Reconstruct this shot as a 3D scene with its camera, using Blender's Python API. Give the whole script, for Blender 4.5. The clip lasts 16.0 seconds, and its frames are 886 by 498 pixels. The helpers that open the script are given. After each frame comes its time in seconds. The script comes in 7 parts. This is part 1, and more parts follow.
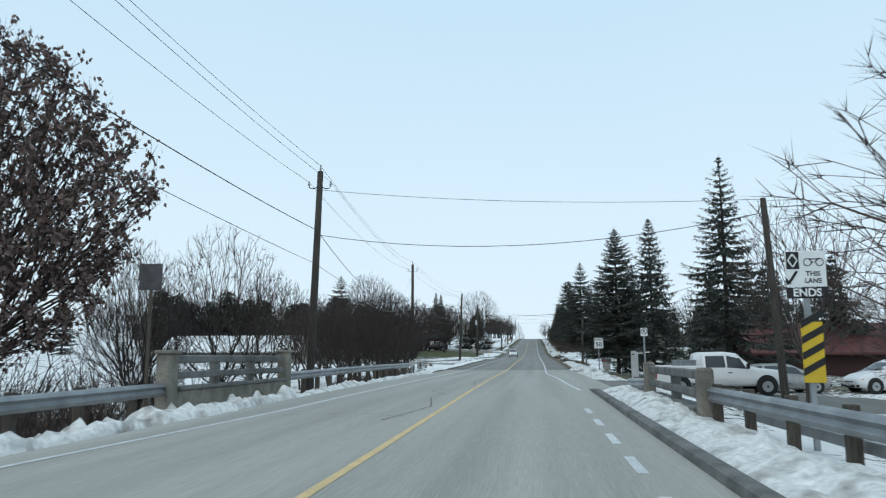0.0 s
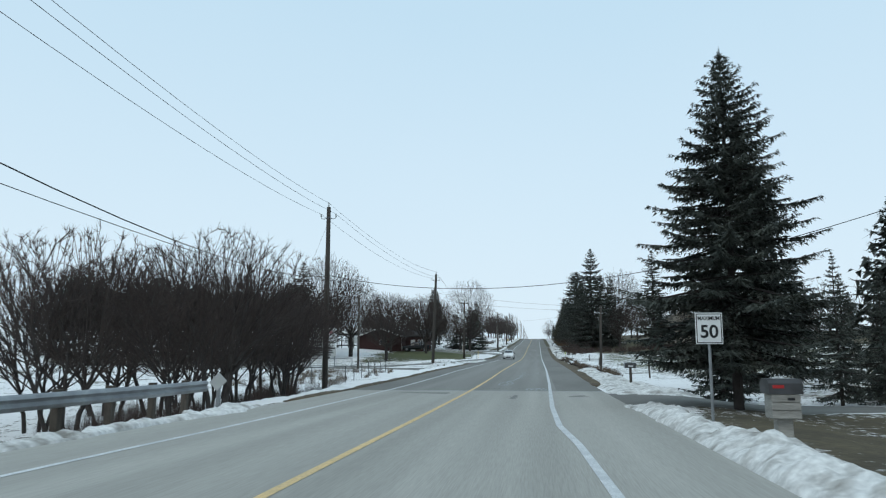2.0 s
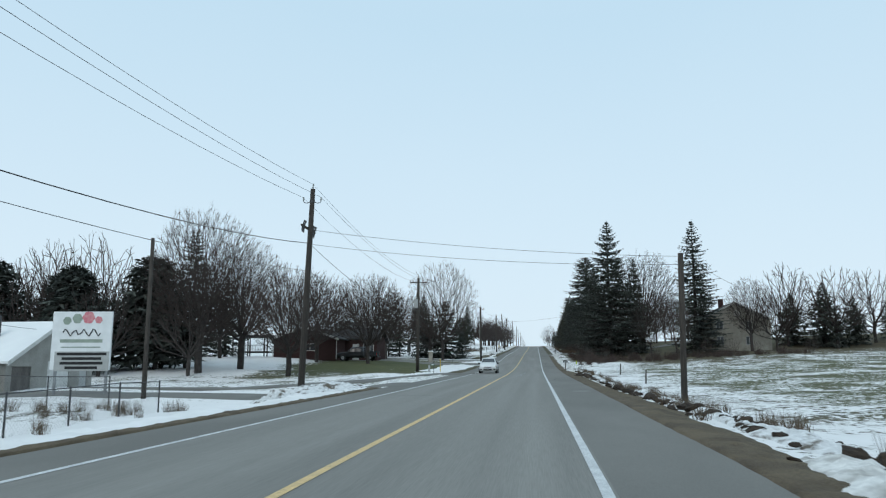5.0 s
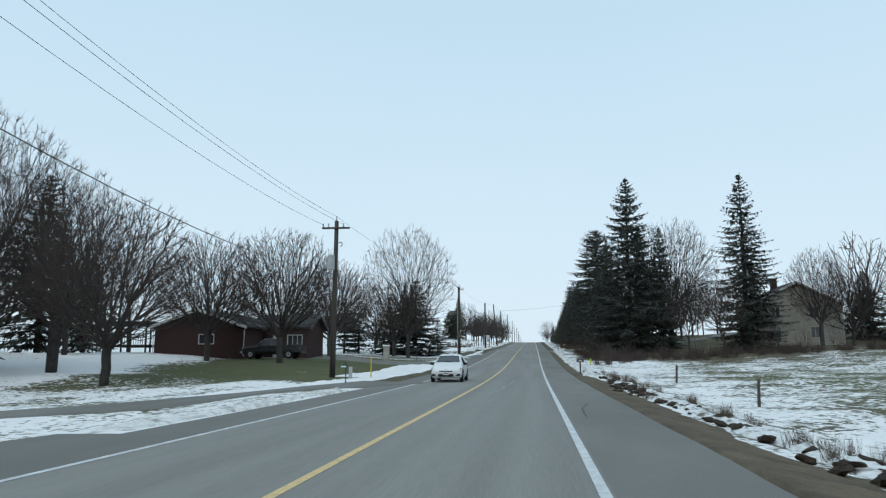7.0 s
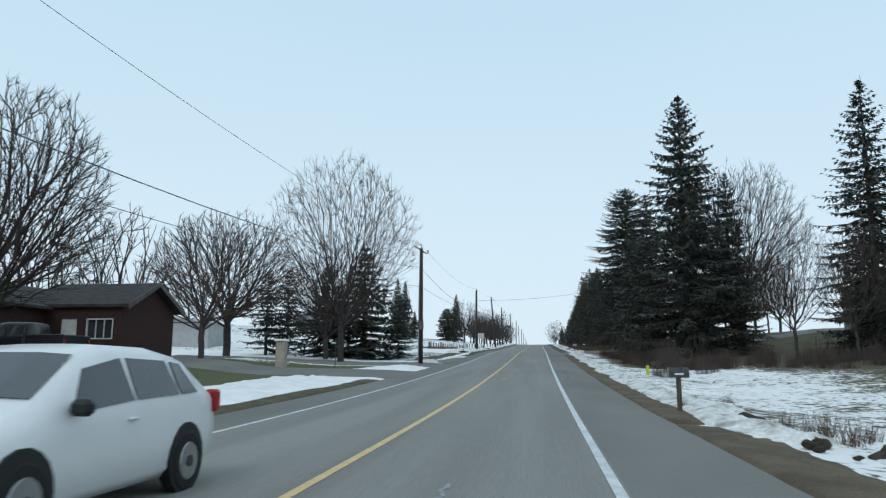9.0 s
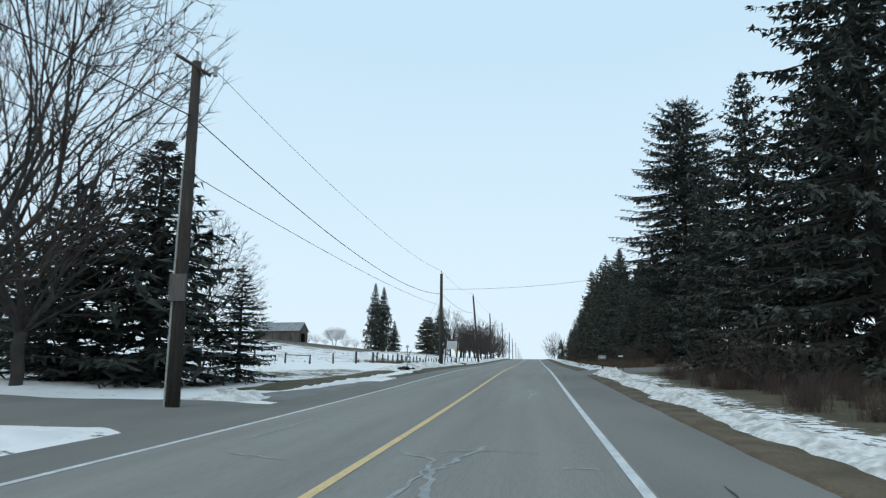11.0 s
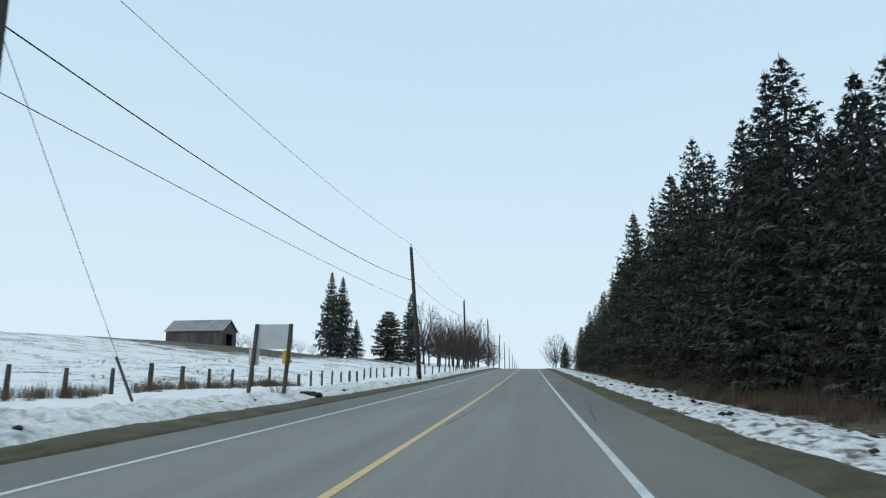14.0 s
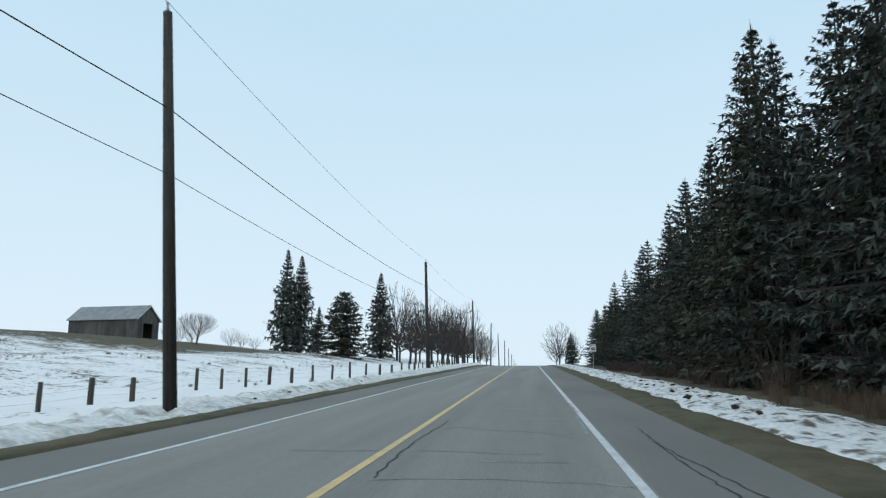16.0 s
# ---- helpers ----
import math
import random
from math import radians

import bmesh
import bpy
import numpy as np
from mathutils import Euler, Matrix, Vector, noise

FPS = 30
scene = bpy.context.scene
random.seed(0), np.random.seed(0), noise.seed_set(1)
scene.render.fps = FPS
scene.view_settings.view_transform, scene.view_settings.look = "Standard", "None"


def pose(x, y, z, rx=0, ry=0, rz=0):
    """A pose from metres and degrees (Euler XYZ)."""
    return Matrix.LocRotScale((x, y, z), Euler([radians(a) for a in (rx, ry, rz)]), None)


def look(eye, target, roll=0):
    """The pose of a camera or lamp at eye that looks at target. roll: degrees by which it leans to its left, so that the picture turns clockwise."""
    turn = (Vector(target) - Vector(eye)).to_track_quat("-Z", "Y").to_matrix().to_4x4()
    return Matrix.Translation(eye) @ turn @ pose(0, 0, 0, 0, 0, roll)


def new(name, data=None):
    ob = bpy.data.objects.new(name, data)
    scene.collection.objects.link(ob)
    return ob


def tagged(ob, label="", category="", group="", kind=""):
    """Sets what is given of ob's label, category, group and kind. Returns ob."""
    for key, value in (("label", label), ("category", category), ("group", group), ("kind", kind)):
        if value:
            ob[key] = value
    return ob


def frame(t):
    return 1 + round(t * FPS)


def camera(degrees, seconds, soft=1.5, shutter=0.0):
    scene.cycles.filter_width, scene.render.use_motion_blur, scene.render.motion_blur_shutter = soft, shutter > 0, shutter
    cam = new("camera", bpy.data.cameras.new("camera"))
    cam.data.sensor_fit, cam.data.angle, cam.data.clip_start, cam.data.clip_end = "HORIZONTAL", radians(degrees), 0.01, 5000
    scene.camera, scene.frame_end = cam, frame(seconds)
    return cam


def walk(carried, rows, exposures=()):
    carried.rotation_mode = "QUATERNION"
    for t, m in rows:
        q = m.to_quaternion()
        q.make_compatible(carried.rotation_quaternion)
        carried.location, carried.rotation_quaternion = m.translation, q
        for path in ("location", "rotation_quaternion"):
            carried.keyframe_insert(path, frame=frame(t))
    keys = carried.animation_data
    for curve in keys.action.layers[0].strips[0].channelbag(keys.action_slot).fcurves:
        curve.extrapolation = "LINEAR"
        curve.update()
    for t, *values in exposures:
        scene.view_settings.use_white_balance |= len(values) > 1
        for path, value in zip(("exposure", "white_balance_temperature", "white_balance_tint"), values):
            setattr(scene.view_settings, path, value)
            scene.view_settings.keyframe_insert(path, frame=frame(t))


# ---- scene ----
# camera: seconds, x, y, z, yaw, pitch, picture's turn
cam = camera(62.0, 16.0, 1.2, 0.1)
PATH = [
    (0.0, 2.30, -14.29, 1.411, 6.95, 8.33, 0.11),
    (0.5, 2.40, -6.01, 1.443, 7.13, 8.44, 0.08),
    (1.0, 2.49, 2.23, 1.515, 7.25, 8.53, 0.05),
    (1.5, 2.57, 10.46, 1.593, 7.41, 8.61, 0.01),
    (2.0, 2.77, 18.78, 1.642, 7.27, 8.39, -0.02),
    (2.5, 2.83, 27.01, 1.666, 7.33, 8.44, 0.07),
    (3.0, 2.81, 35.50, 1.676, 7.27, 8.44, 0.16),
    (3.5, 2.75, 43.73, 1.691, 7.22, 8.68, 0.25),
    (4.0, 2.72, 52.14, 1.731, 7.16, 8.71, 0.21),
    (4.5, 2.70, 60.50, 1.816, 7.16, 9.05, 0.19),
    (5.0, 2.70, 68.79, 1.939, 7.11, 9.14, 0.17),
    (5.5, 2.71, 77.06, 2.053, 7.07, 8.94, 0.15),
    (6.0, 2.73, 85.33, 2.140, 7.02, 8.85, 0.13),
    (6.5, 2.73, 93.66, 2.220, 6.85, 8.94, 0.12),
    (7.0, 2.70, 102.00, 2.305, 6.93, 8.93, 0.12),
    (7.5, 2.71, 110.65, 2.393, 7.04, 9.02, 0.05),
    (8.0, 2.72, 119.48, 2.482, 7.19, 9.05, -0.04),
    (8.5, 2.66, 128.73, 2.579, 7.38, 9.13, -0.09),
    (9.0, 2.59, 138.24, 2.695, 7.42, 9.22, -0.15),
    (9.5, 2.50, 147.97, 2.851, 7.48, 9.45, -0.22),
    (10.0, 2.42, 157.92, 3.067, 7.56, 9.77, -0.29),
    (10.5, 2.35, 168.06, 3.357, 7.25, 10.18, -0.38),
    (11.0, 2.28, 178.16, 3.710, 7.10, 10.37, -0.46),
    (11.5, 2.24, 188.20, 4.103, 7.04, 10.61, -0.49),
    (12.0, 2.21, 198.47, 4.530, 6.95, 10.82, -0.52),
    (12.5, 2.19, 208.69, 4.988, 6.88, 10.88, -0.51),
    (13.0, 2.19, 219.05, 5.467, 6.85, 10.93, -0.51),
    (13.5, 2.19, 229.29, 5.922, 6.90, 10.99, -0.50),
    (14.0, 2.19, 239.69, 6.340, 6.84, 10.88, -0.48),
    (14.5, 2.16, 250.17, 6.718, 6.85, 10.58, -0.42),
    (15.0, 2.15, 260.64, 7.082, 6.76, 10.50, -0.31),
    (15.5, 2.16, 271.33, 7.463, 6.74, 10.49, -0.22),
    (16.0, 2.21, 281.95, 7.861, 6.70, 10.56, -0.18),
]
walk(cam, [(t, pose(x, y, z, 90 + p, 0, yaw) @ pose(0, 0, 0, 0, 0, -r)) for t, x, y, z, yaw, p, r in PATH],
     [(0.0, 0.08), (0.7, 0.03), (1.1, 0.0), (1.6, 0.0), (2.4, 0.03), (3.2, 0.05), (4.0, 0.0), (8.0, 0.0), (10.5, 0.06), (11.5, 0.1), (12.5, 0.06), (13.5, 0.0), (16.0, 0.03)])

# overcast winter daylight
world = bpy.data.worlds.new("overcast_sky")
scene.world = world
world.use_nodes = True
wn, wl = world.node_tree.nodes, world.node_tree.links
wn.clear()
w_out = wn.new("ShaderNodeOutputWorld")
w_bg = wn.new("ShaderNodeBackground")
w_sky = wn.new("ShaderNodeTexSky")
w_sky.sky_type = "NISHITA"
w_sky.sun_disc = False
w_sky.sun_elevation, w_sky.sun_rotation = radians(35), radians(200)
w_sky.dust_density, w_sky.air_density = 4.0, 1.0
w_mix = wn.new("ShaderNodeMixRGB")
w_mix.inputs[0].default_value = 0.93
w_tc = wn.new("ShaderNodeTexCoord")
w_sep = wn.new("ShaderNodeSeparateXYZ")
w_ramp = wn.new("ShaderNodeValToRGB")
cr = w_ramp.color_ramp
cr.elements[0].position, cr.elements[0].color = 0.0, (7.5, 8.8, 9.7, 1)
cr.elements[1].position, cr.elements[1].color = 0.55, (5.45, 7.45, 8.9, 1)
w_noise = wn.new("ShaderNodeTexNoise")
w_noise.inputs["Scale"].default_value = 1.6
w_noise.inputs["Detail"].default_value = 4
w_add = wn.new("ShaderNodeMath")
w_add.operation = "MULTIPLY_ADD"
w_add.inputs[1].default_value = 0.16
wl.new(w_tc.outputs["Generated"], w_sep.inputs[0])
wl.new(w_tc.outputs["Generated"], w_noise.inputs["Vector"])
wl.new(w_noise.outputs["Fac"], w_add.inputs[0])
wl.new(w_sep.outputs["Z"], w_add.inputs[2])
wl.new(w_add.outputs[0], w_ramp.inputs[0])
wl.new(w_sky.outputs[0], w_mix.inputs[1])
wl.new(w_ramp.outputs[0], w_mix.inputs[2])
wl.new(w_mix.outputs[0], w_bg.inputs[0])
w_bg.inputs[1].default_value = 0.105
wl.new(w_bg.outputs[0], w_out.inputs[0])
sun = new("sun", bpy.data.lights.new("sun", "SUN"))
sun.data.energy, sun.data.angle, sun.data.color = 0.6, radians(25), (1.0, 0.96, 0.9)
sun.matrix_world = look((0, 0, 100), (30, 80, 0))

# ---------------------------------------------------------------- materials
def mat(name, a, b=None, scale=3.0, rough=0.8, metal=0.0, bump=0.0, bscale=40.0, fine=None, spec=0.3, contrast=(0.35, 0.65), rand=0.0, stretch=None):
    m = bpy.data.materials.new(name)
    m.use_nodes = True
    n, l = m.node_tree.nodes, m.node_tree.links
    p = n["Principled BSDF"]
    p.inputs["Roughness"].default_value = rough
    p.inputs["Metallic"].default_value = metal
    p.inputs["Specular IOR Level"].default_value = spec
    b = b or tuple(c * 0.75 for c in a)
    tc = n.new("ShaderNodeTexCoord")
    src = tc.outputs["Object"]
    if stretch:
        mp = n.new("ShaderNodeMapping")
        mp.inputs["Scale"].default_value = stretch
        l.new(src, mp.inputs[0])
        src = mp.outputs[0]
    nz = n.new("ShaderNodeTexNoise")
    nz.inputs["Scale"].default_value, nz.inputs["Detail"].default_value = scale, 6
    l.new(src, nz.inputs["Vector"])
    rp = n.new("ShaderNodeMapRange")
    rp.inputs["From Min"].default_value, rp.inputs["From Max"].default_value = contrast
    l.new(nz.outputs["Fac"], rp.inputs["Value"])
    mx = n.new("ShaderNodeMixRGB")
    mx.inputs[1].default_value, mx.inputs[2].default_value = (*a, 1), (*b, 1)
    l.new(rp.outputs[0], mx.inputs[0])
    col = mx.outputs[0]
    nf = n.new("ShaderNodeTexNoise")
    nf.inputs["Scale"].default_value, nf.inputs["Detail"].default_value = bscale, 4
    l.new(src, nf.inputs["Vector"])
    if fine is not None:
        mf = n.new("ShaderNodeMixRGB")
        mf.blend_type = "MULTIPLY"
        mf.inputs[0].default_value = fine
        cf = n.new("ShaderNodeMapRange")
        cf.inputs["From Min"].default_value, cf.inputs["From Max"].default_value = 0.3, 0.7
        cf.inputs["To Min"].default_value, cf.inputs["To Max"].default_value = 0.35, 1.25
        l.new(nf.outputs["Fac"], cf.inputs["Value"])
        l.new(col, mf.inputs[1])
        l.new(cf.outputs[0], mf.inputs[2])
        col = mf.outputs[0]
    if rand:
        oi = n.new("ShaderNodeObjectInfo")
        mr = n.new("ShaderNodeMapRange")
        mr.inputs["To Min"].default_value, mr.inputs["To Max"].default_value = 1 - rand, 1 + rand
        l.new(oi.outputs["Random"], mr.inputs["Value"])
        hs = n.new("ShaderNodeHueSaturation")
        l.new(mr.outputs[0], hs.inputs["Value"])
        l.new(col, hs.inputs["Color"])
        col = hs.outputs[0]
    l.new(col, p.inputs["Base Color"])
    if bump:
        bp = n.new("ShaderNodeBump")
        bp.inputs["Strength"].default_value, bp.inputs["Distance"].default_value = bump, 0.02
        l.new(nf.outputs["Fac"], bp.inputs["Height"])
        l.new(bp.outputs[0], p.inputs["Normal"])
    return m


def foliage(name, a, b):
    """Needles and leaves: the tone varies from tuft to tuft."""
    m = mat(name, a, b, 0.9, 0.75, spec=0.15)
    n, l = m.node_tree.nodes, m.node_tree.links
    p = n["Principled BSDF"]
    g = n.new("ShaderNodeNewGeometry")
    mr = n.new("ShaderNodeMapRange")
    mr.inputs["To Min"].default_value, mr.inputs["To Max"].default_value = 0.65, 1.3
    l.new(g.outputs["Random Per Island"], mr.inputs["Value"])
    hs = n.new("ShaderNodeHueSaturation")
    l.new(mr.outputs[0], hs.inputs["Value"])
    l.new(p.inputs["Base Color"].links[0].from_socket, hs.inputs["Color"])
    l.new(hs.outputs[0], p.inputs["Base Color"])
    return m


M_ASPHALT = mat("asphalt", (0.262, 0.258, 0.238), (0.20, 0.197, 0.182), 1.1, 0.86, bump=0.35, bscale=70, fine=0.2, spec=0.25, contrast=(0.3, 0.7), stretch=(1, 0.02, 1))
M_ASPHALT_OLD = mat("worn_asphalt", (0.415, 0.405, 0.368), (0.31, 0.303, 0.274), 1.1, 0.88, bump=0.35, bscale=60, fine=0.22, spec=0.25, contrast=(0.3, 0.7), stretch=(1, 0.03, 1))
M_ASPHALT_SHOULDER = mat("shoulder_asphalt", (0.202, 0.198, 0.182), (0.160, 0.157, 0.144), 0.4, 0.86, bump=0.35, bscale=65, fine=0.22, spec=0.25, stretch=(1, 0.3, 1))
M_PATCH = mat("dark_patch", (0.185, 0.184, 0.172), (0.222, 0.22, 0.206), 0.8, 0.85, bump=0.3, bscale=60, fine=0.3)
M_YELLOW = mat("yellow_paint", (0.74, 0.53, 0.25), (0.62, 0.46, 0.24), 3, 0.7, bscale=30, fine=0.45)
M_WHITE_LINE = mat("white_paint", (0.68, 0.70, 0.70), (0.52, 0.54, 0.55), 3, 0.7, bscale=30, fine=0.4)
M_SEAL = mat("pale_crack_filler", (0.34, 0.36, 0.36), (0.25, 0.27, 0.27), 5, 0.8, bscale=30, fine=0.4)
M_CRACK = mat("open_crack", (0.035, 0.036, 0.037), (0.055, 0.055, 0.055), 5, 0.9)
M_SNOW = mat("snow", (0.82, 0.82, 0.81), (0.68, 0.685, 0.68), 0.9, 0.65, bump=0.6, bscale=9, spec=0.3, contrast=(0.4, 0.75))
M_DIRTY_SNOW = mat("dirty_snow", (0.75, 0.745, 0.72), (0.22, 0.20, 0.17), 2.2, 0.7, bump=1.2, bscale=9, fine=0.42, contrast=(0.46, 0.76))
M_MUDDY_SNOW = mat("muddy_snow", (0.72, 0.73, 0.73), (0.13, 0.11, 0.085), 3.4, 0.8, bump=1.0, bscale=9, fine=0.35, contrast=(0.50, 0.64), stretch=(1, 0.5, 1))
M_GRAVEL = mat("wet_gravel_shoulder", (0.150, 0.116, 0.074), (0.088, 0.067, 0.044), 1.2, 0.9, bump=1.0, bscale=28, fine=0.6)
M_GREEN_VERGE = mat("verge_grass", (0.070, 0.064, 0.034), (0.125, 0.104, 0.062), 1.1, 0.9, bump=1.0, bscale=30, fine=0.6)
M_BARK = mat("grey_bark", (0.060, 0.052, 0.047), (0.036, 0.031, 0.029), 2.5, 0.9, bump=0.6, bscale=22, rand=0.2)
M_TWIG = mat("brown_twigs", (0.044, 0.034, 0.031), (0.064, 0.049, 0.043), 1.0, 0.9, rand=0.2)
M_RED_TWIG = mat("reddish_brush", (0.062, 0.046, 0.040), (0.090, 0.064, 0.055), 1.0, 0.9, rand=0.2)
# spruce needles paler than their own tone: veiling haze put into the colour
M_SPRUCE = foliage("spruce_needles", (0.048, 0.056, 0.050), (0.086, 0.096, 0.082))
M_SPRUCE_LIGHT = foliage("yellowish_spruce_needles", (0.050, 0.052, 0.038), (0.084, 0.084, 0.058))
M_CEDAR = foliage("cedar_foliage", (0.046, 0.050, 0.040), (0.068, 0.070, 0.052))
M_DRY_LEAF = foliage("dry_brown_leaves", (0.13, 0.09, 0.08), (0.20, 0.145, 0.13))
M_POLE = mat("weathered_pole_wood", (0.075, 0.064, 0.055), (0.045, 0.039, 0.034), 3.0, 0.85, bump=0.5, bscale=14, fine=0.4, stretch=(6, 6, 0.5), rand=0.15)
M_POST = mat("grey_fence_wood", (0.10, 0.085, 0.068), (0.06, 0.05, 0.042), 4.0, 0.85, bump=0.5, bscale=20, fine=0.4, stretch=(5, 5, 0.6), rand=0.25)
M_PALE_PLANK = mat("pale_grey_planks", (0.34, 0.33, 0.30), (0.24, 0.23, 0.21), 2.0, 0.85, bump=0.4, bscale=18, fine=0.35, stretch=(0.4, 1, 3))
M_PLANK = mat("weathered_grey_planks", (0.14, 0.128, 0.12), (0.085, 0.078, 0.072), 1.2, 0.85, bump=0.5, bscale=16, fine=0.4, stretch=(1, 1, 0.25), rand=0.2)
M_WIRE = mat("black_cable", (0.02, 0.02, 0.022), rough=0.6)
M_STEEL = mat("galvanised_steel", (0.34, 0.36, 0.37), (0.24, 0.25, 0.26), 2.0, 0.5, 0.7, bump=0.1, bscale=8, fine=0.25)
M_DARK_STEEL = mat("dark_steel", (0.09, 0.09, 0.095), (0.06, 0.06, 0.06), 3, 0.55, 0.6)
M_CONCRETE = mat("bridge_concrete", (0.27, 0.25, 0.21), (0.15, 0.14, 0.12), 1.8, 0.9, bump=0.6, bscale=18, fine=0.35)
M_CONCRETE_DARK = mat("stained_concrete", (0.20, 0.20, 0.19), (0.11, 0.11, 0.105), 1.8, 0.9, bump=0.6, bscale=18, fine=0.35)
M_SIGN_WHITE = mat("white_sign_face", (0.74, 0.76, 0.76), (0.66, 0.68, 0.68), 2, 0.45)
M_SIGN_BACK = mat("aluminium_sign_back", (0.50, 0.52, 0.54), (0.42, 0.44, 0.46), 1.5, 0.45, 0.3)
M_BLACK = mat("black_paint", (0.018, 0.018, 0.019), rough=0.5)
M_SIGN_YELLOW = mat("yellow_sign_face", (0.62, 0.42, 0.02), (0.52, 0.35, 0.03), 3, 0.45)
M_SIGN_RED = mat("red_sign_paint", (0.45, 0.03, 0.03), rough=0.45)
M_PINK = mat("rose_print", (0.55, 0.16, 0.20), (0.6, 0.3, 0.3), 6, 0.5)
M_SAGE = mat("grey_green_print", (0.30, 0.36, 0.30), rough=0.5)
# brick toned down: the shadow on the bungalow's wing is in this colour
M_BRICK = mat("red_brick_wall", (0.060, 0.030, 0.027), (0.042, 0.022, 0.021), 6, 0.85, bump=0.3, bscale=30, fine=0.3)
M_ROOF_DARK = mat("dark_shingles", (0.055, 0.052, 0.052), (0.036, 0.035, 0.036), 2.5, 0.9, bump=0.5, bscale=14, fine=0.4)
M_ROOF_RED = mat("red_metal_roof", (0.125, 0.046, 0.041), (0.09, 0.034, 0.032), 2, 0.5, 0.2)
M_TRIM = mat("white_trim_paint", (0.62, 0.62, 0.60), (0.5, 0.5, 0.48), 3, 0.6)
M_SIDING = mat("pale_grey_siding", (0.42, 0.43, 0.43), (0.35, 0.36, 0.36), 1.2, 0.7)
M_BARN_WALL = mat("pale_painted_block", (0.34, 0.335, 0.31), (0.25, 0.245, 0.225), 0.8, 0.85, bump=0.3, bscale=12, fine=0.3)
M_STUCCO = mat("cream_stone_wall", (0.44, 0.41, 0.35), (0.34, 0.315, 0.27), 1.5, 0.9, bump=0.5, bscale=9, fine=0.35)
M_SNOW_ROOF = mat("snow_covered_roof", (0.82, 0.83, 0.82), (0.73, 0.74, 0.74), 0.35, 0.6, bump=0.2, bscale=3)
M_TIN = mat("grey_tin_roof", (0.30, 0.31, 0.32), (0.22, 0.225, 0.23), 0.7, 0.55, 0.3, fine=0.3, bscale=6)
M_GLASS = mat("window_glass", (0.03, 0.035, 0.04), (0.05, 0.055, 0.06), 0.6, 0.06, spec=0.6)
M_CAR_WHITE = mat("white_car_paint", (0.70, 0.71, 0.71), (0.66, 0.67, 0.67), 1, 0.25, spec=0.5)
M_CAR_DARK = mat("dark_car_paint", (0.02, 0.022, 0.025), rough=0.25, spec=0.5)
M_CAR_TAN = mat("silver_car_paint", (0.36, 0.36, 0.35), rough=0.3, metal=0.4)
M_RUBBER = mat("tyre_rubber", (0.02, 0.02, 0.02), rough=0.85)
M_RIM = mat("alloy_rim", (0.38, 0.39, 0.4), rough=0.35, metal=0.8)
M_LAMP_LENS = mat("headlight_lens", (0.62, 0.62, 0.58), rough=0.12, spec=0.6)
M_AMBER = mat("amber_lens", (0.6, 0.22, 0.03), rough=0.2)
M_TAIL = mat("red_lens", (0.35, 0.02, 0.02), rough=0.2)
M_WEED = mat("dry_weeds", (0.14, 0.105, 0.07), (0.09, 0.066, 0.046), 3, 0.9, rand=0.2)
M_ROCK = mat("dark_clods", (0.060, 0.044, 0.032), (0.034, 0.026, 0.02), 3, 0.95, bump=0.8, bscale=14, fine=0.5)
M_CHAIN = mat("chain_link_wire", (0.16, 0.165, 0.17), rough=0.5, metal=0.6)
M_GREEN_SIGN = mat("green_plate", (0.02, 0.10, 0.05), rough=0.5)
M_LIME = mat("lime_marker", (0.45, 0.55, 0.03), rough=0.5)
M_BOX_GREY = mat("utility_grey", (0.40, 0.41, 0.40), (0.33, 0.34, 0.33), 2, 0.6)


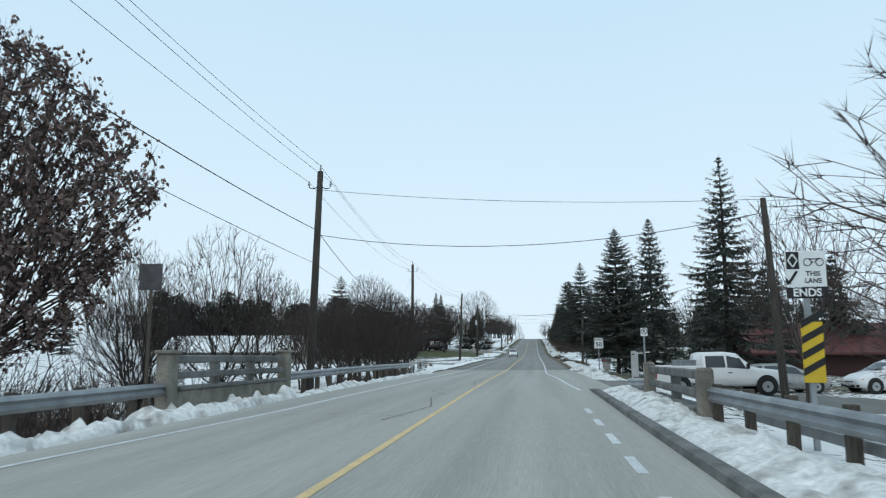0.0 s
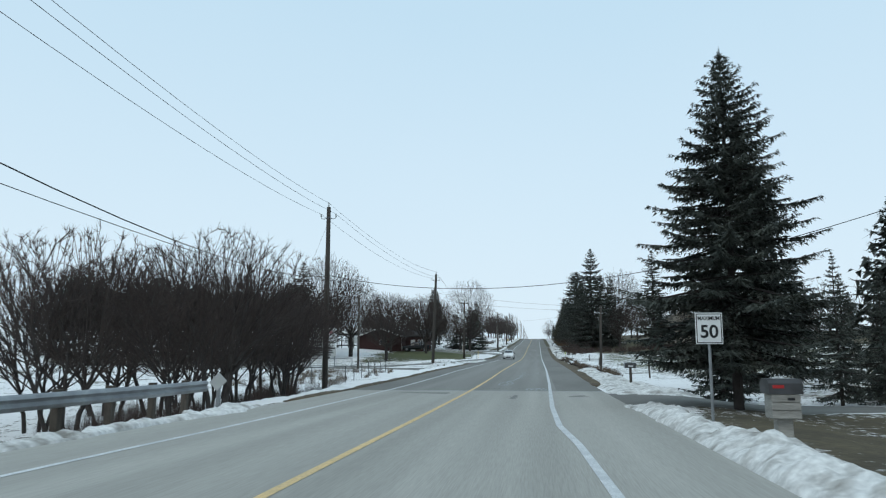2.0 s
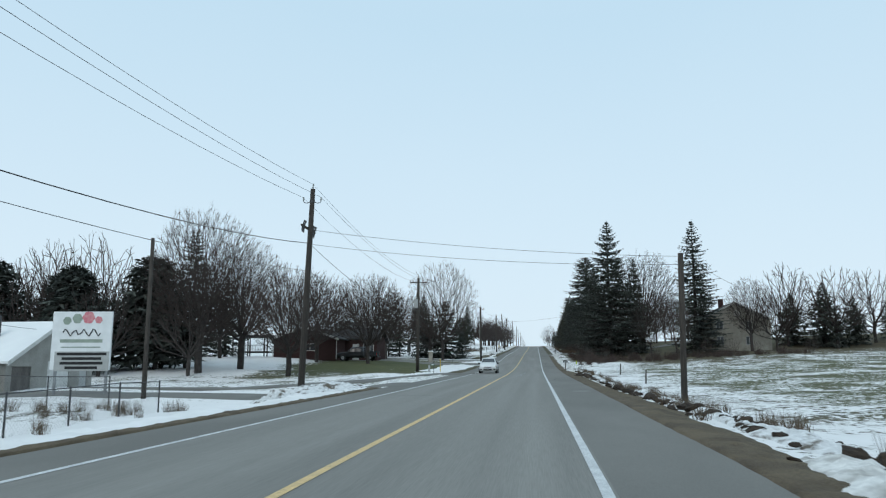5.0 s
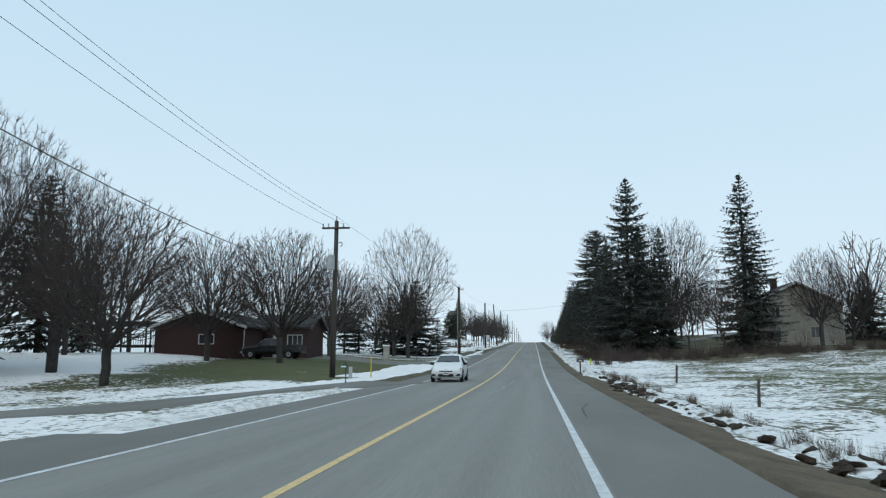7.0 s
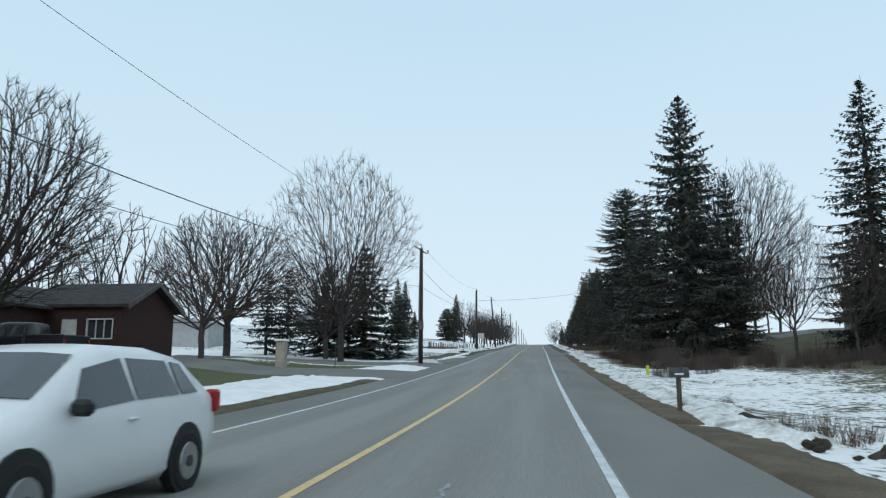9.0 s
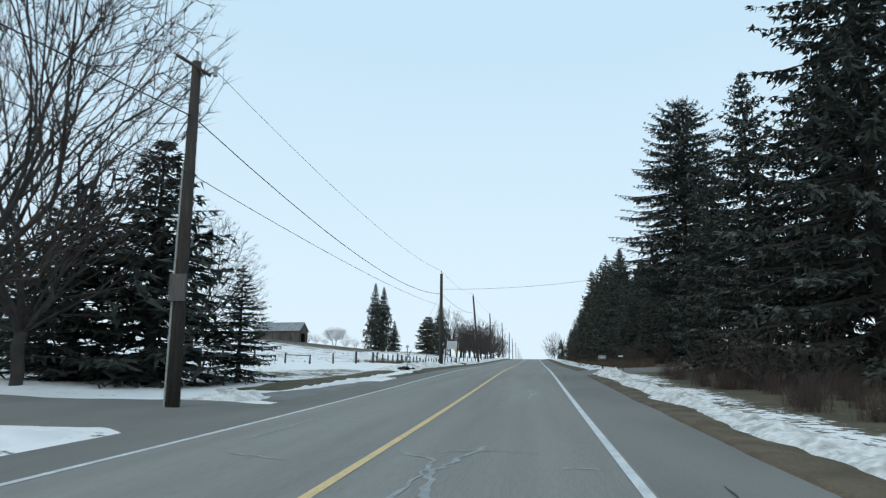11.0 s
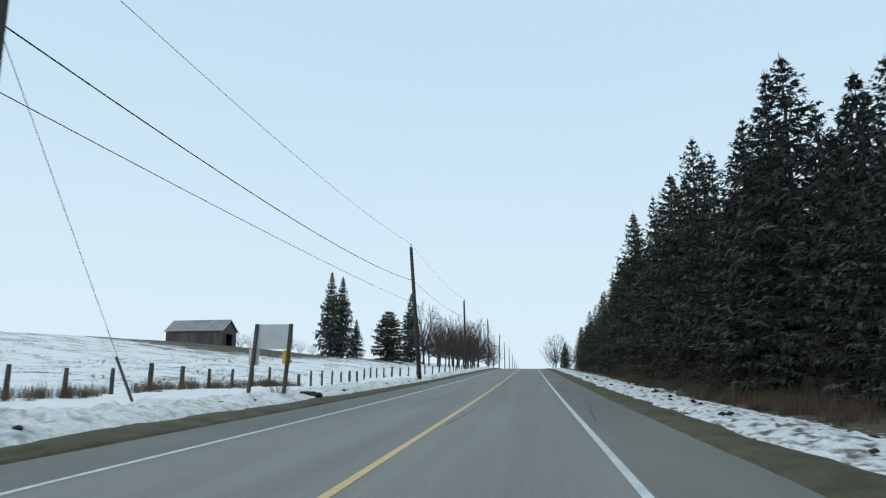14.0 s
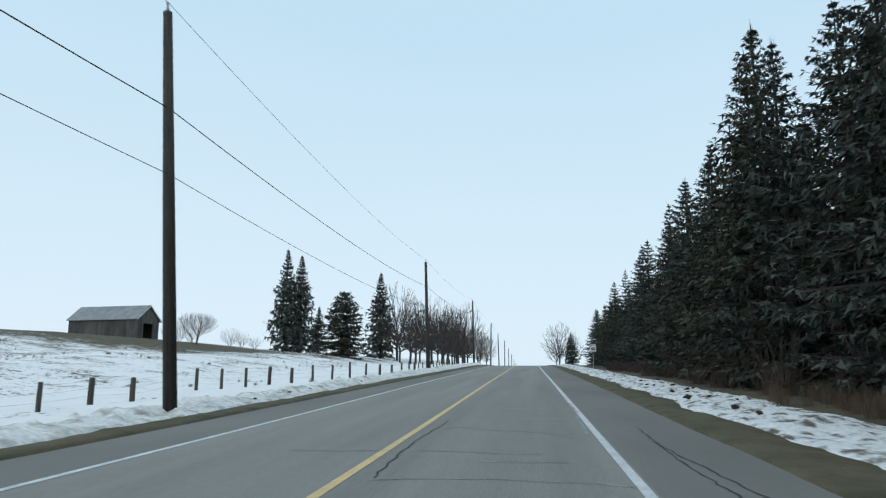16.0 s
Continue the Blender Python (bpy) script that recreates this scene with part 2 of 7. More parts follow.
# ---------------------------------------------------------------- mesh helpers
class Mesh:
    """Gathers vertices and faces of one mesh."""

    def __init__(self):
        self.v, self.f = [], []

    def add(self, verts, faces):
        o = len(self.v)
        self.v.extend(tuple(p) for p in verts)
        self.f.extend(tuple(i + o for i in q) for q in faces)
        return self

    def box(self, c, s, bev=0.0, m=None):
        hx, hy, hz = s[0] / 2, s[1] / 2, s[2] / 2
        if bev <= 0:
            vs = [Vector((x * hx, y * hy, z * hz)) for x in (-1, 1) for y in (-1, 1) for z in (-1, 1)]
            fs = [(0, 1, 3, 2), (4, 6, 7, 5), (0, 4, 5, 1), (2, 3, 7, 6), (0, 2, 6, 4), (1, 5, 7, 3)]
        else:
            b = min(bev, hx * 0.9, hy * 0.9, hz * 0.9)
            vs, key = [], {}
            for x in (-1, 1):
                for y in (-1, 1):
                    for z in (-1, 1):
                        for a in range(3):
                            d = [hx - b, hy - b, hz - b]
                            d[a] += b
                            key[(x, y, z, a)] = len(vs)
                            vs.append(Vector((x * d[0], y * d[1], z * d[2])))
            fs = []
            for a in range(3):
                o = [i for i in range(3) if i != a]
                for sg in (-1, 1):
                    q = []
                    for u, w in ((-1, -1), (1, -1), (1, 1), (-1, 1)):
                        t = [0, 0, 0]
                        t[a], t[o[0]], t[o[1]] = sg, u, w
                        q.append(key[(*t, a)])
                    fs.append(tuple(q))
                for u in (-1, 1):
                    for w in (-1, 1):
                        t0, t1 = [0, 0, 0], [0, 0, 0]
                        t0[a], t1[a] = -1, 1
                        t0[o[0]] = t1[o[0]] = u
                        t0[o[1]] = t1[o[1]] = w
                        fs.append((key[(*t0, o[0])], key[(*t1, o[0])], key[(*t1, o[1])], key[(*t0, o[1])]))
            for x in (-1, 1):
                for y in (-1, 1):
                    for z in (-1, 1):
                        fs.append((key[(x, y, z, 0)], key[(x, y, z, 1)], key[(x, y, z, 2)]))
        if m is not None:
            vs = [m @ p for p in vs]
        return self.add([p + Vector(c) for p in vs], fs)

    def tube(self, pts, rad, n=6, cap=True):
        pts = [Vector(p) for p in pts]
        rad = [rad] * len(pts) if not hasattr(rad, "__len__") else rad
        vs, fs = [], []
        for i, p in enumerate(pts):
            d = (pts[min(i + 1, len(pts) - 1)] - pts[max(i - 1, 0)]).normalized()
            u = d.orthogonal().normalized() if abs(d.z) > 0.9 else d.cross(Vector((0, 0, 1))).normalized()
            w = d.cross(u)
            for k in range(n):
                a = 2 * math.pi * k / n
                vs.append(p + (u * math.cos(a) + w * math.sin(a)) * rad[i])
        for i in range(len(pts) - 1):
            for k in range(n):
                k2 = (k + 1) % n
                fs.append((i * n + k, i * n + k2, (i + 1) * n + k2, (i + 1) * n + k))
        if cap:
            fs.append(tuple(range(n - 1, -1, -1)))
            fs.append(tuple(range((len(pts) - 1) * n, len(pts) * n)))
        return self.add(vs, fs)

    def prism(self, poly, axis, lo, hi):
        """A polygon in the plane across the axis (0 x, 1 y, 2 z), drawn out from lo to hi."""
        def at(p, t):
            q = [p[0], p[1]]
            q.insert(axis, t)
            return q
        n = len(poly)
        vs = [at(p, lo) for p in poly] + [at(p, hi) for p in poly]
        fs = [tuple(range(n)), tuple(range(2 * n - 1, n - 1, -1))]
        fs += [(i, (i + 1) % n, (i + 1) % n + n, i + n) for i in range(n)]
        return self.add(vs, fs)

    def data(self, name, material, smooth=False):
        me = bpy.data.meshes.new(name)
        me.from_pydata([tuple(p) for p in self.v], [], self.f)
        me.materials.append(material)
        if smooth:
            me.polygons.foreach_set("use_smooth", [True] * len(me.polygons))
        me.update()
        return me


def fix_normals(me):
    bm = bmesh.new()
    bm.from_mesh(me)
    bmesh.ops.recalc_face_normals(bm, faces=bm.faces)
    bm.to_mesh(me)
    bm.free()


def part(name, mesh, material, parent, label="", smooth=False):
    """Links a mesh as one object under a thing or a part."""
    me = mesh.data(name, material, smooth)
    if len(me.polygons) < 3000:
        fix_normals(me)
    ob = new(name, me)
    ob.parent = parent
    return tagged(ob, label)


def thing(name, label, category, m=None, group="", kind=""):
    ob = new(name)
    ob.empty_display_size = 0.2
    if m is not None:
        ob.matrix_basis = m
    return tagged(ob, label, category, group, kind)


def single(name, mesh, material, label, category, m=None, group="", kind="", smooth=False):
    me = mesh.data(name, material, smooth)
    if len(me.polygons) < 3000:
        fix_normals(me)
    ob = new(name, me)
    if m is not None:
        ob.matrix_basis = m
    return tagged(ob, label, category, group, kind)


def scaled(m, sx, sy=None, sz=None):
    return m @ Matrix.Diagonal((sx, sx if sy is None else sy, sx if sz is None else sz, 1))


def text_mesh(body, size, material, name, parent, m, label="", bold=0.0):
    """Raised lettering in the built-in font, as a mesh."""
    cu = bpy.data.curves.new(name, "FONT")
    cu.body, cu.size, cu.align_x, cu.align_y, cu.extrude, cu.offset = body, size, "CENTER", "CENTER", 0.002, bold
    tmp = bpy.data.objects.new(name, cu)
    scene.collection.objects.link(tmp)
    me = bpy.data.meshes.new_from_object(tmp.evaluated_get(bpy.context.evaluated_depsgraph_get()))
    bpy.data.objects.remove(tmp)
    me.materials.clear()
    me.materials.append(material)
    ob = new(name, me)
    ob.parent = parent
    ob.matrix_basis = m
    return tagged(ob, label)


# ---------------------------------------------------------------- the lie of the land
# the road's height every 12.86 m from y = -38.6
ROAD_Z = [0.00, 0.00, 0.01, 0.09, 0.20, 0.26, 0.27, 0.32, 0.46, 0.65, 0.78, 0.91, 1.04, 1.17, 1.33, 1.57, 1.92, 2.38, 2.89, 3.45, 4.04, 4.61, 5.11, 5.56, 6.01, 6.50, 7.00, 7.53, 8.06, 8.57, 9.07, 9.60, 10.12, 10.61, 11.05, 11.44, 11.78, 12.08, 12.36, 12.61, 12.86, 13.09, 13.31, 13.54, 13.76, 13.98, 14.21, 14.43, 14.65, 14.87]


def zr(y):
    """Height of the road at y, smooth between the stations."""
    u = (y + 38.6) / 12.864
    if u >= len(ROAD_Z) - 2:
        return ROAD_Z[-1] - 0.009 * (y - 592) if y > 592 else ROAD_Z[-1]
    u = max(u, 0.0)
    i = min(max(int(u), 0), len(ROAD_Z) - 3)
    f = u - i
    p0, p1, p2, p3 = ROAD_Z[max(i - 1, 0)], ROAD_Z[i], ROAD_Z[i + 1], ROAD_Z[i + 2]
    return p1 + 0.5 * f * (p2 - p0 + f * (2 * p0 - 5 * p1 + 4 * p2 - p3 + f * (3 * (p1 - p2) + p3 - p0)))


# height of the ground over the road: rows for y, columns for the distance from the centre line
LEFT_X = (5.2, 7.0, 11.0, 20.0, 40.0, 90.0, 200.0, 600.0)
LEFT_Y = (-51.46, 21.87, 39.88, 64.32, 115.78, 136.36, 151.2, 168.5, 193, 212.3, 235.4, 257.3, 279.8, 299.1, 360.2, 437.4, 578.9, 1608)
LEFT_H = (
    (0, -0.9, -2.2, -2.6, -2.4, -1.0, 4, 8),
    (0, -0.9, -2.2, -2.6, -2.4, -1.0, 4, 8),
    (0, -0.3, -1.3, -1.6, -1.6, -0.5, 4, 8),
    (0, -0.3, -1.1, -1.3, -1.2, 0.0, 4, 8),
    (0, -0.2, -0.8, -0.7, -0.6, 0.6, 4, 8),
    (0, 0.0, -0.2, -0.6, -0.6, 1.0, 4, 8),
    (0, 0.05, 0.1, 0.1, 0.4, 1.5, 4, 8),
    (0, 0.05, 0.15, 0.8, 1.5, 2.4, 5, 8),
    (0, 0.05, 0.1, 0.5, 0.7, 2.6, 6, 8),
    (0, 0.0, 0.0, 0.1, 0.6, 3.0, 6, 9),
    (0, 0.1, 0.2, 0.4, 0.9, 4.0, 7, 10),
    (0, 0.1, 0.2, 0.25, 0.9, 4.5, 7, 10),
    (0, 0.0, 0.05, 0.0, 0.8, 5.0, 8, 10),
    (0, -0.1, -0.45, -0.6, 0.8, 5.4, 8, 10),
    (0, 0.0, -0.4, -0.3, 1.6, 6.2, 8, 10),
    (0, 0.2, 0.2, 0.3, 2.4, 6.2, 6, 8),
    (0, 0.2, 0.3, 1.4, 3.6, 4.5, 5, 8),
    (0, 0.2, 0.3, 1.4, 3.6, 4.5, 5, 8),
)
RIGHT_X = (5.4, 7.0, 11.0, 20.0, 40.0, 90.0, 200.0, 600.0)
RIGHT_Y = (-51.46, 12.86, 21.87, 38.59, 70.75, 115.78, 160.8, 205.8, 234.8, 270.1, 385.9, 578.9, 1608)
RIGHT_H = (
    (0, -0.1, -1.6, -1.8, -1.6, -1, 2, 6),
    (0, -0.1, -1.4, -1.5, -1.3, -1, 2, 6),
    (0, -0.1, -0.5, -0.9, -0.9, -1, 2, 6),
    (0, 0.0, -0.3, -0.4, -0.6, -0.6, 2, 6),
    (0, -0.1, -0.5, -0.4, -0.4, -0.4, 2, 6),
    (0, -0.3, -0.9, -0.6, 0.0, 0.6, 3, 7),
    (0, -0.1, -0.4, -0.1, 0.6, 1.4, 4, 8),
    (0, 0.0, 0.0, 0.3, 1.2, 2.0, 5, 8),
    (0, 0.1, 0.3, 1.2, 3.0, 4.0, 6, 8),
    (0, 0.0, 0.1, 0.9, 2.5, 4.0, 6, 8),
    (0, 0.0, 0.0, 0.4, 1.5, 2.5, 5, 8),
    (0, 0.1, 0.2, 0.5, 1.0, 2.0, 4, 8),
    (0, 0.1, 0.2, 0.5, 1.0, 2.0, 4, 8),
)


def table(xs, ys, hs, x, y):
    x, y = min(max(x, xs[0]), xs[-1]), min(max(y, ys[0]), ys[-1])
    i = max(k for k in range(len(xs) - 1) if xs[k] <= x)
    j = max(k for k in range(len(ys) - 1) if ys[k] <= y)
    u, v = (x - xs[i]) / (xs[i + 1] - xs[i]), (y - ys[j]) / (ys[j + 1] - ys[j])
    u, v = u * u * (3 - 2 * u) if i else u, v * v * (3 - 2 * v)
    a = hs[j][i] + (hs[j][i + 1] - hs[j][i]) * u
    b = hs[j + 1][i] + (hs[j + 1][i + 1] - hs[j + 1][i]) * u
    return a + (b - a) * v


def gz(x, y):
    """Height of the ground."""
    z = zr(y)
    if x < -5.2:
        z += table(LEFT_X, LEFT_Y, LEFT_H, -x, y)
    elif x > 5.4:
        z += table(RIGHT_X, RIGHT_Y, RIGHT_H, x, y)
    d = max(abs(x) - 7.0, 0)
    return z + min(d * 0.03, 0.25) * noise.noise((x * 0.13, y * 0.13, 0)) + min(d * 0.01, 0.09) * noise.noise((x * 0.7, y * 0.7, 3))


def on(x, y, dz=0.0, rz=0.0):
    return pose(x, y, gz(x, y) + dz, 0, 0, rz)


# ---------------------------------------------------------------- ground, road and markings
def smooth(a, b, x):
    t = min(max((x - a) / (b - a), 0.0), 1.0)
    return t * t * (3 - 2 * t)


def bell(x, c, w):
    return math.exp(-((x - c) / w) ** 2)


def cover(x, y):
    """How much snow lies (0 to 1) and how green the bare ground is (0 to 1)."""
    if x < 0:
        d = -x
        if y >= 195.5:
            crest = max(bell(x, -76, 34) * bell(y, 414.9, 25.73), 0.6 * smooth(60, 90, d) * bell(y, 443.8, 25.73))
            plough = 0.34 * smooth(213.5, 217.4, y) * (1 - smooth(226.4, 229.6, y)) * smooth(6.5, 8, d)
            verge = (1 - smooth(6.2, 7.6, d)) * smooth(212.3, 225.1, y)
            fence = 0.24 * bell(d, 15.3, 0.7) * (1 - smooth(308.7, 321.6, y)) * smooth(255, 260, y)
            rough = 0.20 * smooth(17, 26, d) * smooth(257.3, 302.3, y)
            return 0.86 - 0.8 * crest - plough - 0.7 * verge - fence - rough - 0.2 * smooth(60, 130, d), 0.35 * verge + 0.1 + plough
        if y < 42.45:
            return 0.55 - 0.06 * smooth(12, 20, d), 0.1
        if 117 < y < 141 and d > 6.2:
            k = smooth(117, 120, y)
            return 0.84 - 0.24 * k, 0.2 + 0.5 * k
        if y < 131.86:
            return 0.70 + 0.14 * smooth(75.9, 96.48, y) - 0.3 * bell(y, 96.48, 7.72) * smooth(12, 20, d), 0.2
        if y < 195.5:
            lawn = smooth(141, 146, y) * (1 - smooth(189.1, 191.7, y)) * (1 - smooth(24, 31, d)) * smooth(7.6, 9.5, d)
            edge = smooth(5.6, 7.2, d) * (1 - smooth(7.6, 9.2, d)) * 0.9
            return 0.82 - 0.62 * lawn + edge * 0.3, 0.3 + 0.7 * lawn
        return 0.86, 0.2
    if y < 25.73:
        return 0.62, 0.2
    if y < 42.5:
        return 0.62 - 0.28 * smooth(6.4, 7.4, x) + 0.12 * smooth(14, 20, x), 0.12
    if y < 90.05:
        return 0.70 - 0.2 * smooth(12, 18, x), 0.15
    if y < 193:
        f = smooth(12, 18, x) * (1 - smooth(173.7, 187.8, y))
        return 0.62 - 0.12 * f - 0.04 * smooth(102.91, 128.64, y) * f, 0.25 + 0.6 * f
    w = smooth(215.5, 225.1, y) * (1 - smooth(234.1, 239.3, y))
    return 0.60 - 0.44 * smooth(8.0, 9.6, x) - 0.1 * w * smooth(7, 9, x), 0.15 + 0.4 * w


def soft_cover(x, y):
    """The cover with ragged borders between the fields, evening out far from the road."""
    d = abs(x)
    k = smooth(9, 26, d)
    w = k * 16 * noise.noise((x * 0.025, y * 0.02, 5))
    r = 9 * k
    c = [cover(x, y + w + o * r) for o in (-1, -0.5, 0, 0.5, 1)] if k > 0 else [cover(x, y)]
    a, g = sum(v[0] for v in c) / len(c), sum(v[1] for v in c) / len(c)
    f = 0.75 * smooth(60, 160, d)
    return a + (0.74 + 0.12 * noise.noise((x * 0.01, y * 0.01, 2)) - a) * f, g + (0.35 - g) * f


def ground_material():
    m = mat("winter_ground", (0.12, 0.095, 0.06), (0.07, 0.056, 0.04), 0.6, 0.92, bump=0.8, bscale=6, fine=0.5)
    n, l = m.node_tree.nodes, m.node_tree.links
    p = n["Principled BSDF"]
    earth = p.inputs["Base Color"].links[0].from_socket
    at = n.new("ShaderNodeAttribute")
    at.attribute_name = "cover"
    sp = n.new("ShaderNodeSeparateColor")
    l.new(at.outputs["Color"], sp.inputs[0])
    tc = n.new("ShaderNodeTexCoord")
    n1, n2, n3, n4 = [n.new("ShaderNodeTexNoise") for _ in range(4)]
    for q, s, d in ((n1, 0.22, 8), (n2, 1.7, 6), (n3, 0.5, 5), (n4, 3.6, 7)):
        q.inputs["Scale"].default_value, q.inputs["Detail"].default_value = s, d
        q.inputs["Roughness"].default_value = 0.62
        l.new(tc.outputs["Object"], q.inputs["Vector"])
    green = n.new("ShaderNodeMixRGB")
    green.inputs[1].default_value, green.inputs[2].default_value = (0.050, 0.060, 0.022, 1), (0.115, 0.116, 0.050, 1)
    l.new(n3.outputs["Fac"], green.inputs[0])
    mg = n.new("ShaderNodeMixRGB")
    l.new(sp.outputs["Green"], mg.inputs[0])
    l.new(earth, mg.inputs[1])
    l.new(green.outputs[0], mg.inputs[2])
    a = n.new("ShaderNodeMath")
    a.operation = "ADD"
    l.new(n1.outputs["Fac"], a.inputs[0])
    b = n.new("ShaderNodeMath")
    b.operation = "MULTIPLY_ADD"
    b.inputs[1].default_value = 0.55
    l.new(n2.outputs["Fac"], b.inputs[0])
    l.new(a.outputs[0], b.inputs[2])
    a.inputs[1].default_value = 0.0
    b2 = n.new("ShaderNodeMath")
    b2.operation = "MULTIPLY_ADD"
    b2.inputs[1].default_value = 1.25
    l.new(n4.outputs["Fac"], b2.inputs[0])
    l.new(b.outputs[0], b2.inputs[2])
    c = n.new("ShaderNodeMath")
    c.operation = "MULTIPLY_ADD"
    c.inputs[1].default_value = 1.0
    l.new(sp.outputs["Red"], c.inputs[0])
    l.new(b2.outputs[0], c.inputs[2])
    mr = n.new("ShaderNodeMapRange")
    mr.inputs["From Min"].default_value, mr.inputs["From Max"].default_value = 1.885, 1.99
    l.new(c.outputs[0], mr.inputs["Value"])
    snow = n.new("ShaderNodeMixRGB")
    snow.inputs[1].default_value, snow.inputs[2].default_value = (0.69, 0.69, 0.68, 1), (0.85, 0.85, 0.845, 1)
    l.new(n3.outputs["Fac"], snow.inputs[0])
    mx = n.new("ShaderNodeMixRGB")
    l.new(mr.outputs[0], mx.inputs[0])
    l.new(mg.outputs[0], mx.inputs[1])
    l.new(snow.outputs[0], mx.inputs[2])
    l.new(mx.outputs[0], p.inputs["Base Color"])
    return m


def stations(*runs):
    out = []
    for a, b, s in runs:
        k = max(1, round((b - a) / s))
        out += [a + (b - a) * i / k for i in range(k)]
    return out + [runs[-1][1]]


def build_ground():
    xs = stations((-3000, -600, 400), (-600, -120, 40), (-120, -40, 5), (-40, -12, 1.4), (-12, -5.2, 0.68), (-5.2, 5.4, 5.3), (5.4, 12, 0.66), (12, 40, 1.4), (40, 120, 5), (120, 600, 40), (600, 3000, 400))
    ys = stations((-260, -26, 20), (-26, 322, 1.0), (322, 490, 3.2), (490, 780, 13), (780, 3000, 100))
    vs, cs = [], []
    for y in ys:
        for x in xs:
            z = gz(x, y)
            if -5.15 < x < 5.35:
                z -= 0.3
            elif abs(x) < 5.5:
                z -= 0.05
            vs.append((x, y, z))
            s, g = soft_cover(x, y)
            cs += [s, g, 0.0, 1.0]
    nx = len(xs)
    fs = [(j * nx + i, j * nx + i + 1, (j + 1) * nx + i + 1, (j + 1) * nx + i) for j in range(len(ys) - 1) for i in range(nx - 1)]
    me = bpy.data.meshes.new("ground")
    me.from_pydata(vs, [], fs)
    me.polygons.foreach_set("use_smooth", [True] * len(fs))
    ca = me.color_attributes.new("cover", "FLOAT_COLOR", "POINT")
    ca.data.foreach_set("color", cs)
    me.materials.append(ground_material())
    tagged(new("ground", me), "patchy snow over brown and green winter ground", "ground", kind="structure")


def ribbon(name, path, width, lift, material, step=2.0, label="", category="road", kind="structure", gaps=None):
    """A flat strip along the road: path holds (y, x) corners, width is a number or a pair of edges."""
    m = Mesh()
    ys = []
    for (y0, _), (y1, _) in zip(path, path[1:]):
        k = max(1, int((y1 - y0) / step))
        ys += [y0 + (y1 - y0) * i / k for i in range(k)]
    ys.append(path[-1][0])
    prev = None
    for y in ys:
        i = max(k for k in range(len(path) - 1) if path[k][0] <= y or k == 0)
        (ya, xa), (yb, xb) = path[i], path[i + 1]
        x = xa + (xb - xa) * (y - ya) / (yb - ya)
        a, b = (x - width / 2, x + width / 2) if not isinstance(width, tuple) else width
        z = zr(y) + lift
        cur = len(m.v)
        m.v += [(a, y, z), (b, y, z)]
        if prev is not None and not (gaps and gaps(y)):
            m.f.append((prev, prev + 1, cur + 1, cur))
        prev = cur
    return single(name, m, material, label, category, kind=kind)


def long_path(x, a=-90.0, b=1030.0):
    return [(a, x), (b, x)]


def build_road():
    ribbon("road", [(-90.05, 0), (49.4, 0)], (-3.5, 3.5), 0.0, M_ASPHALT_OLD, 2, "worn pale grey asphalt road before the seam")
    ribbon("road", [(49.4, 0), (334.5, 0), (1093.4, 0)], (-3.5, 3.5), 0.0, M_ASPHALT, 2, "grey asphalt two-lane country road")
    for edges in ((3.5, 5.35), (-5.05, -3.5)):
        ribbon("road_shoulder", [(-90.05, 0), (49.4, 0)], edges, 0.0, M_ASPHALT_OLD, 2, "worn pale grey asphalt beside the lane")
    ribbon("road_shoulder", [(49.4, 0), (334.5, 0), (1093.4, 0)], (3.5, 5.35), 0.0, M_ASPHALT_SHOULDER, 2, "paved darker asphalt shoulder")
    ribbon("road_shoulder", [(49.4, 0), (334.5, 0), (1093.4, 0)], (-5.05, -3.5), 0.0, M_ASPHALT_SHOULDER, 2, "paved darker asphalt shoulder")
    ribbon("centre_line", long_path(0), 0.13, 0.005, M_YELLOW, 2, "solid yellow centre line, worn", "road marking")
    ribbon("edge_line", [(-90.05, -4.9), (-19.3, -4.9), (-5.15, -4.35), (3.54, -3.85), (16.08, -3.6), (32.16, -3.45), (1029.1, -3.45)], 0.12, 0.005, M_WHITE_LINE, 2, "solid white edge line", "road marking")
    ribbon("edge_line", [(13.2, 3.95), (18.2, 3.74), (26, 3.56), (31, 3.4), (34.4, 3.18), (40, 3.14), (56, 3.3), (77.18, 3.4), (1029.1, 3.4)], 0.13, 0.005, M_WHITE_LINE, 1.5, "solid white edge line with a bend", "road marking")
    for k in range(9):
        y = -19.3 + k * 2.83
        ribbon("lane_dash", [(y, 3.56 + 0.0023 * y), (y + 1.42, 3.56 + 0.0023 * (y + 1.42))], 0.14, 0.005, M_WHITE_LINE, 1, "short worn white lane dash", "road marking")


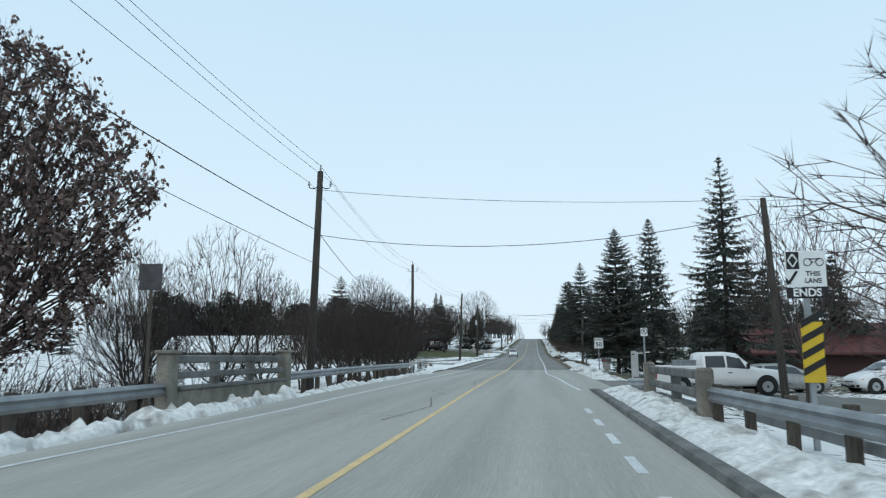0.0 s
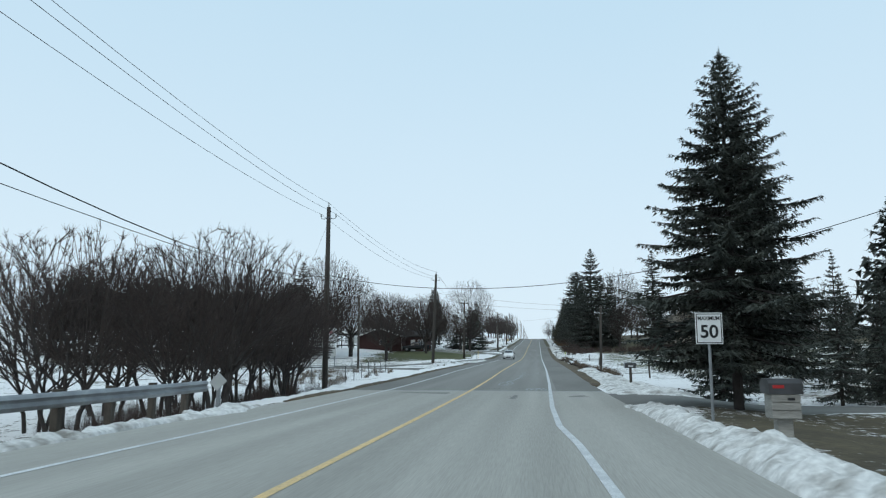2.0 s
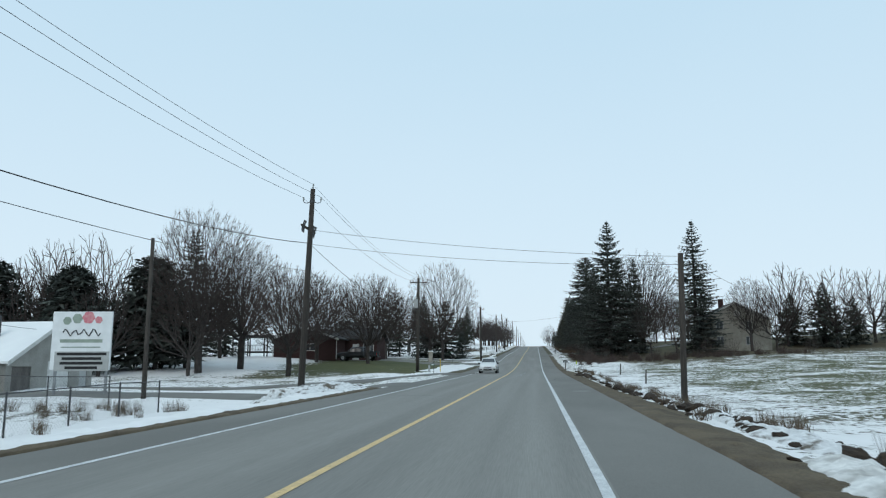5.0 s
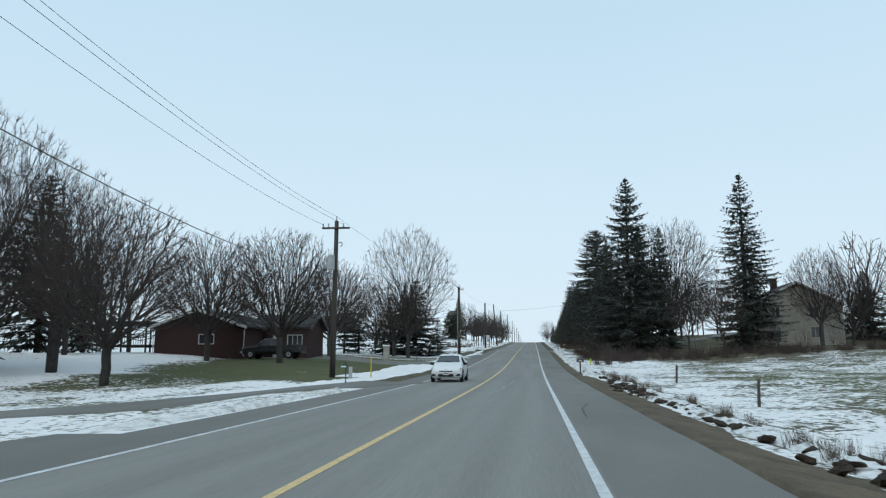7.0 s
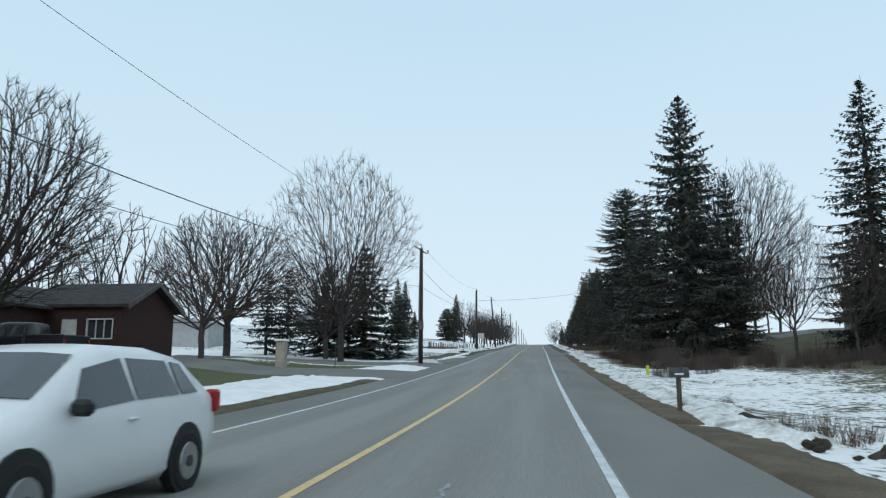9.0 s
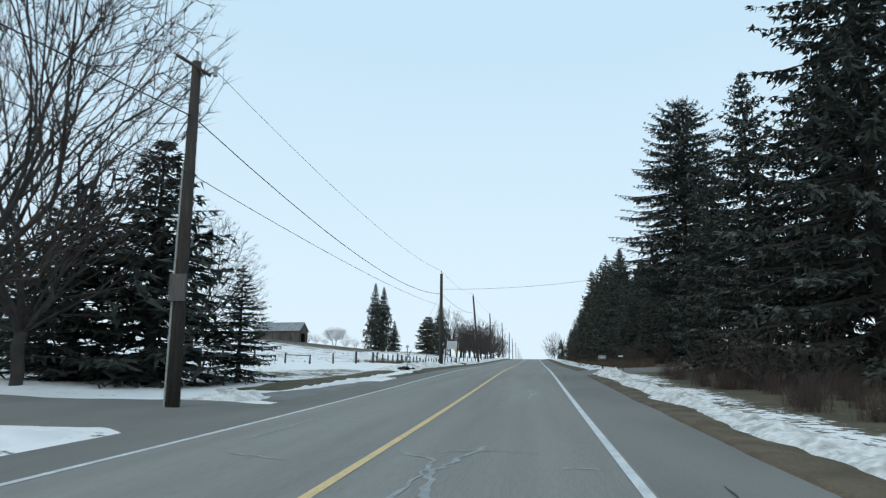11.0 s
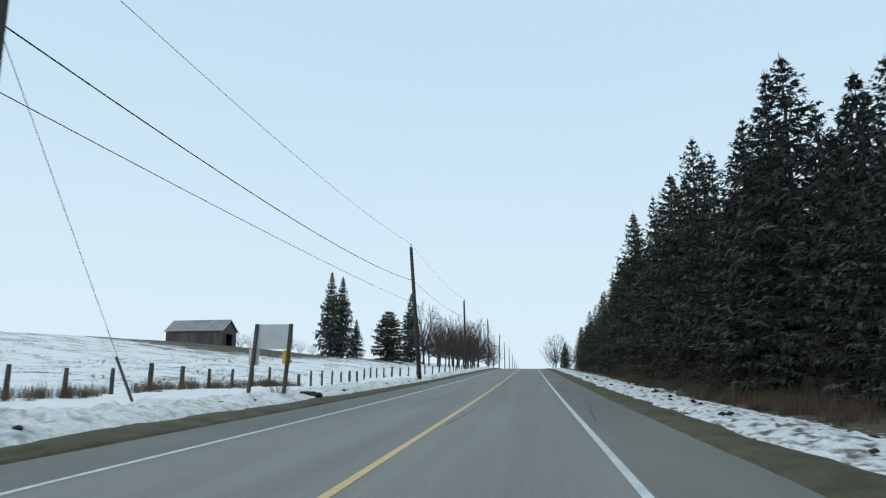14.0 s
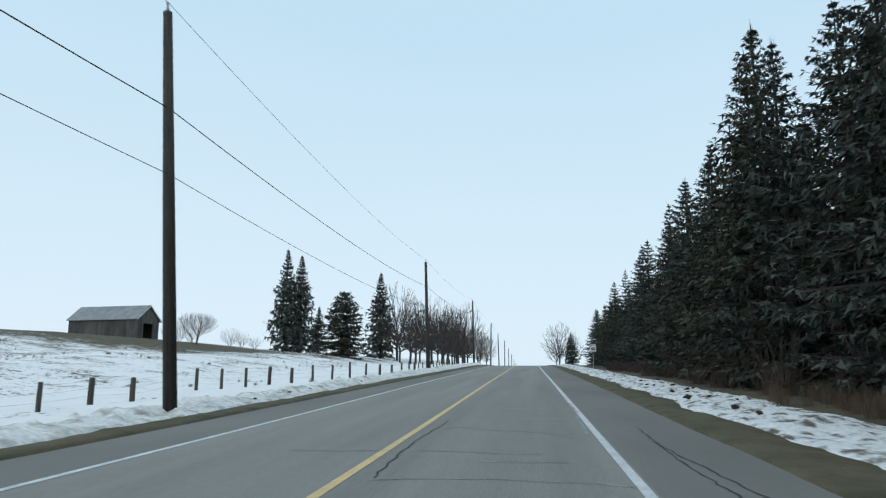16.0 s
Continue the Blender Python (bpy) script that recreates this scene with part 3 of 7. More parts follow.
def crack(name, pts, width, material, label, lift=0.006, jag=0.06, seed=1):
    """An irregular line in the asphalt, from corner to corner."""
    rnd = random.Random(seed)
    m = Mesh()
    line = []
    for (x0, y0), (x1, y1) in zip(pts, pts[1:]):
        k = max(2, int(math.hypot(x1 - x0, y1 - y0) / 0.22))
        line += [(x0 + (x1 - x0) * i / k + rnd.uniform(-jag, jag), y0 + (y1 - y0) * i / k + rnd.uniform(-jag, jag)) for i in range(k)]
    line.append(pts[-1])
    for i, (x, y) in enumerate(line):
        xa, ya = line[max(i - 1, 0)]
        xb, yb = line[min(i + 1, len(line) - 1)]
        d = math.hypot(xb - xa, yb - ya) or 1
        w = width * rnd.uniform(0.35, 1.0) / 2
        nx, ny = -(yb - ya) / d * w, (xb - xa) / d * w
        m.v += [(x - nx, y - ny, zr(y - ny) + lift), (x + nx, y + ny, zr(y + ny) + lift)]
        if i:
            m.f.append((2 * i - 2, 2 * i - 1, 2 * i + 1, 2 * i))
    return single(name, m, material, label, "crack", kind="structure")


def bank(name, path, height, material, label, step=0.22, seed=1, rough=0.6, across=15, kind="structure", lift=0.0):
    """A ridge of ploughed snow or earth: path holds (y, inner x, outer x)."""
    m = Mesh()
    ys = []
    for a, b in zip(path, path[1:]):
        k = max(1, int((b[0] - a[0]) / step))
        ys += [a[0] + (b[0] - a[0]) * i / k for i in range(k)]
    ys.append(path[-1][0])
    n = across
    for j, y in enumerate(ys):
        i = max(k for k in range(len(path) - 1) if path[k][0] <= y or k == 0)
        f = (y - path[i][0]) / (path[i + 1][0] - path[i][0])
        a = path[i][1] + (path[i + 1][1] - path[i][1]) * f
        b = path[i][2] + (path[i + 1][2] - path[i][2]) * f
        loose = 1.0 if "snow" in name else 0.15
        a += loose * 0.45 * noise.noise((y * 0.23, seed, 0)) + loose * 0.16 * noise.noise((y * 1.3, seed, 4))
        b += 0.6 * noise.noise((y * 0.21, seed, 9)) + 0.2 * noise.noise((y * 1.1, seed, 7))
        end = smooth(0, 1.5, y - path[0][0]) * smooth(0, 1.5, path[-1][0] - y)
        for k in range(n):
            t = k / (n - 1)
            x = a + (b - a) * t
            h = math.sin(math.pi * min(t * 1.15, 1)) ** 0.8 * height * end
            h *= 0.75 + 0.6 * noise.noise((y * 0.35, t * 1.5, seed))
            h += height * math.sin(math.pi * t) * (rough * noise.noise((x * 1.9, y * 1.9, seed)) + 0.7 * rough * noise.noise((x * 4.3, y * 4.3, seed)) + 0.45 * rough * noise.noise((x * 9, y * 9, seed)))
            base = gz(x, y) if abs(x) > 5.4 else zr(y)
            m.v.append((x, y, base + max(h, 0.0) + lift + (0.004 if 0 < k < n - 1 else -0.05) - (0.35 if j in (0, len(ys) - 1) else 0)))
        if j:
            m.f += [((j - 1) * n + k, (j - 1) * n + k + 1, j * n + k + 1, j * n + k) for k in range(n - 1)]
    return single(name, m, material, label, "snow bank" if "snow" in name else "verge", kind=kind, smooth=True)


def drive(name, y0, y1, x0, x1, label, material=None, flare=3.0):
    """A driveway that leaves the road at right angles, flared at its mouth."""
    m = Mesh()
    k = 40
    for i in range(k + 1):
        x = x0 + (x1 - x0) * i / k
        f = flare * (1 - smooth(0, 0.2, i / k))
        for j in range(-1, 10):
            y = (y0 - f) + (y1 - y0 + 2 * f) * min(max(j, 0), 8) / 8 + (-1.3 if j < 0 else 1.3 if j > 8 else 0)
            z = max(gz(x, y), zr(y) - 0.06 if abs(x) < 7 else -99) - 0.012 + 0.057 * smooth(5.3, 6.6, abs(x))
            m.v.append((x, y, z if 0 <= j <= 8 else gz(x, y) - 0.12))
        if i:
            a, b = (i - 1) * 11, i * 11
            m.f += [(a + j, a + j + 1, b + j + 1, b + j) for j in range(10)]
    return single(name, m, material or M_ASPHALT_SHOULDER, label, "driveway", kind="structure")


build_ground()
build_road()


# ---------------------------------------------------------------- trees
def spruce_meshes(seed, H=12.0, R=2.6, bare=0.06, gap=0.0, shape=0.8, tufts=1.0, dense=3.1, slim=0.8, inner=5.0, leaf=1.0, fill=0.72, needle=1.0):
    """A conifer: trunk, and a crown of drooping boughs with twigs of needles."""
    rnd = random.Random(seed)
    trunk = Mesh()
    trunk.tube([(0, 0, -0.3), (0, 0, H * 0.3), (rnd.uniform(-.05, .05), 0, H * 0.7), (0, 0, H * 0.99)], [H * 0.016, H * 0.012, H * 0.006, 0.01], 7)
    boughs = Mesh()
    V, F = [], []

    def card(p, d, l, w, up):
        s = d.cross(up)
        if s.length < 1e-4:
            return
        s = s.normalized() * w
        o = len(V)
        V.extend((tuple(p - s), tuple(p + s), tuple(p + d * l)))
        F.append((o, o + 1, o + 2))

    levels = int(H * dense)
    for i in range(levels):
        t = 1 - (1 - (i + rnd.uniform(0.0, 0.6)) / levels) ** 1.2
        t = min(max(t, 0.0), 0.992)
        z = H * (bare + (1 - bare) * t)
        L = R * (1 - t) ** shape * rnd.uniform(0.88, 1.08) + 0.05
        if t < 0.2:
            L *= 0.72 + 1.4 * t
        k = 7 if t < 0.7 else 6
        a0 = rnd.uniform(0, 6.28)
        for b in range(k):
            if rnd.random() < gap:
                continue
            a = a0 + 6.283 * b / k + rnd.uniform(-0.35, 0.35)
            l = L * rnd.uniform(0.74, 1.12)
            out = Vector((math.cos(a), math.sin(a), 0))
            side = Vector((-out.y, out.x, 0))
            nd = needle * min(1.0, 0.45 + 0.6 * l)
            droop = rnd.uniform(0.2, 0.55) * (1 - 0.9 * t) - 0.5 * max(t - 0.6, 0)
            pts = [Vector((0, 0, z)) + out * (l * u) + Vector((0, 0, -droop * l * u + 0.24 * l * u * u)) for u in (0, 0.35, 0.7, 1.0)]
            boughs.tube([pts[0], pts[2], pts[3]], [0.012 * l + 0.008, 0.006 * l + .004, 0.003], 3, False)

            def along(u):
                g = min(int(u * 3), 2)
                return pts[g].lerp(pts[g + 1], min(u * 3 - g, 1))

            # the shaded inner sprays that close the crown
            for j in range(max(3, int(l * inner))):
                p = along(rnd.uniform(0.04, fill))
                d = (side * rnd.uniform(-1, 1) + out * rnd.uniform(-0.2, 0.8) + Vector((0, 0, rnd.uniform(-0.9, 0.1)))).normalized()
                g = leaf * min(0.35 + 0.3 * l, 1.0)
                card(p, d, rnd.uniform(0.4, 0.75) * g, rnd.uniform(0.09, 0.16) * g, Vector((rnd.uniform(-1, 1), rnd.uniform(-1, 1), 0.6)).normalized())
            n = max(4, int(l * 5.2 * tufts))
            for j in range(n):
                u = 0.25 + 0.75 * (j + rnd.random()) / n
                p = along(u)
                for sg in (-1, 1):
                    d = (side * sg * rnd.uniform(0.5, 1.0) + out * rnd.uniform(0.45, 1.0) + Vector((0, 0, rnd.uniform(-0.4, 0.05)))).normalized()
                    reach = min(0.12 + 0.34 * l * (1 - u), 1.1) * rnd.uniform(0.7, 1.15)
                    steps = max(1, int(reach / (0.24 * needle)))
                    for k2 in range(steps):
                        q = p + d * (reach * (k2 + rnd.uniform(0, 0.6)) / steps) - Vector((0, 0, 0.10 * reach * (k2 / steps) ** 2))
                        e = (d + Vector((rnd.uniform(-.45, .45), rnd.uniform(-.45, .45), rnd.uniform(-.5, .25)))).normalized()
                        card(q, e, rnd.uniform(0.2, 0.36) * nd, rnd.uniform(0.09, 0.15) * slim * nd, Vector((rnd.uniform(-.6, .6), rnd.uniform(-.6, .6), 1)).normalized())
                if rnd.random() < 0.8:
                    d = (out * rnd.uniform(-0.3, 0.8) + Vector((rnd.uniform(-.4, .4), rnd.uniform(-.4, .4), -0.8))).normalized()
                    card(p, d, rnd.uniform(0.2, 0.42) * nd, rnd.uniform(0.08, 0.14) * slim * nd, out)
            for _ in range(3):
                d = (out + Vector((rnd.uniform(-.4, .4), rnd.uniform(-.4, .4), rnd.uniform(-.1, .4)))).normalized()
                card(pts[3] - out * 0.1, d, rnd.uniform(0.2, 0.36) * nd, 0.07 * slim * nd, Vector((0, 0, 1)))
    for _ in range(10):
        d = Vector((rnd.uniform(-.25, .25), rnd.uniform(-.25, .25), 1)).normalized()
        card(Vector((0, 0, H * rnd.uniform(0.95, 0.985))), d, H * 0.04 * rnd.uniform(0.7, 1.3), 0.035, Vector((rnd.uniform(-1, 1), rnd.uniform(-1, 1), 0.1)).normalized())
    crown = Mesh()
    crown.v, crown.f = V, F
    return trunk, boughs, crown


def bare_meshes(seed, H=10.0, width=0.42, base=0.24, n=2000, stems=1, thick=0.018, fine=0.009, twigs=3, belly=0.42, stiff=2.2, hang=0.0, direct=0.72):
    """A leafless broadleaf tree: a skeleton grown from the trunk out through an egg-shaped crown."""
    rnd = random.Random(seed)
    P, parent, length, heading = [], [], [], []

    def node(p, q):
        P.append(p)
        parent.append(q)
        d = (p - P[q]) if q >= 0 else np.array((0, 0, 1.0))
        l = float(np.linalg.norm(d)) or 1e-6
        length.append((length[q] if q >= 0 else 0.0) + l)
        heading.append(d / l)
        return len(P) - 1

    top = (base + 0.16) * H
    for s in range(stems):
        a = 6.283 * s / stems + rnd.uniform(-.4, .4)
        o = 0 if stems == 1 else H * 0.05 * rnd.uniform(0.3, 1.3)
        lean = 0.02 if stems == 1 else rnd.uniform(0.1, 0.42)
        k = node(np.array((math.cos(a) * o, math.sin(a) * o, -0.2)), -1)
        for i in range(1, 9):
            z = top * i / 8
            r = o + lean * z + rnd.uniform(-.012, .012) * H * 0.5
            k = node(np.array((math.cos(a) * r, math.sin(a) * r, z)), k)
    pts = []
    while len(pts) < n:
        t = rnd.random()
        c = belly
        R = math.sqrt(max(1 - ((t - c) / (c if t < c else 1 - c)) ** 2, 0))
        if rnd.random() > R * R:
            continue
        a, r = rnd.uniform(0, 6.283), rnd.random() ** 0.42 * R
        wob = 1 + 0.22 * noise.noise((math.cos(a) * 1.6 + seed, math.sin(a) * 1.6, t * 3))
        pts.append((math.cos(a) * r * width * H * wob, math.sin(a) * r * width * H * wob, H * (base + (1 - base) * t * (0.9 + 0.1 * wob)) - hang * H * r * r))
    centre = np.array((0, 0, top * 0.8))
    pts = sorted((np.array(p) for p in pts), key=lambda p: float(np.linalg.norm(p - centre)))
    cap = n + stems * 9 + 1
    XP, XH, XL = np.zeros((cap, 3)), np.zeros((cap, 3)), np.zeros(cap)
    m = len(P)
    XP[:m], XH[:m], XL[:m] = P, heading, length
    ok = np.zeros(cap, bool)
    ok[:m] = XP[:m, 2] > base * H * 0.75
    for p in pts:
        d = p - XP[:m]
        l = np.linalg.norm(d, axis=1) + 1e-6
        cs = (d * XH[:m]).sum(1) / l
        cost = l * (1 + stiff * (1 - cs)) + direct * XL[:m] + 1.2 * np.maximum(-d[:, 2] - 0.25 * l, 0)
        cost[~ok[:m]] = 1e9
        k = node(p, int(np.argmin(cost)))
        XP[k], XH[k], XL[k], ok[k] = p, heading[k], length[k], True
        m += 1
    kids = [[] for _ in P]
    for i, q in enumerate(parent):
        if q >= 0:
            kids[q].append(i)
    load = [0] * len(P)
    for i in range(len(P) - 1, -1, -1):
        load[i] = max(load[i], 1)
        if parent[i] >= 0:
            load[parent[i]] += load[i]
    e = math.log(max(load) + 1) / math.log(max(H * thick / fine, 1.5))
    rad = [fine * l ** (1 / e) for l in load]
    wood, fine_wood = Mesh(), Mesh()
    for i, q in enumerate(parent):
        if q >= 0 and i != max(kids[q], key=lambda c: load[c]):
            pass
        elif q >= 0:
            continue
        chain = [] if q < 0 else [q]
        k = i
        while True:
            chain.append(k)
            if not kids[k]:
                break
            k = max(kids[k], key=lambda c: load[c])
        if len(chain) < 2:
            continue
        rs = [rad[c] for c in chain]
        if q >= 0:
            rs[0] = rad[i]
        big = rs[0] > H * 0.0045
        line = [Vector(P[c]) for c in chain]
        (wood if big else fine_wood).tube(line, rs, 7 if rs[0] > H * 0.009 else (5 if big else 3), False)
    for i in range(len(P)):
        if load[i] <= 2 and parent[i] >= 0:
            o, h = Vector(P[i]), Vector(heading[i])
            for _ in range(twigs):
                d = (h + Vector((rnd.uniform(-.8, .8), rnd.uniform(-.8, .8), rnd.uniform(-.4, .8) - 2 * hang))).normalized()
                q = o + d * H * rnd.uniform(0.025, 0.06)
                s1 = d.orthogonal().normalized() * fine
                s2 = d.cross(s1)
                fine_wood.add([o + s1, o - s1 * 0.5 + s2 * 0.87, o - s1 * 0.5 - s2 * 0.87, q], [(0, 1, 3), (1, 2, 3), (2, 0, 3)])
    return wood, fine_wood


KINDS = {}


def spruce_kind(key, material, **kw):
    KINDS[key] = ("spruce", spruce_meshes(**kw), material, kw.get("H", 12.0))


def bare_kind(key, material, **kw):
    KINDS[key] = ("bare", bare_meshes(**kw), material, kw.get("H", 10.0))


spruce_kind("spruce_a", M_SPRUCE, seed=1, H=14, R=5.0, bare=0.03, shape=0.92, dense=2.0, tufts=0.34, slim=0.8, inner=8, leaf=0.75, fill=0.8, needle=0.85)
spruce_kind("spruce_b", M_SPRUCE, seed=2, H=14, R=4.8, bare=0.04, shape=1.0, gap=0.08, dense=2.0, tufts=0.34, slim=0.8, inner=8, leaf=0.75, fill=0.8, needle=0.85)
spruce_kind("spruce_c", M_SPRUCE, seed=3, H=14, R=5.0, bare=0.03, shape=0.82, dense=2.0, tufts=0.34, slim=0.8, inner=8, leaf=0.75, fill=0.8, needle=0.85)
spruce_kind("spruce_thin", M_SPRUCE, seed=4, H=10, R=2.8, bare=0.08, gap=0.25, tufts=0.6, slim=0.6, dense=2.4)
spruce_kind("spruce_light", M_SPRUCE_LIGHT, seed=5, H=14, R=4.9, bare=0.03, shape=0.88, dense=2.0, tufts=0.34, slim=0.8, inner=8, leaf=0.75, fill=0.8, needle=0.85)
spruce_kind("spruce_back", M_SPRUCE, seed=9, H=14, R=5.2, bare=0.05, shape=0.9, tufts=0.15, dense=2.1, slim=1.1, inner=4, leaf=1.5, fill=0.92)
spruce_kind("spruce_far", M_SPRUCE, seed=29, H=14, R=5.2, bare=0.05, shape=0.88, tufts=0.15, dense=2.3, slim=1.1, inner=4.5, leaf=1.5, fill=0.92)
spruce_kind("spruce_big", M_SPRUCE, seed=21, H=11, R=3.9, bare=0.03, shape=0.8, tufts=0.6, slim=0.6, dense=2.4)
spruce_kind("spruce_full", M_SPRUCE, seed=24, H=15, R=5.2, bare=0.03, shape=0.85, tufts=0.7, slim=0.55, dense=2.4)
spruce_kind("spruce_tall", M_SPRUCE, seed=25, H=25, R=8.4, bare=0.03, shape=0.82, tufts=0.5, slim=0.9, dense=1.7, inner=7, leaf=0.95, fill=0.8)
spruce_kind("spruce_near", M_SPRUCE, seed=23, H=10, R=3.9, bare=0.13, shape=0.82, tufts=3.0, slim=0.55, dense=3.6, inner=30, leaf=0.42, fill=0.8, needle=0.5)
spruce_kind("spruce_open", M_SPRUCE, seed=26, H=13.4, R=4.3, bare=0.05, gap=0.12, shape=0.9, tufts=1.4, slim=0.5, dense=2.6, inner=11, leaf=0.6, needle=0.7)
spruce_kind("spruce_tier", M_SPRUCE, seed=22, H=24, R=6.6, bare=0.05, gap=0.16, shape=0.85, tufts=0.5, slim=0.9, dense=1.8, inner=4)
spruce_kind("spruce_old", M_SPRUCE, seed=8, H=21, R=7.0, bare=0.24, shape=0.5, gap=0.08, tufts=0.8, slim=0.7, dense=2.2, inner=8, leaf=0.75, needle=0.75)
spruce_kind("pine", M_SPRUCE, seed=6, H=12, R=3.4, bare=0.08, shape=0.5, gap=0.05, tufts=0.15, slim=1.1, dense=2.6, inner=5, leaf=1.5, fill=0.92)
spruce_kind("cedar", M_CEDAR, seed=7, H=12, R=4.6, bare=0.01, shape=0.42, tufts=0.25, slim=0.9, dense=2.4, inner=8, leaf=1.3, fill=0.95)
bare_kind("maple_a", M_TWIG, seed=11, H=12, width=0.42, base=0.2, n=1700, fine=0.016, thick=0.022)
bare_kind("maple_b", M_TWIG, seed=12, H=12, width=0.46, base=0.22, n=1700, fine=0.016, thick=0.022)
bare_kind("tall_a", M_TWIG, seed=13, H=16, width=0.40, base=0.24, n=1900, fine=0.013, thick=0.026, twigs=4)
bare_kind("fork", M_TWIG, seed=19, H=16, width=0.46, base=0.17, n=1900, fine=0.012, thick=0.020, twigs=4, belly=0.5, direct=0.45, stiff=2.8)
bare_kind("oak", M_TWIG, seed=14, H=12, width=0.52, base=0.15, n=1700, thick=0.030, hang=0.12, stiff=1.6, direct=0.5, twigs=4)
bare_kind("far_a", M_TWIG, seed=31, H=12, width=0.38, base=0.18, n=300, fine=0.027, twigs=2)
bare_kind("far_b", M_TWIG, seed=32, H=12, width=0.44, base=0.22, n=300, fine=0.027, twigs=2)
bare_kind("slim", M_TWIG, seed=15, H=9, width=0.30, base=0.25, n=700, thick=0.012, fine=0.008)
bare_kind("shrub_a", M_TWIG, seed=16, H=7, width=0.46, base=0.3, n=1050, stems=3, thick=0.012, belly=0.55, fine=0.0095, twigs=4)
bare_kind("shrub_c", M_TWIG, seed=18, H=6, width=0.48, base=0.27, n=850, stems=3, thick=0.011, belly=0.5, fine=0.0095, twigs=4)
bare_kind("shrub_b", M_RED_TWIG, seed=17, H=4, width=0.45, base=0.12, n=200, stems=7, thick=0.008, belly=0.5, fine=0.008, twigs=2)
MADE = {}


def tree(key, x, y, h, name, label, category="tree", group="", sx=1.0, rz=None, dz=0.0, lean=0.0):
    """Stands a tree of that kind and height on the ground."""
    what, meshes, material, H = KINDS[key]
    rz = (x * 37 + y * 91) % 360 if rz is None else rz
    k = h / H
    m = pose(x, y, gz(x, y) + dz, lean, 0, rz) @ Matrix.Diagonal((k * sx, k * sx, k, 1))
    if key not in MADE:
        if what == "spruce":
            nb = len(meshes[1].f)
            cm = Mesh().add(meshes[1].v, meshes[1].f).add(meshes[2].v, meshes[2].f).data("crown", M_BARK)
            cm.materials.append(material)
            cm.polygons.foreach_set("material_index", [0] * nb + [1] * (len(cm.polygons) - nb))
            MADE[key] = [("trunk", meshes[0].data("trunk", M_BARK)), ("crown", cm)]
        else:
            MADE[key] = [("trunk", meshes[0].data("trunk", M_BARK, True)), ("crown", meshes[1].data("crown", material))]
    t = thing(name, label, category, m, group)
    for pn, me in MADE[key]:
        new(pn, me).parent = t
    return t




# ---------------------------------------------------------------- trees, place by place
def spruces(rows, label, group=""):
    for key, x, y, h, sx in rows:
        tree(key, x, y, h, "spruce_tree", label, "spruce", group, sx)


def bares(rows, label, group="", name="bare_tree", category="tree"):
    for key, x, y, h, sx in rows:
        tree(key, x, y, h, name, label, category, group, sx)


spruces([("spruce_open", 13.4, 30.0, 13.4, 1.0), ("spruce_near", 8.4, 41.0, 10.6, 0.9), ("spruce_full", 9.9, 49.2, 6.5, 0.95), ("spruce_b", 13.6, 47.4, 5.6, 0.8), ("spruce_a", 15.3, 47.8, 5.0, 0.75), ("spruce_a", 19.5, 40.0, 7.5, 0.8), ("spruce_back", 17.5, 51.0, 8.5, 1.1), ("spruce_back", 21.5, 49.0, 9.5, 1.1), ("spruce_back", 26, 47.5, 9.5, 1.2), ("spruce_back", 31, 45.5, 9.5, 1.2)],
        "tall dark green spruce beside the roadside driveway", "roadside spruces")
spruces([("spruce_full", 13.6, 58.5, 14.8, 0.9), ("spruce_b", 22, 77.53, 8.5, 1.0), ("spruce_a", 27, 81.76, 8.0, 1.0), ("spruce_b", 32, 84.71, 7.5, 1.0), ("spruce_c", 24, 63.53, 11, 1.0)],
        "dark green spruce in the front yard", "yard spruces")
spruces([("spruce_tall", 16.6, 210.5, 25.6, 1.0), ("spruce_tall", 22.0, 216.0, 18.5, 0.8), ("spruce_tall", 14.6, 221.1, 17.5, 0.9), ("spruce_old", 14.2, 237.1, 21, 1.0), ("spruce_tier", 31, 204.5, 24, 1.15), ("spruce_a", 33, 209.6, 14, 1.2), ("spruce_c", 13.6, 226.8, 14.5, 0.9), ("spruce_a", 20, 224, 19, 1.1)],
        "very tall dark spruce by the old farmhouse", "farmhouse spruces")
bares([("maple_a", -23.1, 144.4, 11.8, 1.1), ("maple_b", -26.7, 166.4, 12, 1.0), ("maple_a", -19.2, 164.5, 11.8, 1.05), ("maple_b", -24.8, 200.8, 13, 1.15), ("fork", -13.4, 197.1, 17.3, 0.76), ("tall_a", -34, 146.5, 18.5, 0.85), ("far_a", -36, 190.3, 12, 1.1), ("far_b", -44, 183.3, 13, 1.1), ("far_a", -52, 169.8, 14, 1), ("far_a", -30, 192, 12, 1.1), ("far_b", -22, 190, 11, 1.1), ("far_a", -16.5, 203.3, 11, 1.2), ("far_b", -40, 165.5, 13, 1.1)],
      "leafless maple with upswept grey branches on the lawn", "lawn maples")
spruces([("spruce_c", -47, 171.5, 18.5, 1.25), ("spruce_a", -41.5, 170.6, 11.5, 1.3), ("spruce_big", -14.3, 208.6, 11, 1.6), ("spruce_big", -18.0, 208.7, 9, 1.7), ("spruce_a", -11.4, 211.4, 5.5, 1.4), ("spruce_thin", -26.5, 214.8, 9, 1.3), ("spruce_thin", -24.4, 215.6, 9.2, 1.2)],
        "dark green spruce near the drive", "drive spruces")
bares([("oak", -26.2, 236.5, 13.2, 0.95)], "spreading leafless tree standing alone in snow")
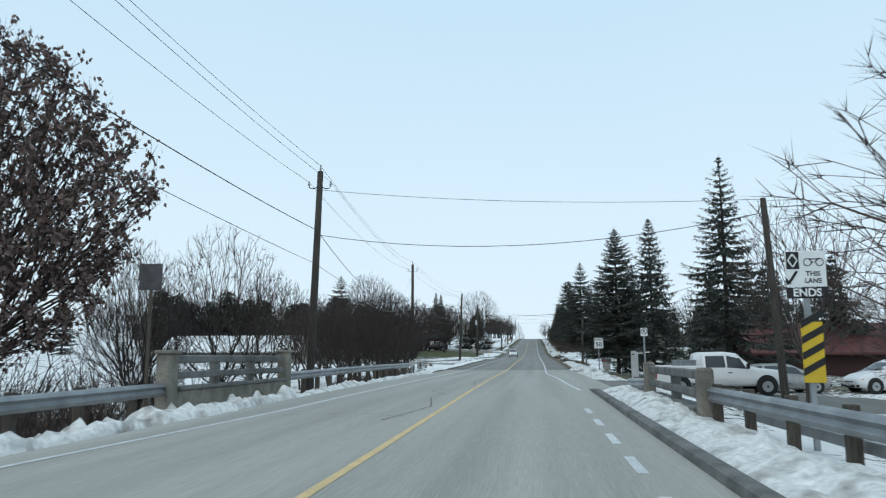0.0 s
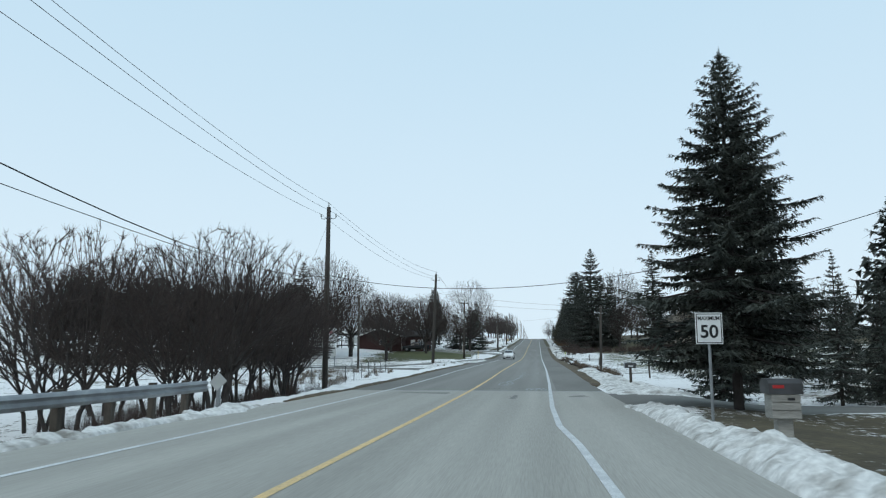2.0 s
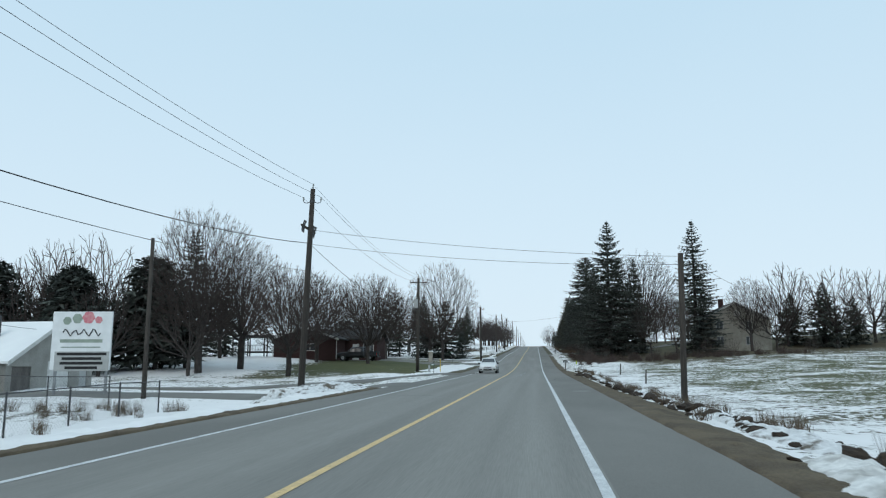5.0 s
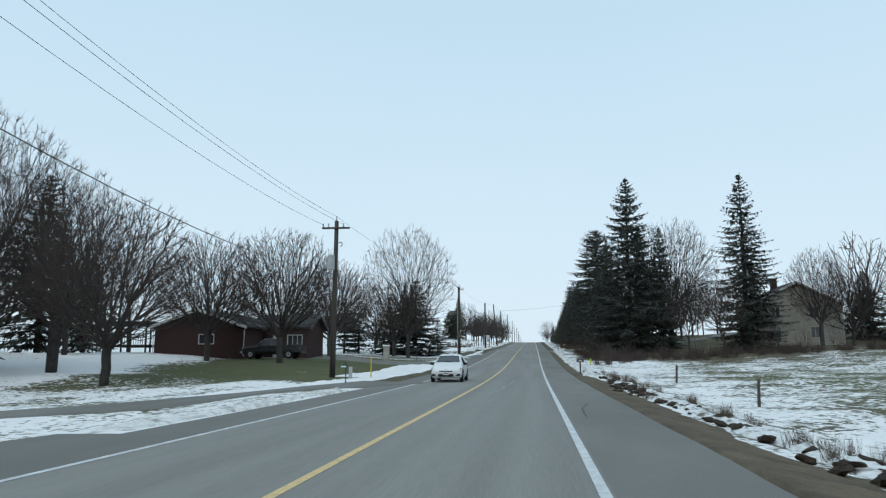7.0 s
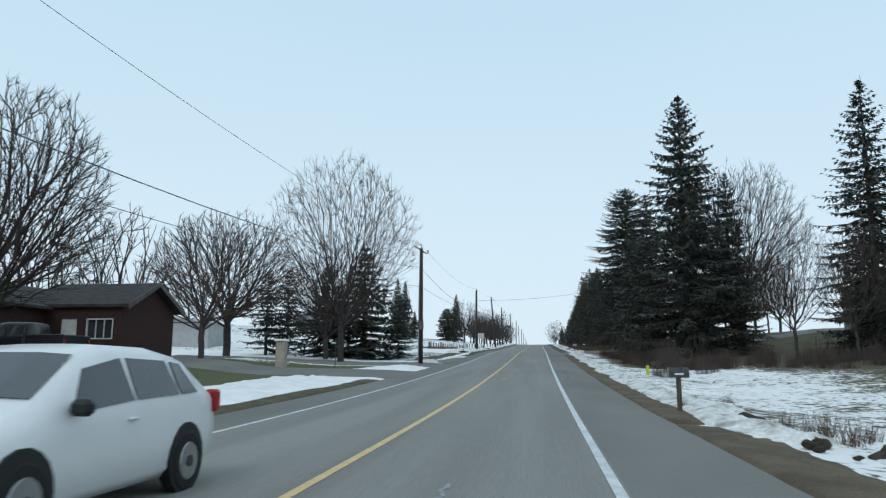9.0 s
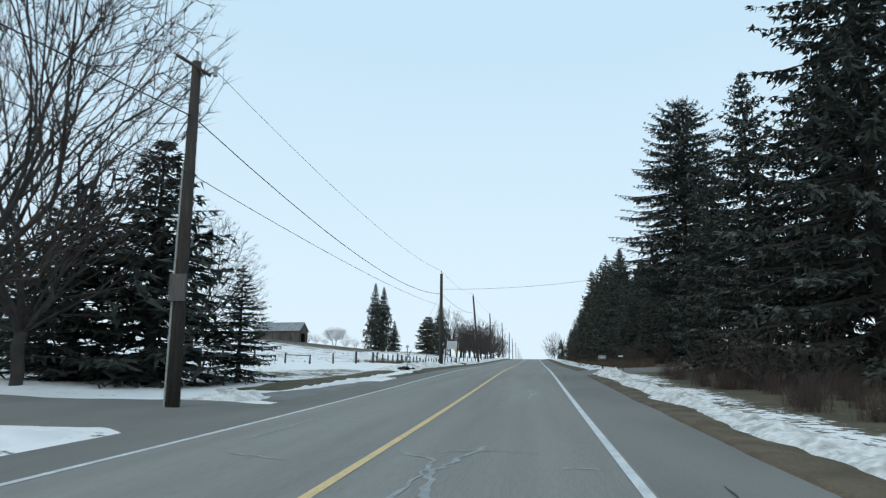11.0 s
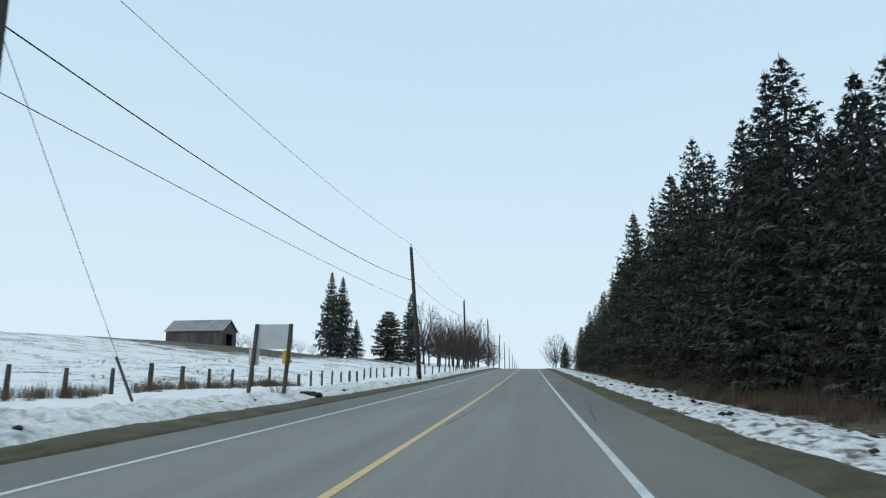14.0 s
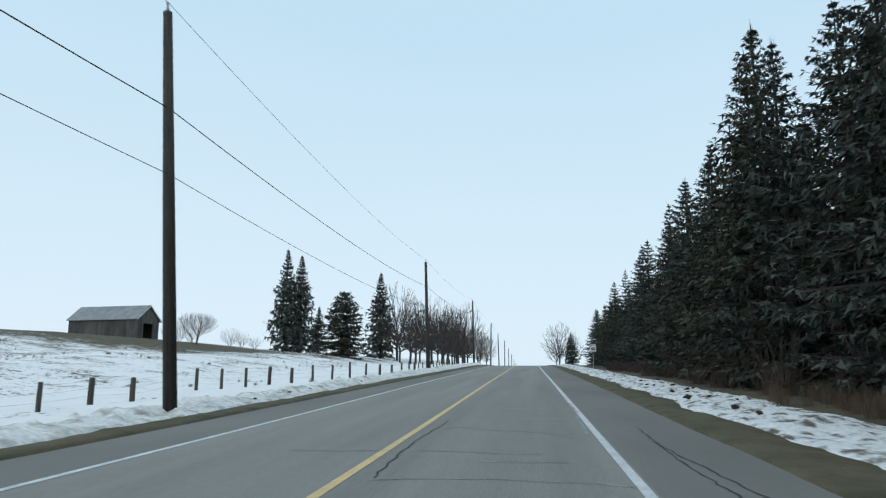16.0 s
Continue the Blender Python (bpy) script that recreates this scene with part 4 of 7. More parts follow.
# the dense row on the right
rnd = random.Random(5)
row = []
y = 252.0
while y < 410:
    h = float(np.interp(y, (252, 260, 265, 269, 275, 283, 292, 300, 311, 324, 340, 367, 410), (8.5, 9.8, 10.8, 12.8, 13.7, 13.5, 15.5, 16.3, 16.0, 14.8, 12.4, 9.8, 8.2)))
    h *= rnd.uniform(0.9, 1.1)
    row.append((rnd.choice(["spruce_a", "spruce_c", "spruce_light", "spruce_b"]), 13.4 + rnd.uniform(-0.8, 1.0), y, h, rnd.uniform(0.92, 1.1) * min(1, 14.5 / h)))
    if y > 256 and len(row) % 3 == 1:
        row.append(("spruce_back", 18.5 + rnd.uniform(-1, 1.5), y + 2, h * 1.0, rnd.uniform(0.8, 1.0)))
    y += rnd.uniform(2.6, 3.8)
row += [("spruce_c", 14.5, 247.0, 8.8, 1.1), ("spruce_light", 17.5, 250.5, 10.5, 1.1), ("spruce_a", 19.5, 256.5, 11.5, 1.2)]
spruces(row, "tall dense dark green spruce in a roadside plantation", "plantation row")
spruces([("spruce_far", -61.5, 470, 27, 0.62), ("spruce_far", -58.6, 473, 26, 0.66), ("spruce_far", -55, 478.5, 13, 0.8), ("spruce_far", -32.5, 452, 20, 0.72), ("spruce_far", 12.5, 472, 8.5, 0.9)],
        "dark spruce on the distant rise", "distant spruces")
tree("cedar", -32.0, 415.7, 12.0, "cedar_tree", "rounded dark green cedar by the field edge", "cedar", sx=1.1)
far = []
for i in range(26):
    y = 423 + i * 5.8
    far.append((rnd.choice(["far_a", "far_b"]), -13 - rnd.uniform(0, 16), y, rnd.uniform(11, 16), 1.0))
bares(far, "leafless tree in the belt along the distant road", "distant tree belt")
bares([("far_b", 10, 483.1, 12, 1.0), ("far_a", 14, 489.9, 9, 1.0), ("far_a", 9, 478, 7, 1.0), ("far_b", -29.5, 458, 19, 0.9)], "leafless tree by the crest of the road", "crest trees")

# ---------------------------------------------------------------- poles and wires
POLES = [(-7.4, -25.04, 11.5), (-7.42, 17.3, 9.5), (-10.75, 65.2, 11.0), (-9.8, 107.5, 10.8), (-10.03, 148.3, 10.2), (-6.67, 195.9, 9.2), (-6.85, 250.4, 9.2), (-6.9, 300.2, 11.1), (-8.1, 357, 11.1), (-7.8, 415.6, 11.6)]
POLES += [(-7.8, 472.2, 11.0), (-7.8, 523.6, 11.0), (-7.8, 578.3, 11.0), (-7.8, 633, 11), (-7.8, 687.6, 11), (-7.8, 745.5, 11), (-7.8, 803.4, 11)]


# drops of the bundled and the telephone cable below each pole's top, and the sag of the spans
LOW = {0: (3.0, 4.4), 1: (2.7, 4.2), 2: (4.6, 5.4), 3: (3.05, 4.6), 4: (3.5, 4.6), 5: (1.55, 3.1), 6: (2.0, 3.2), 7: (2.9, 4.8)}
SAG = {0: (0.75, 0.6, 0.3), 1: (0.75, 1.5, 0.5), 2: (0.75, 1.0, 0.6), 3: (0.7, 1.05, 0.3), 4: (0.7, 0.7, 0.4), 5: (0.8, 1.2, 0.4), 6: (0.5, 0.6, 0.2)}
LEANS = {1: 1.6, 3: 2.0, 4: 0.5, 7: -4.6, 8: -1.6, 9: -1.2, 10: 1.0, 11: -1.5}


def utility_pole(x, y, top, arms="", lean=0.0, box=False, conduit=False, dead_end=False):
    b = gz(x, y)
    h = zr(y) + top - b
    t = thing("utility_pole", "dark weathered wooden utility pole beside the road", "utility pole", pose(x, y, b, 0, lean, 0), "utility poles")
    part("pole", Mesh().tube([(0, 0, -0.5), (0, 0, h * 0.5), (0, 0, h)], [0.19, 0.165, 0.13], 10), M_POLE, t, smooth=True)
    if arms == "bracket":
        for sg in (-1, 1):
            part("bracket", Mesh().tube([(sg * 0.1, 0, h - 0.72), (sg * 0.3, 0, h - 0.8), (sg * 0.46, 0, h - 0.76), (sg * 0.5, 0, h - 0.66)], 0.022, 6), M_DARK_STEEL, t, "curved steel insulator bracket")
            part("insulator", Mesh().tube([(sg * 0.5, 0, h - 0.68), (sg * 0.5, 0, h - 0.6), (sg * 0.5, 0, h - 0.54), (sg * 0.5, 0, h - 0.47)], [0.03, 0.06, 0.04, 0.05], 8), M_BOX_GREY, t)
        part("clamp", Mesh().tube([(0, 0, h - 0.8), (0, 0, h - 0.66)], 0.14, 10), M_DARK_STEEL, t)
    elif arms == "crossarm":
        part("crossarm", Mesh().box((0, -0.14, h - 0.5), (1.85, 0.1, 0.12), 0.01), M_POLE, t)
        for dx in (-0.86, -0.5, 0.5):
            part("insulator", Mesh().tube([(dx, -0.14, h - 0.44), (dx, -0.14, h - 0.36), (dx, -0.14, h - 0.3), (dx, -0.14, h - 0.2)], [0.03, 0.06, 0.04, 0.05], 8), M_BOX_GREY, t)
        part("cutout", Mesh().tube([(0.14, -0.1, h - 1.5), (0.42, -0.16, h - 1.42), (0.46, -0.16, h - 1.6), (0.36, -0.16, h - 1.75)], 0.03, 6), M_DARK_STEEL, t)
    if arms == "bracket" and dead_end:
        part("crossarm", Mesh().box((-0.12, 0, h - 2.25), (0.1, 2.4, 0.12), 0.01), M_POLE, t, "timber crossarm turned along the road")
        for dy in (-1.05, -0.8, 0.55, 0.8, 1.05):
            part("cutout", Mesh().tube([(-0.12, dy, h - 2.6), (-0.12, dy, h - 2.4), (-0.08, dy + 0.05, h - 2.1), (-0.05, dy + 0.12, h - 1.95)], [0.03, 0.055, 0.04, 0.05], 7), M_DARK_STEEL, t)
        part("brace", Mesh().tube([(-0.1, 0.7, h - 2.28), (-0.1, 0.05, h - 2.8)], 0.02, 5), M_DARK_STEEL, t)
    part("insulator", Mesh().tube([(0, 0, h), (0, 0, h + 0.1), (0, 0, h + 0.2), (0, 0, h + 0.3)], [0.02, 0.05, 0.03, 0.05], 8), M_BOX_GREY, t)
    if box:
        part("transformer", Mesh().tube([(-0.2, -0.36, h - 3.3), (-0.2, -0.36, h - 3.25), (-0.2, -0.36, h - 2.4), (-0.2, -0.36, h - 2.3)], [0.2, 0.24, 0.24, 0.2], 12), M_BOX_GREY, t, "pale grey transformer can")
    if conduit:
        part("notice_board", Mesh().box((0.02, -0.22, 3.0), (0.46, 0.03, 0.7), 0.01), M_PLANK, t, "dark rectangular board fixed to the pole")
        part("bracket", Mesh().tube([(0.1, 0, h - 0.32), (0.4, 0, h - 0.36), (0.52, 0, h - 0.3)], 0.022, 6), M_DARK_STEEL, t)
        part("insulator", Mesh().tube([(0.54, 0, h - 0.42), (0.54, 0, h - 0.3), (0.54, 0, h - 0.16)], [0.07, 0.05, 0.08], 8), M_BOX_GREY, t)
        part("conduit", Mesh().tube([(-0.17, -0.06, -0.2), (-0.16, -0.06, 3.0), (-0.14, -0.05, 6.3)], [0.045, 0.045, 0.04], 8), M_BOX_GREY, t, "pale grey cable conduit")
        part("crossarm", Mesh().tube([(-0.55, -0.1, h + 0.2), (0.45, -0.1, h - 0.45)], 0.05, 6), M_POLE, t)
    return t


def wire(a, b, sag, r, label, seg=14):
    a, b = Vector(a), Vector(b)
    pts = [a.lerp(b, i / seg) - Vector((0, 0, 4 * sag * (i / seg) * (1 - i / seg))) for i in range(seg + 1)]
    single("power_cable", Mesh().tube(pts, r, 4, False), M_WIRE, label, "cable", group="overhead cables")


for i, (x, y, top) in enumerate(POLES):
    utility_pole(x, y, top, "bracket" if i < 4 else "crossarm" if i == 4 else "", LEANS.get(i, 0.0), i == 4, i == 5, i == 3)


def attach(i, drop, dx=0.0):
    """A point on a pole, the drop below its top."""
    x, y, top = POLES[i]
    return (x + math.sin(radians(LEANS.get(i, 0.0))) * (top - drop) + dx, y, zr(y) + top - drop)


for i in range(len(POLES) - 1):
    low, nxt = LOW.get(i, (2.5, 4.7)), LOW.get(i + 1, (2.5, 4.7))
    top_sag, bundle_sag, phone_sag = SAG.get(i, (0.6, 0.5, 0.5))
    if i < 4:
        for dx in (-0.5, 0.5):
            wire(attach(i, 0.47, dx), attach(i + 1, 0.47 if i < 3 else 0.25, dx if i < 3 else 1.72 * min(dx, 0.29)), top_sag, 0.010, "thin black overhead power wire")
    wire(attach(i, -0.28), attach(i + 1, -0.28), top_sag, 0.010, "thin black overhead power wire")
    wire(attach(i, low[0]), attach(i + 1, nxt[0]), bundle_sag, 0.018, "black overhead bundled cable")
    wire(attach(i, low[1]), attach(i + 1, nxt[1]), phone_sag, 0.011, "black overhead telephone cable")


# ---------------------------------------------------------------- drives, verges, snow banks
drive("driveway", 17.69, 21.87, 5.3, 34, "dark asphalt drive into a parking yard")
drive("driveway", 43.0, 45.9, 5.3, 40, "narrow asphalt drive past the spruces", flare=2.0)
drive("driveway", 109.34, 115.45, -60, -5.0, "asphalt drive to the garden centre", flare=0.5)
drive("driveway", 176.2, 184, -40, -5.0, "asphalt drive with a worn edge", flare=0.5)
drive("driveway", 227.7, 232.2, 5.3, 40, "narrow dark drive through the bank", flare=2.5)
drive("driveway", 191.7, 198.4, -30, -5.0, "dark asphalt drive beside the spruces", flare=0.5)


def lane():
    """The drive that runs beside the road up to the bungalow."""
    m = Mesh()
    pts = [(-4.9, 142.4, 2.0), (-7.0, 137.1, 1.7), (-9.0, 133.1, 1.4), (-13, 127.7, 1.4), (-20, 123.3, 1.4), (-30, 120, 1.5)]
    pts = pts[::-1]
    for i, (x, y, w) in enumerate(pts):
        a = pts[max(i - 1, 0)]
        b = pts[min(i + 1, len(pts) - 1)]
        d = Vector((b[0] - a[0], b[1] - a[1], 0)).normalized()
        n = Vector((-d.y, d.x, 0))
        for k in range(-1, 8):
            q = Vector((x, y, 0)) + n * w * (min(max(k, -0.6), 6.6) / 3 - 1)
            m.v.append((q.x, q.y, gz(q.x, q.y) + (0.06 if 0 <= k <= 6 else -0.5)))
        if i:
            m.f += [((i - 1) * 9 + k, (i - 1) * 9 + k + 1, i * 9 + k + 1, i * 9 + k) for k in range(8)]
    single("driveway", m, M_ASPHALT_SHOULDER, "curving grey asphalt lane beside the lawn", "driveway", kind="structure", smooth=True)


lane()

m = Mesh()
for a, b in ((-38, 14.2),):
    k = 84
    for i in range(k + 1):
        y = a + (b - a) * i / k
        z = zr(y) - 0.11 * smooth(11.8, 14.2, y)
        m.v += [(4.28, y, z - 0.05), (4.30, y, z + 0.11), (4.34, y, z + 0.13), (4.50, y, z + 0.13), (4.50, y, z - 0.05)]
        if i:
            m.f += [((i - 1) * 5 + j, (i - 1) * 5 + j + 1, i * 5 + j + 1, i * 5 + j) for j in range(4)]
single("kerb", m, M_CONCRETE_DARK, "dark stained concrete kerb along the bridge", "kerb", kind="structure")

bank("snow_bank", [(-25.73, -5.3, -7.2), (2.57, -5.15, -6.7), (9.5, -5.0, -6.4)], 0.50, M_DIRTY_SNOW, "ploughed grubby snow bank along the guardrail", seed=1)
bank("snow_bank", [(8.6, -5.05, -6.35), (20, -5.0, -6.1), (30, -5.0, -5.9), (40, -5.05, -6.2)], 0.2, M_DIRTY_SNOW, "low grubby snow strip below the guardrail", seed=31)
bank("snow_bank", [(-25.73, 4.45, 6.9), (1.29, 4.5, 6.2), (9, 4.55, 6.3), (12.6, 4.6, 6.6)], 0.27, M_DIRTY_SNOW, "grubby snow heaped along the kerb", seed=2)
bank("snow_bank", [(11.6, 4.7, 7.4), (14.2, 4.9, 7.6), (16.2, 5.6, 7.2)], 0.2, M_DIRTY_SNOW, "lumpy pile of ploughed snow beside a drive", seed=3)
bank("snow_bank", [(23.2, 5.5, 7.4), (28.94, 5.4, 6.8), (41.2, 5.25, 6.4)], 0.24, M_DIRTY_SNOW, "narrow grubby snow ridge in front of the spruces", seed=4)
bank("snow_bank", [(46.31, 5.5, 9.6), (52.74, 5.6, 8.6), (80.4, 5.9, 7.6)], 0.26, M_DIRTY_SNOW, "low snow bank along the shoulder", seed=5)
bank("snow_bank", [(80.4, 6.9, 8.0), (102.91, 7.4, 8.6), (151.2, 7.2, 8.6)], 0.16, M_MUDDY_SNOW, "thin dirty snow along the verge", seed=6)
bank("snow_bank", [(151.8, 6.1, 8.2), (193, 6.1, 7.4), (225.1, 6.1, 7.0)], 0.22, M_DIRTY_SNOW, "narrow snow bank along the shoulder", seed=7)
bank("snow_bank", [(217.4, 5.9, 7.0), (221.9, 5.7, 7.8), (226.7, 5.9, 8.4)], 0.36, M_DIRTY_SNOW, "heap of ploughed snow beside the drive mouth", seed=8)
bank("snow_bank", [(233.5, 6.0, 8.6), (257.3, 6.4, 8.8), (302.3, 6.5, 9.4), (450.2, 6.5, 9.0)], 0.20, M_MUDDY_SNOW, "thin crusted snow below the plantation", seed=9, step=0.45)
bank("snow_bank", [(42.45, -5.4, -8.4), (70.75, -5.3, -8.0), (106.13, -5.4, -8.0)], 0.2, M_SNOW, "clean snow strip along the road edge", seed=10)
bank("snow_bank", [(97.77, -6.4, -10), (101.63, -5.6, -11), (108.06, -5.6, -9.5)], 0.55, M_MUDDY_SNOW, "muddy mound of ploughed earth and snow", seed=11, rough=0.6)
bank("snow_bank", [(116.42, -5.5, -7.2), (123.49, -5.4, -6.5), (134.0, -5.3, -5.9)], 0.14, M_DIRTY_SNOW, "narrow snow ridge along the lane", seed=12)
bank("snow_bank", [(132.5, -10.2, -13), (138.93, -9.0, -10.6), (145.5, -7.6, -8.5)], 0.14, M_SNOW, "snow left along the edge of the lawn", seed=13)
bank("snow_bank", [(149.22, -6.2, -11), (160.8, -5.6, -10), (174.3, -5.5, -10.5)], 0.22, M_SNOW, "snow strip between road and lawn", seed=14)
bank("snow_bank", [(184.6, -5.8, -9.8), (187.8, -5.6, -9), (191, -5.6, -8)], 0.2, M_SNOW, "snow strip at the drive mouth", seed=15)
bank("snow_bank", [(205.2, -6.5, -7.0), (218.7, -6.1, -6.7), (229.6, -5.6, -6.6)], 0.12, M_SNOW, "thin strip of clean snow along the road edge", seed=16)
bank("snow_bank", [(198.5, -6.2, -8.5), (199.7, -5.7, -8.2), (201.3, -5.9, -7.2)], 0.26, M_DIRTY_SNOW, "small heap of ploughed snow beside the drive", seed=18)
bank("verge", [(204.5, -7.0, -9.6), (218.7, -6.7, -9.0), (227.7, -6.5, -8.2)], 0.07, M_GREEN_VERGE, "green-brown grass verge beside the snow", seed=26, lift=0.03)
bank("verge", [(199.4, -5.04, -5.7), (202.6, -5.04, -6.9), (213.5, -5.04, -5.7)], 0.02, M_PATCH, "dark crumbling asphalt at the road edge", seed=27, lift=0.015)
bank("snow_bank", [(229.6, -6.0, -9.5), (244.4, -6.2, -9.8), (270.1, -6.2, -9.2), (302.3, -6.1, -8.8), (418.1, -6.1, -8.4)], 0.34, M_DIRTY_SNOW, "ploughed grey-flecked snow ridge beside the field", seed=17, step=0.45)
bank("verge", [(54.03, 5.28, 6.0), (80.4, 5.28, 6.5), (96.48, 5.28, 7.1), (154.4, 5.28, 6.9)], 0.06, M_GRAVEL, "wet brown gravel verge", seed=20, lift=0.02)
bank("verge", [(154.4, 5.28, 6.3), (223.8, 5.28, 6.2)], 0.05, M_GRAVEL, "wet brown gravel verge", seed=21, step=0.45, lift=0.02)
bank("verge", [(234.1, 5.28, 6.5), (321.6, 5.28, 6.6), (488.8, 5.28, 6.5)], 0.07, M_GREEN_VERGE, "brown-green grass verge", seed=22, step=0.45, lift=0.02)
bank("verge", [(226.4, -5.04, -6.3), (302.3, -5.04, -6.3), (450.2, -5.04, -6.3)], 0.07, M_GREEN_VERGE, "brown-green grass verge", seed=23, step=0.45, lift=0.02)
bank("verge", [(42.45, -5.04, -5.6), (106.13, -5.04, -5.6)], 0.05, M_GRAVEL, "dark gravel at the road edge", seed=24, lift=0.02)
bank("verge", [(142.79, -5.04, -6.4), (173.7, -5.04, -6.2)], 0.05, M_GREEN_VERGE, "thin grass at the road edge", seed=25, lift=0.02)

# ---------------------------------------------------------------- cracks and seams
ribbon("road_seam", [(49.27, 0), (49.53, 0)], (-3.5, 5.3), 0.005, M_SEAL, 0.4, "pale seam across the asphalt", "seam")
seal = "pale filled crack in the asphalt"
crack("road_crack", [(1.05, 54.11), (1.3, 56.05), (1.15, 57.97), (1.45, 60.25), (1.6, 63.15), (1.75, 65.09), (1.6, 66.37), (1.85, 68.32)], 0.16, M_SEAL, seal, seed=1)
crack("road_crack", [(0.95, 54.1), (0.8, 56.02), (1.1, 57.97), (1.2, 59.91)], 0.10, M_SEAL, seal, seed=2)
crack("road_crack", [(1.25, 54.12), (1.5, 56.39), (1.3, 58.63)], 0.10, M_SEAL, seal, seed=3)
for i, (x0, x1, y) in enumerate([(1.3, 2.5, 66.67), (1.5, 2.9, 68.29), (1.1, 2.2, 69.8), (0.9, 3.1, 62.46)]):
    crack("road_crack", [(x0, y), (x1, y + 0.19)], 0.07, M_SEAL, seal, seed=10 + i, jag=0.05)
crack("road_crack", [(1.55, 66.36), (1.9, 68.96), (1.6, 70.87), (1.9, 72.82)], 0.12, M_SEAL, seal, seed=4)
crack("road_crack", [(2.75, 69.67), (2.6, 71.59), (2.8, 72.89)], 0.08, M_SEAL, seal, seed=5)
for i in range(5):
    crack("road_crack", [(2.3 + 0.18 * i, 49.83), (2.25 + 0.22 * i, 50.59), (2.4 + 0.12 * i, 51.76)], 0.13, M_SEAL, seal, seed=20 + i, jag=0.05)
for i, (y, x0, x1) in enumerate([(96.59, -2.8, 2.2), (126.28, 0.2, 3.3), (130.71, -2.4, -0.8), (135.74, 0.3, 3.3), (172.5, -3.3, 3.2), (176.2, -0.2, 3.2), (180.4, 0.4, 2.6), (184.1, -3, -1.4), (189.2, 0.9, 2.4), (199.5, 0.8, 2.4), (206.9, -2.8, -1.4), (217.2, -2.6, 0), (221.8, -1.4, 1.0), (226.2, -2.9, -1.6), (232.9, 0.9, 2.9), (256.4, -2.8, 2.0), (259.3, 0.9, 2.5), (263.5, -3, -0.5), (270.9, 1.7, 3.2), (274.7, 0.9, 3.2), (277.3, 0.5, 3.3), (279.3, 2.0, 3.3), (290.7, 0.3, 3.1), (293.2, -1.4, 2.4), (295.4, 2.0, 3.2), (298, 2.1, 3.2), (302.4, 1.2, 3.3), (305.9, -2.9, 2.6), (313.7, -2.9, -0.4)]):
    crack("road_crack", [(x0, y), ((x0 + x1) / 2, y + 0.16), (x1, y - 0.06)], 0.06, M_SEAL, seal, seed=40 + i, jag=0.04)
crack("road_crack", [(1.0, 130.64), (1.1, 133.22), (1.35, 135.82), (1.2, 137.73), (1.5, 140.97), (1.55, 146.76)], 0.11, M_SEAL, seal, seed=6)
crack("road_crack", [(2.75, 139.14), (2.95, 140.12), (2.8, 141.07)], 0.09, M_SEAL, seal, seed=7)
crack("road_crack", [(0.75, 174), (0.9, 175.7), (1.15, 177.6), (1.0, 179.5)], 0.13, M_SEAL, seal, seed=8)
crack("road_crack", [(2.1, 178.5), (2.25, 179.9)], 0.10, M_SEAL, seal, seed=9)
crack("road_crack", [(1.1, 183.4), (1.25, 185.3), (1.0, 187.2), (1.5, 189.9)], 0.13, M_SEAL, seal, seed=31)
crack("road_crack", [(2.15, 203.4), (2.3, 205.4), (2.1, 207.3)], 0.12, M_SEAL, seal, seed=32)
crack("road_crack", [(3.1, 277.4), (2.7, 279.3), (3.0, 281.9), (2.85, 284.5)], 0.12, M_SEAL, seal, seed=33)
for i, pts in enumerate([[(-3.4, 230.5), (-2.0, 230.2), (-0.55, 230)], [(0.1, 230), (1.25, 229.6)], [(-0.8, 231.2), (-0.25, 231.3)], [(1.65, 227.2), (1.58, 228.3), (2.1, 228)], [(3.0, 238.8), (2.94, 234.6), (2.93, 232)], [(2.7, 233.6), (3.0, 233.9)], [(-2.5, 190.3), (-2.5, 193.9), (-1.5, 194.1)], [(-2, 188.6), (-1.1, 188.1)], [(0.26, 189.2), (0.94, 188.3), (0.9, 186.8), (0.83, 185.6)], [(2.6, 187.8), (3.06, 187.8)], [(-3.6, 271.1), (-2.4, 271.4), (-1.0, 271.7)], [(-1.5, 269.2), (-0.9, 270.9), (-0.75, 272.4), (-0.3, 273.5), (0.1, 275.6)], [(-3.0, 237), (-3.35, 238.2), (-3.2, 239.8), (-2.8, 241.3), (-2.75, 245.2)], [(-2.3, 244.1), (0.6, 244), (2.7, 243.7)], [(0.3, 240), (1.6, 240), (2.9, 240)], [(0.3, 204.1), (1.7, 204.1), (2.7, 204.1)], [(2.0, 207), (2.2, 204), (2.05, 201.7)], [(0.7, 202.3), (2.3, 202.2)], [(1.2, 198.1), (1.8, 198.2)], [(0.5, 297.2), (1.8, 296.6), (3.15, 295.9)], [(3.3, 307.7), (3.35, 301.4), (3.2, 296.1)], [(2.0, 299.4), (3.1, 299.3)], [(1.5, 292.3), (2.7, 292.3)], [(2.9, 290.7), (3.35, 290.5)]]):
    crack("road_crack", pts, 0.085, M_SEAL, seal, seed=120 + i, jag=0.05)
dark = "thin dark open crack in the asphalt"
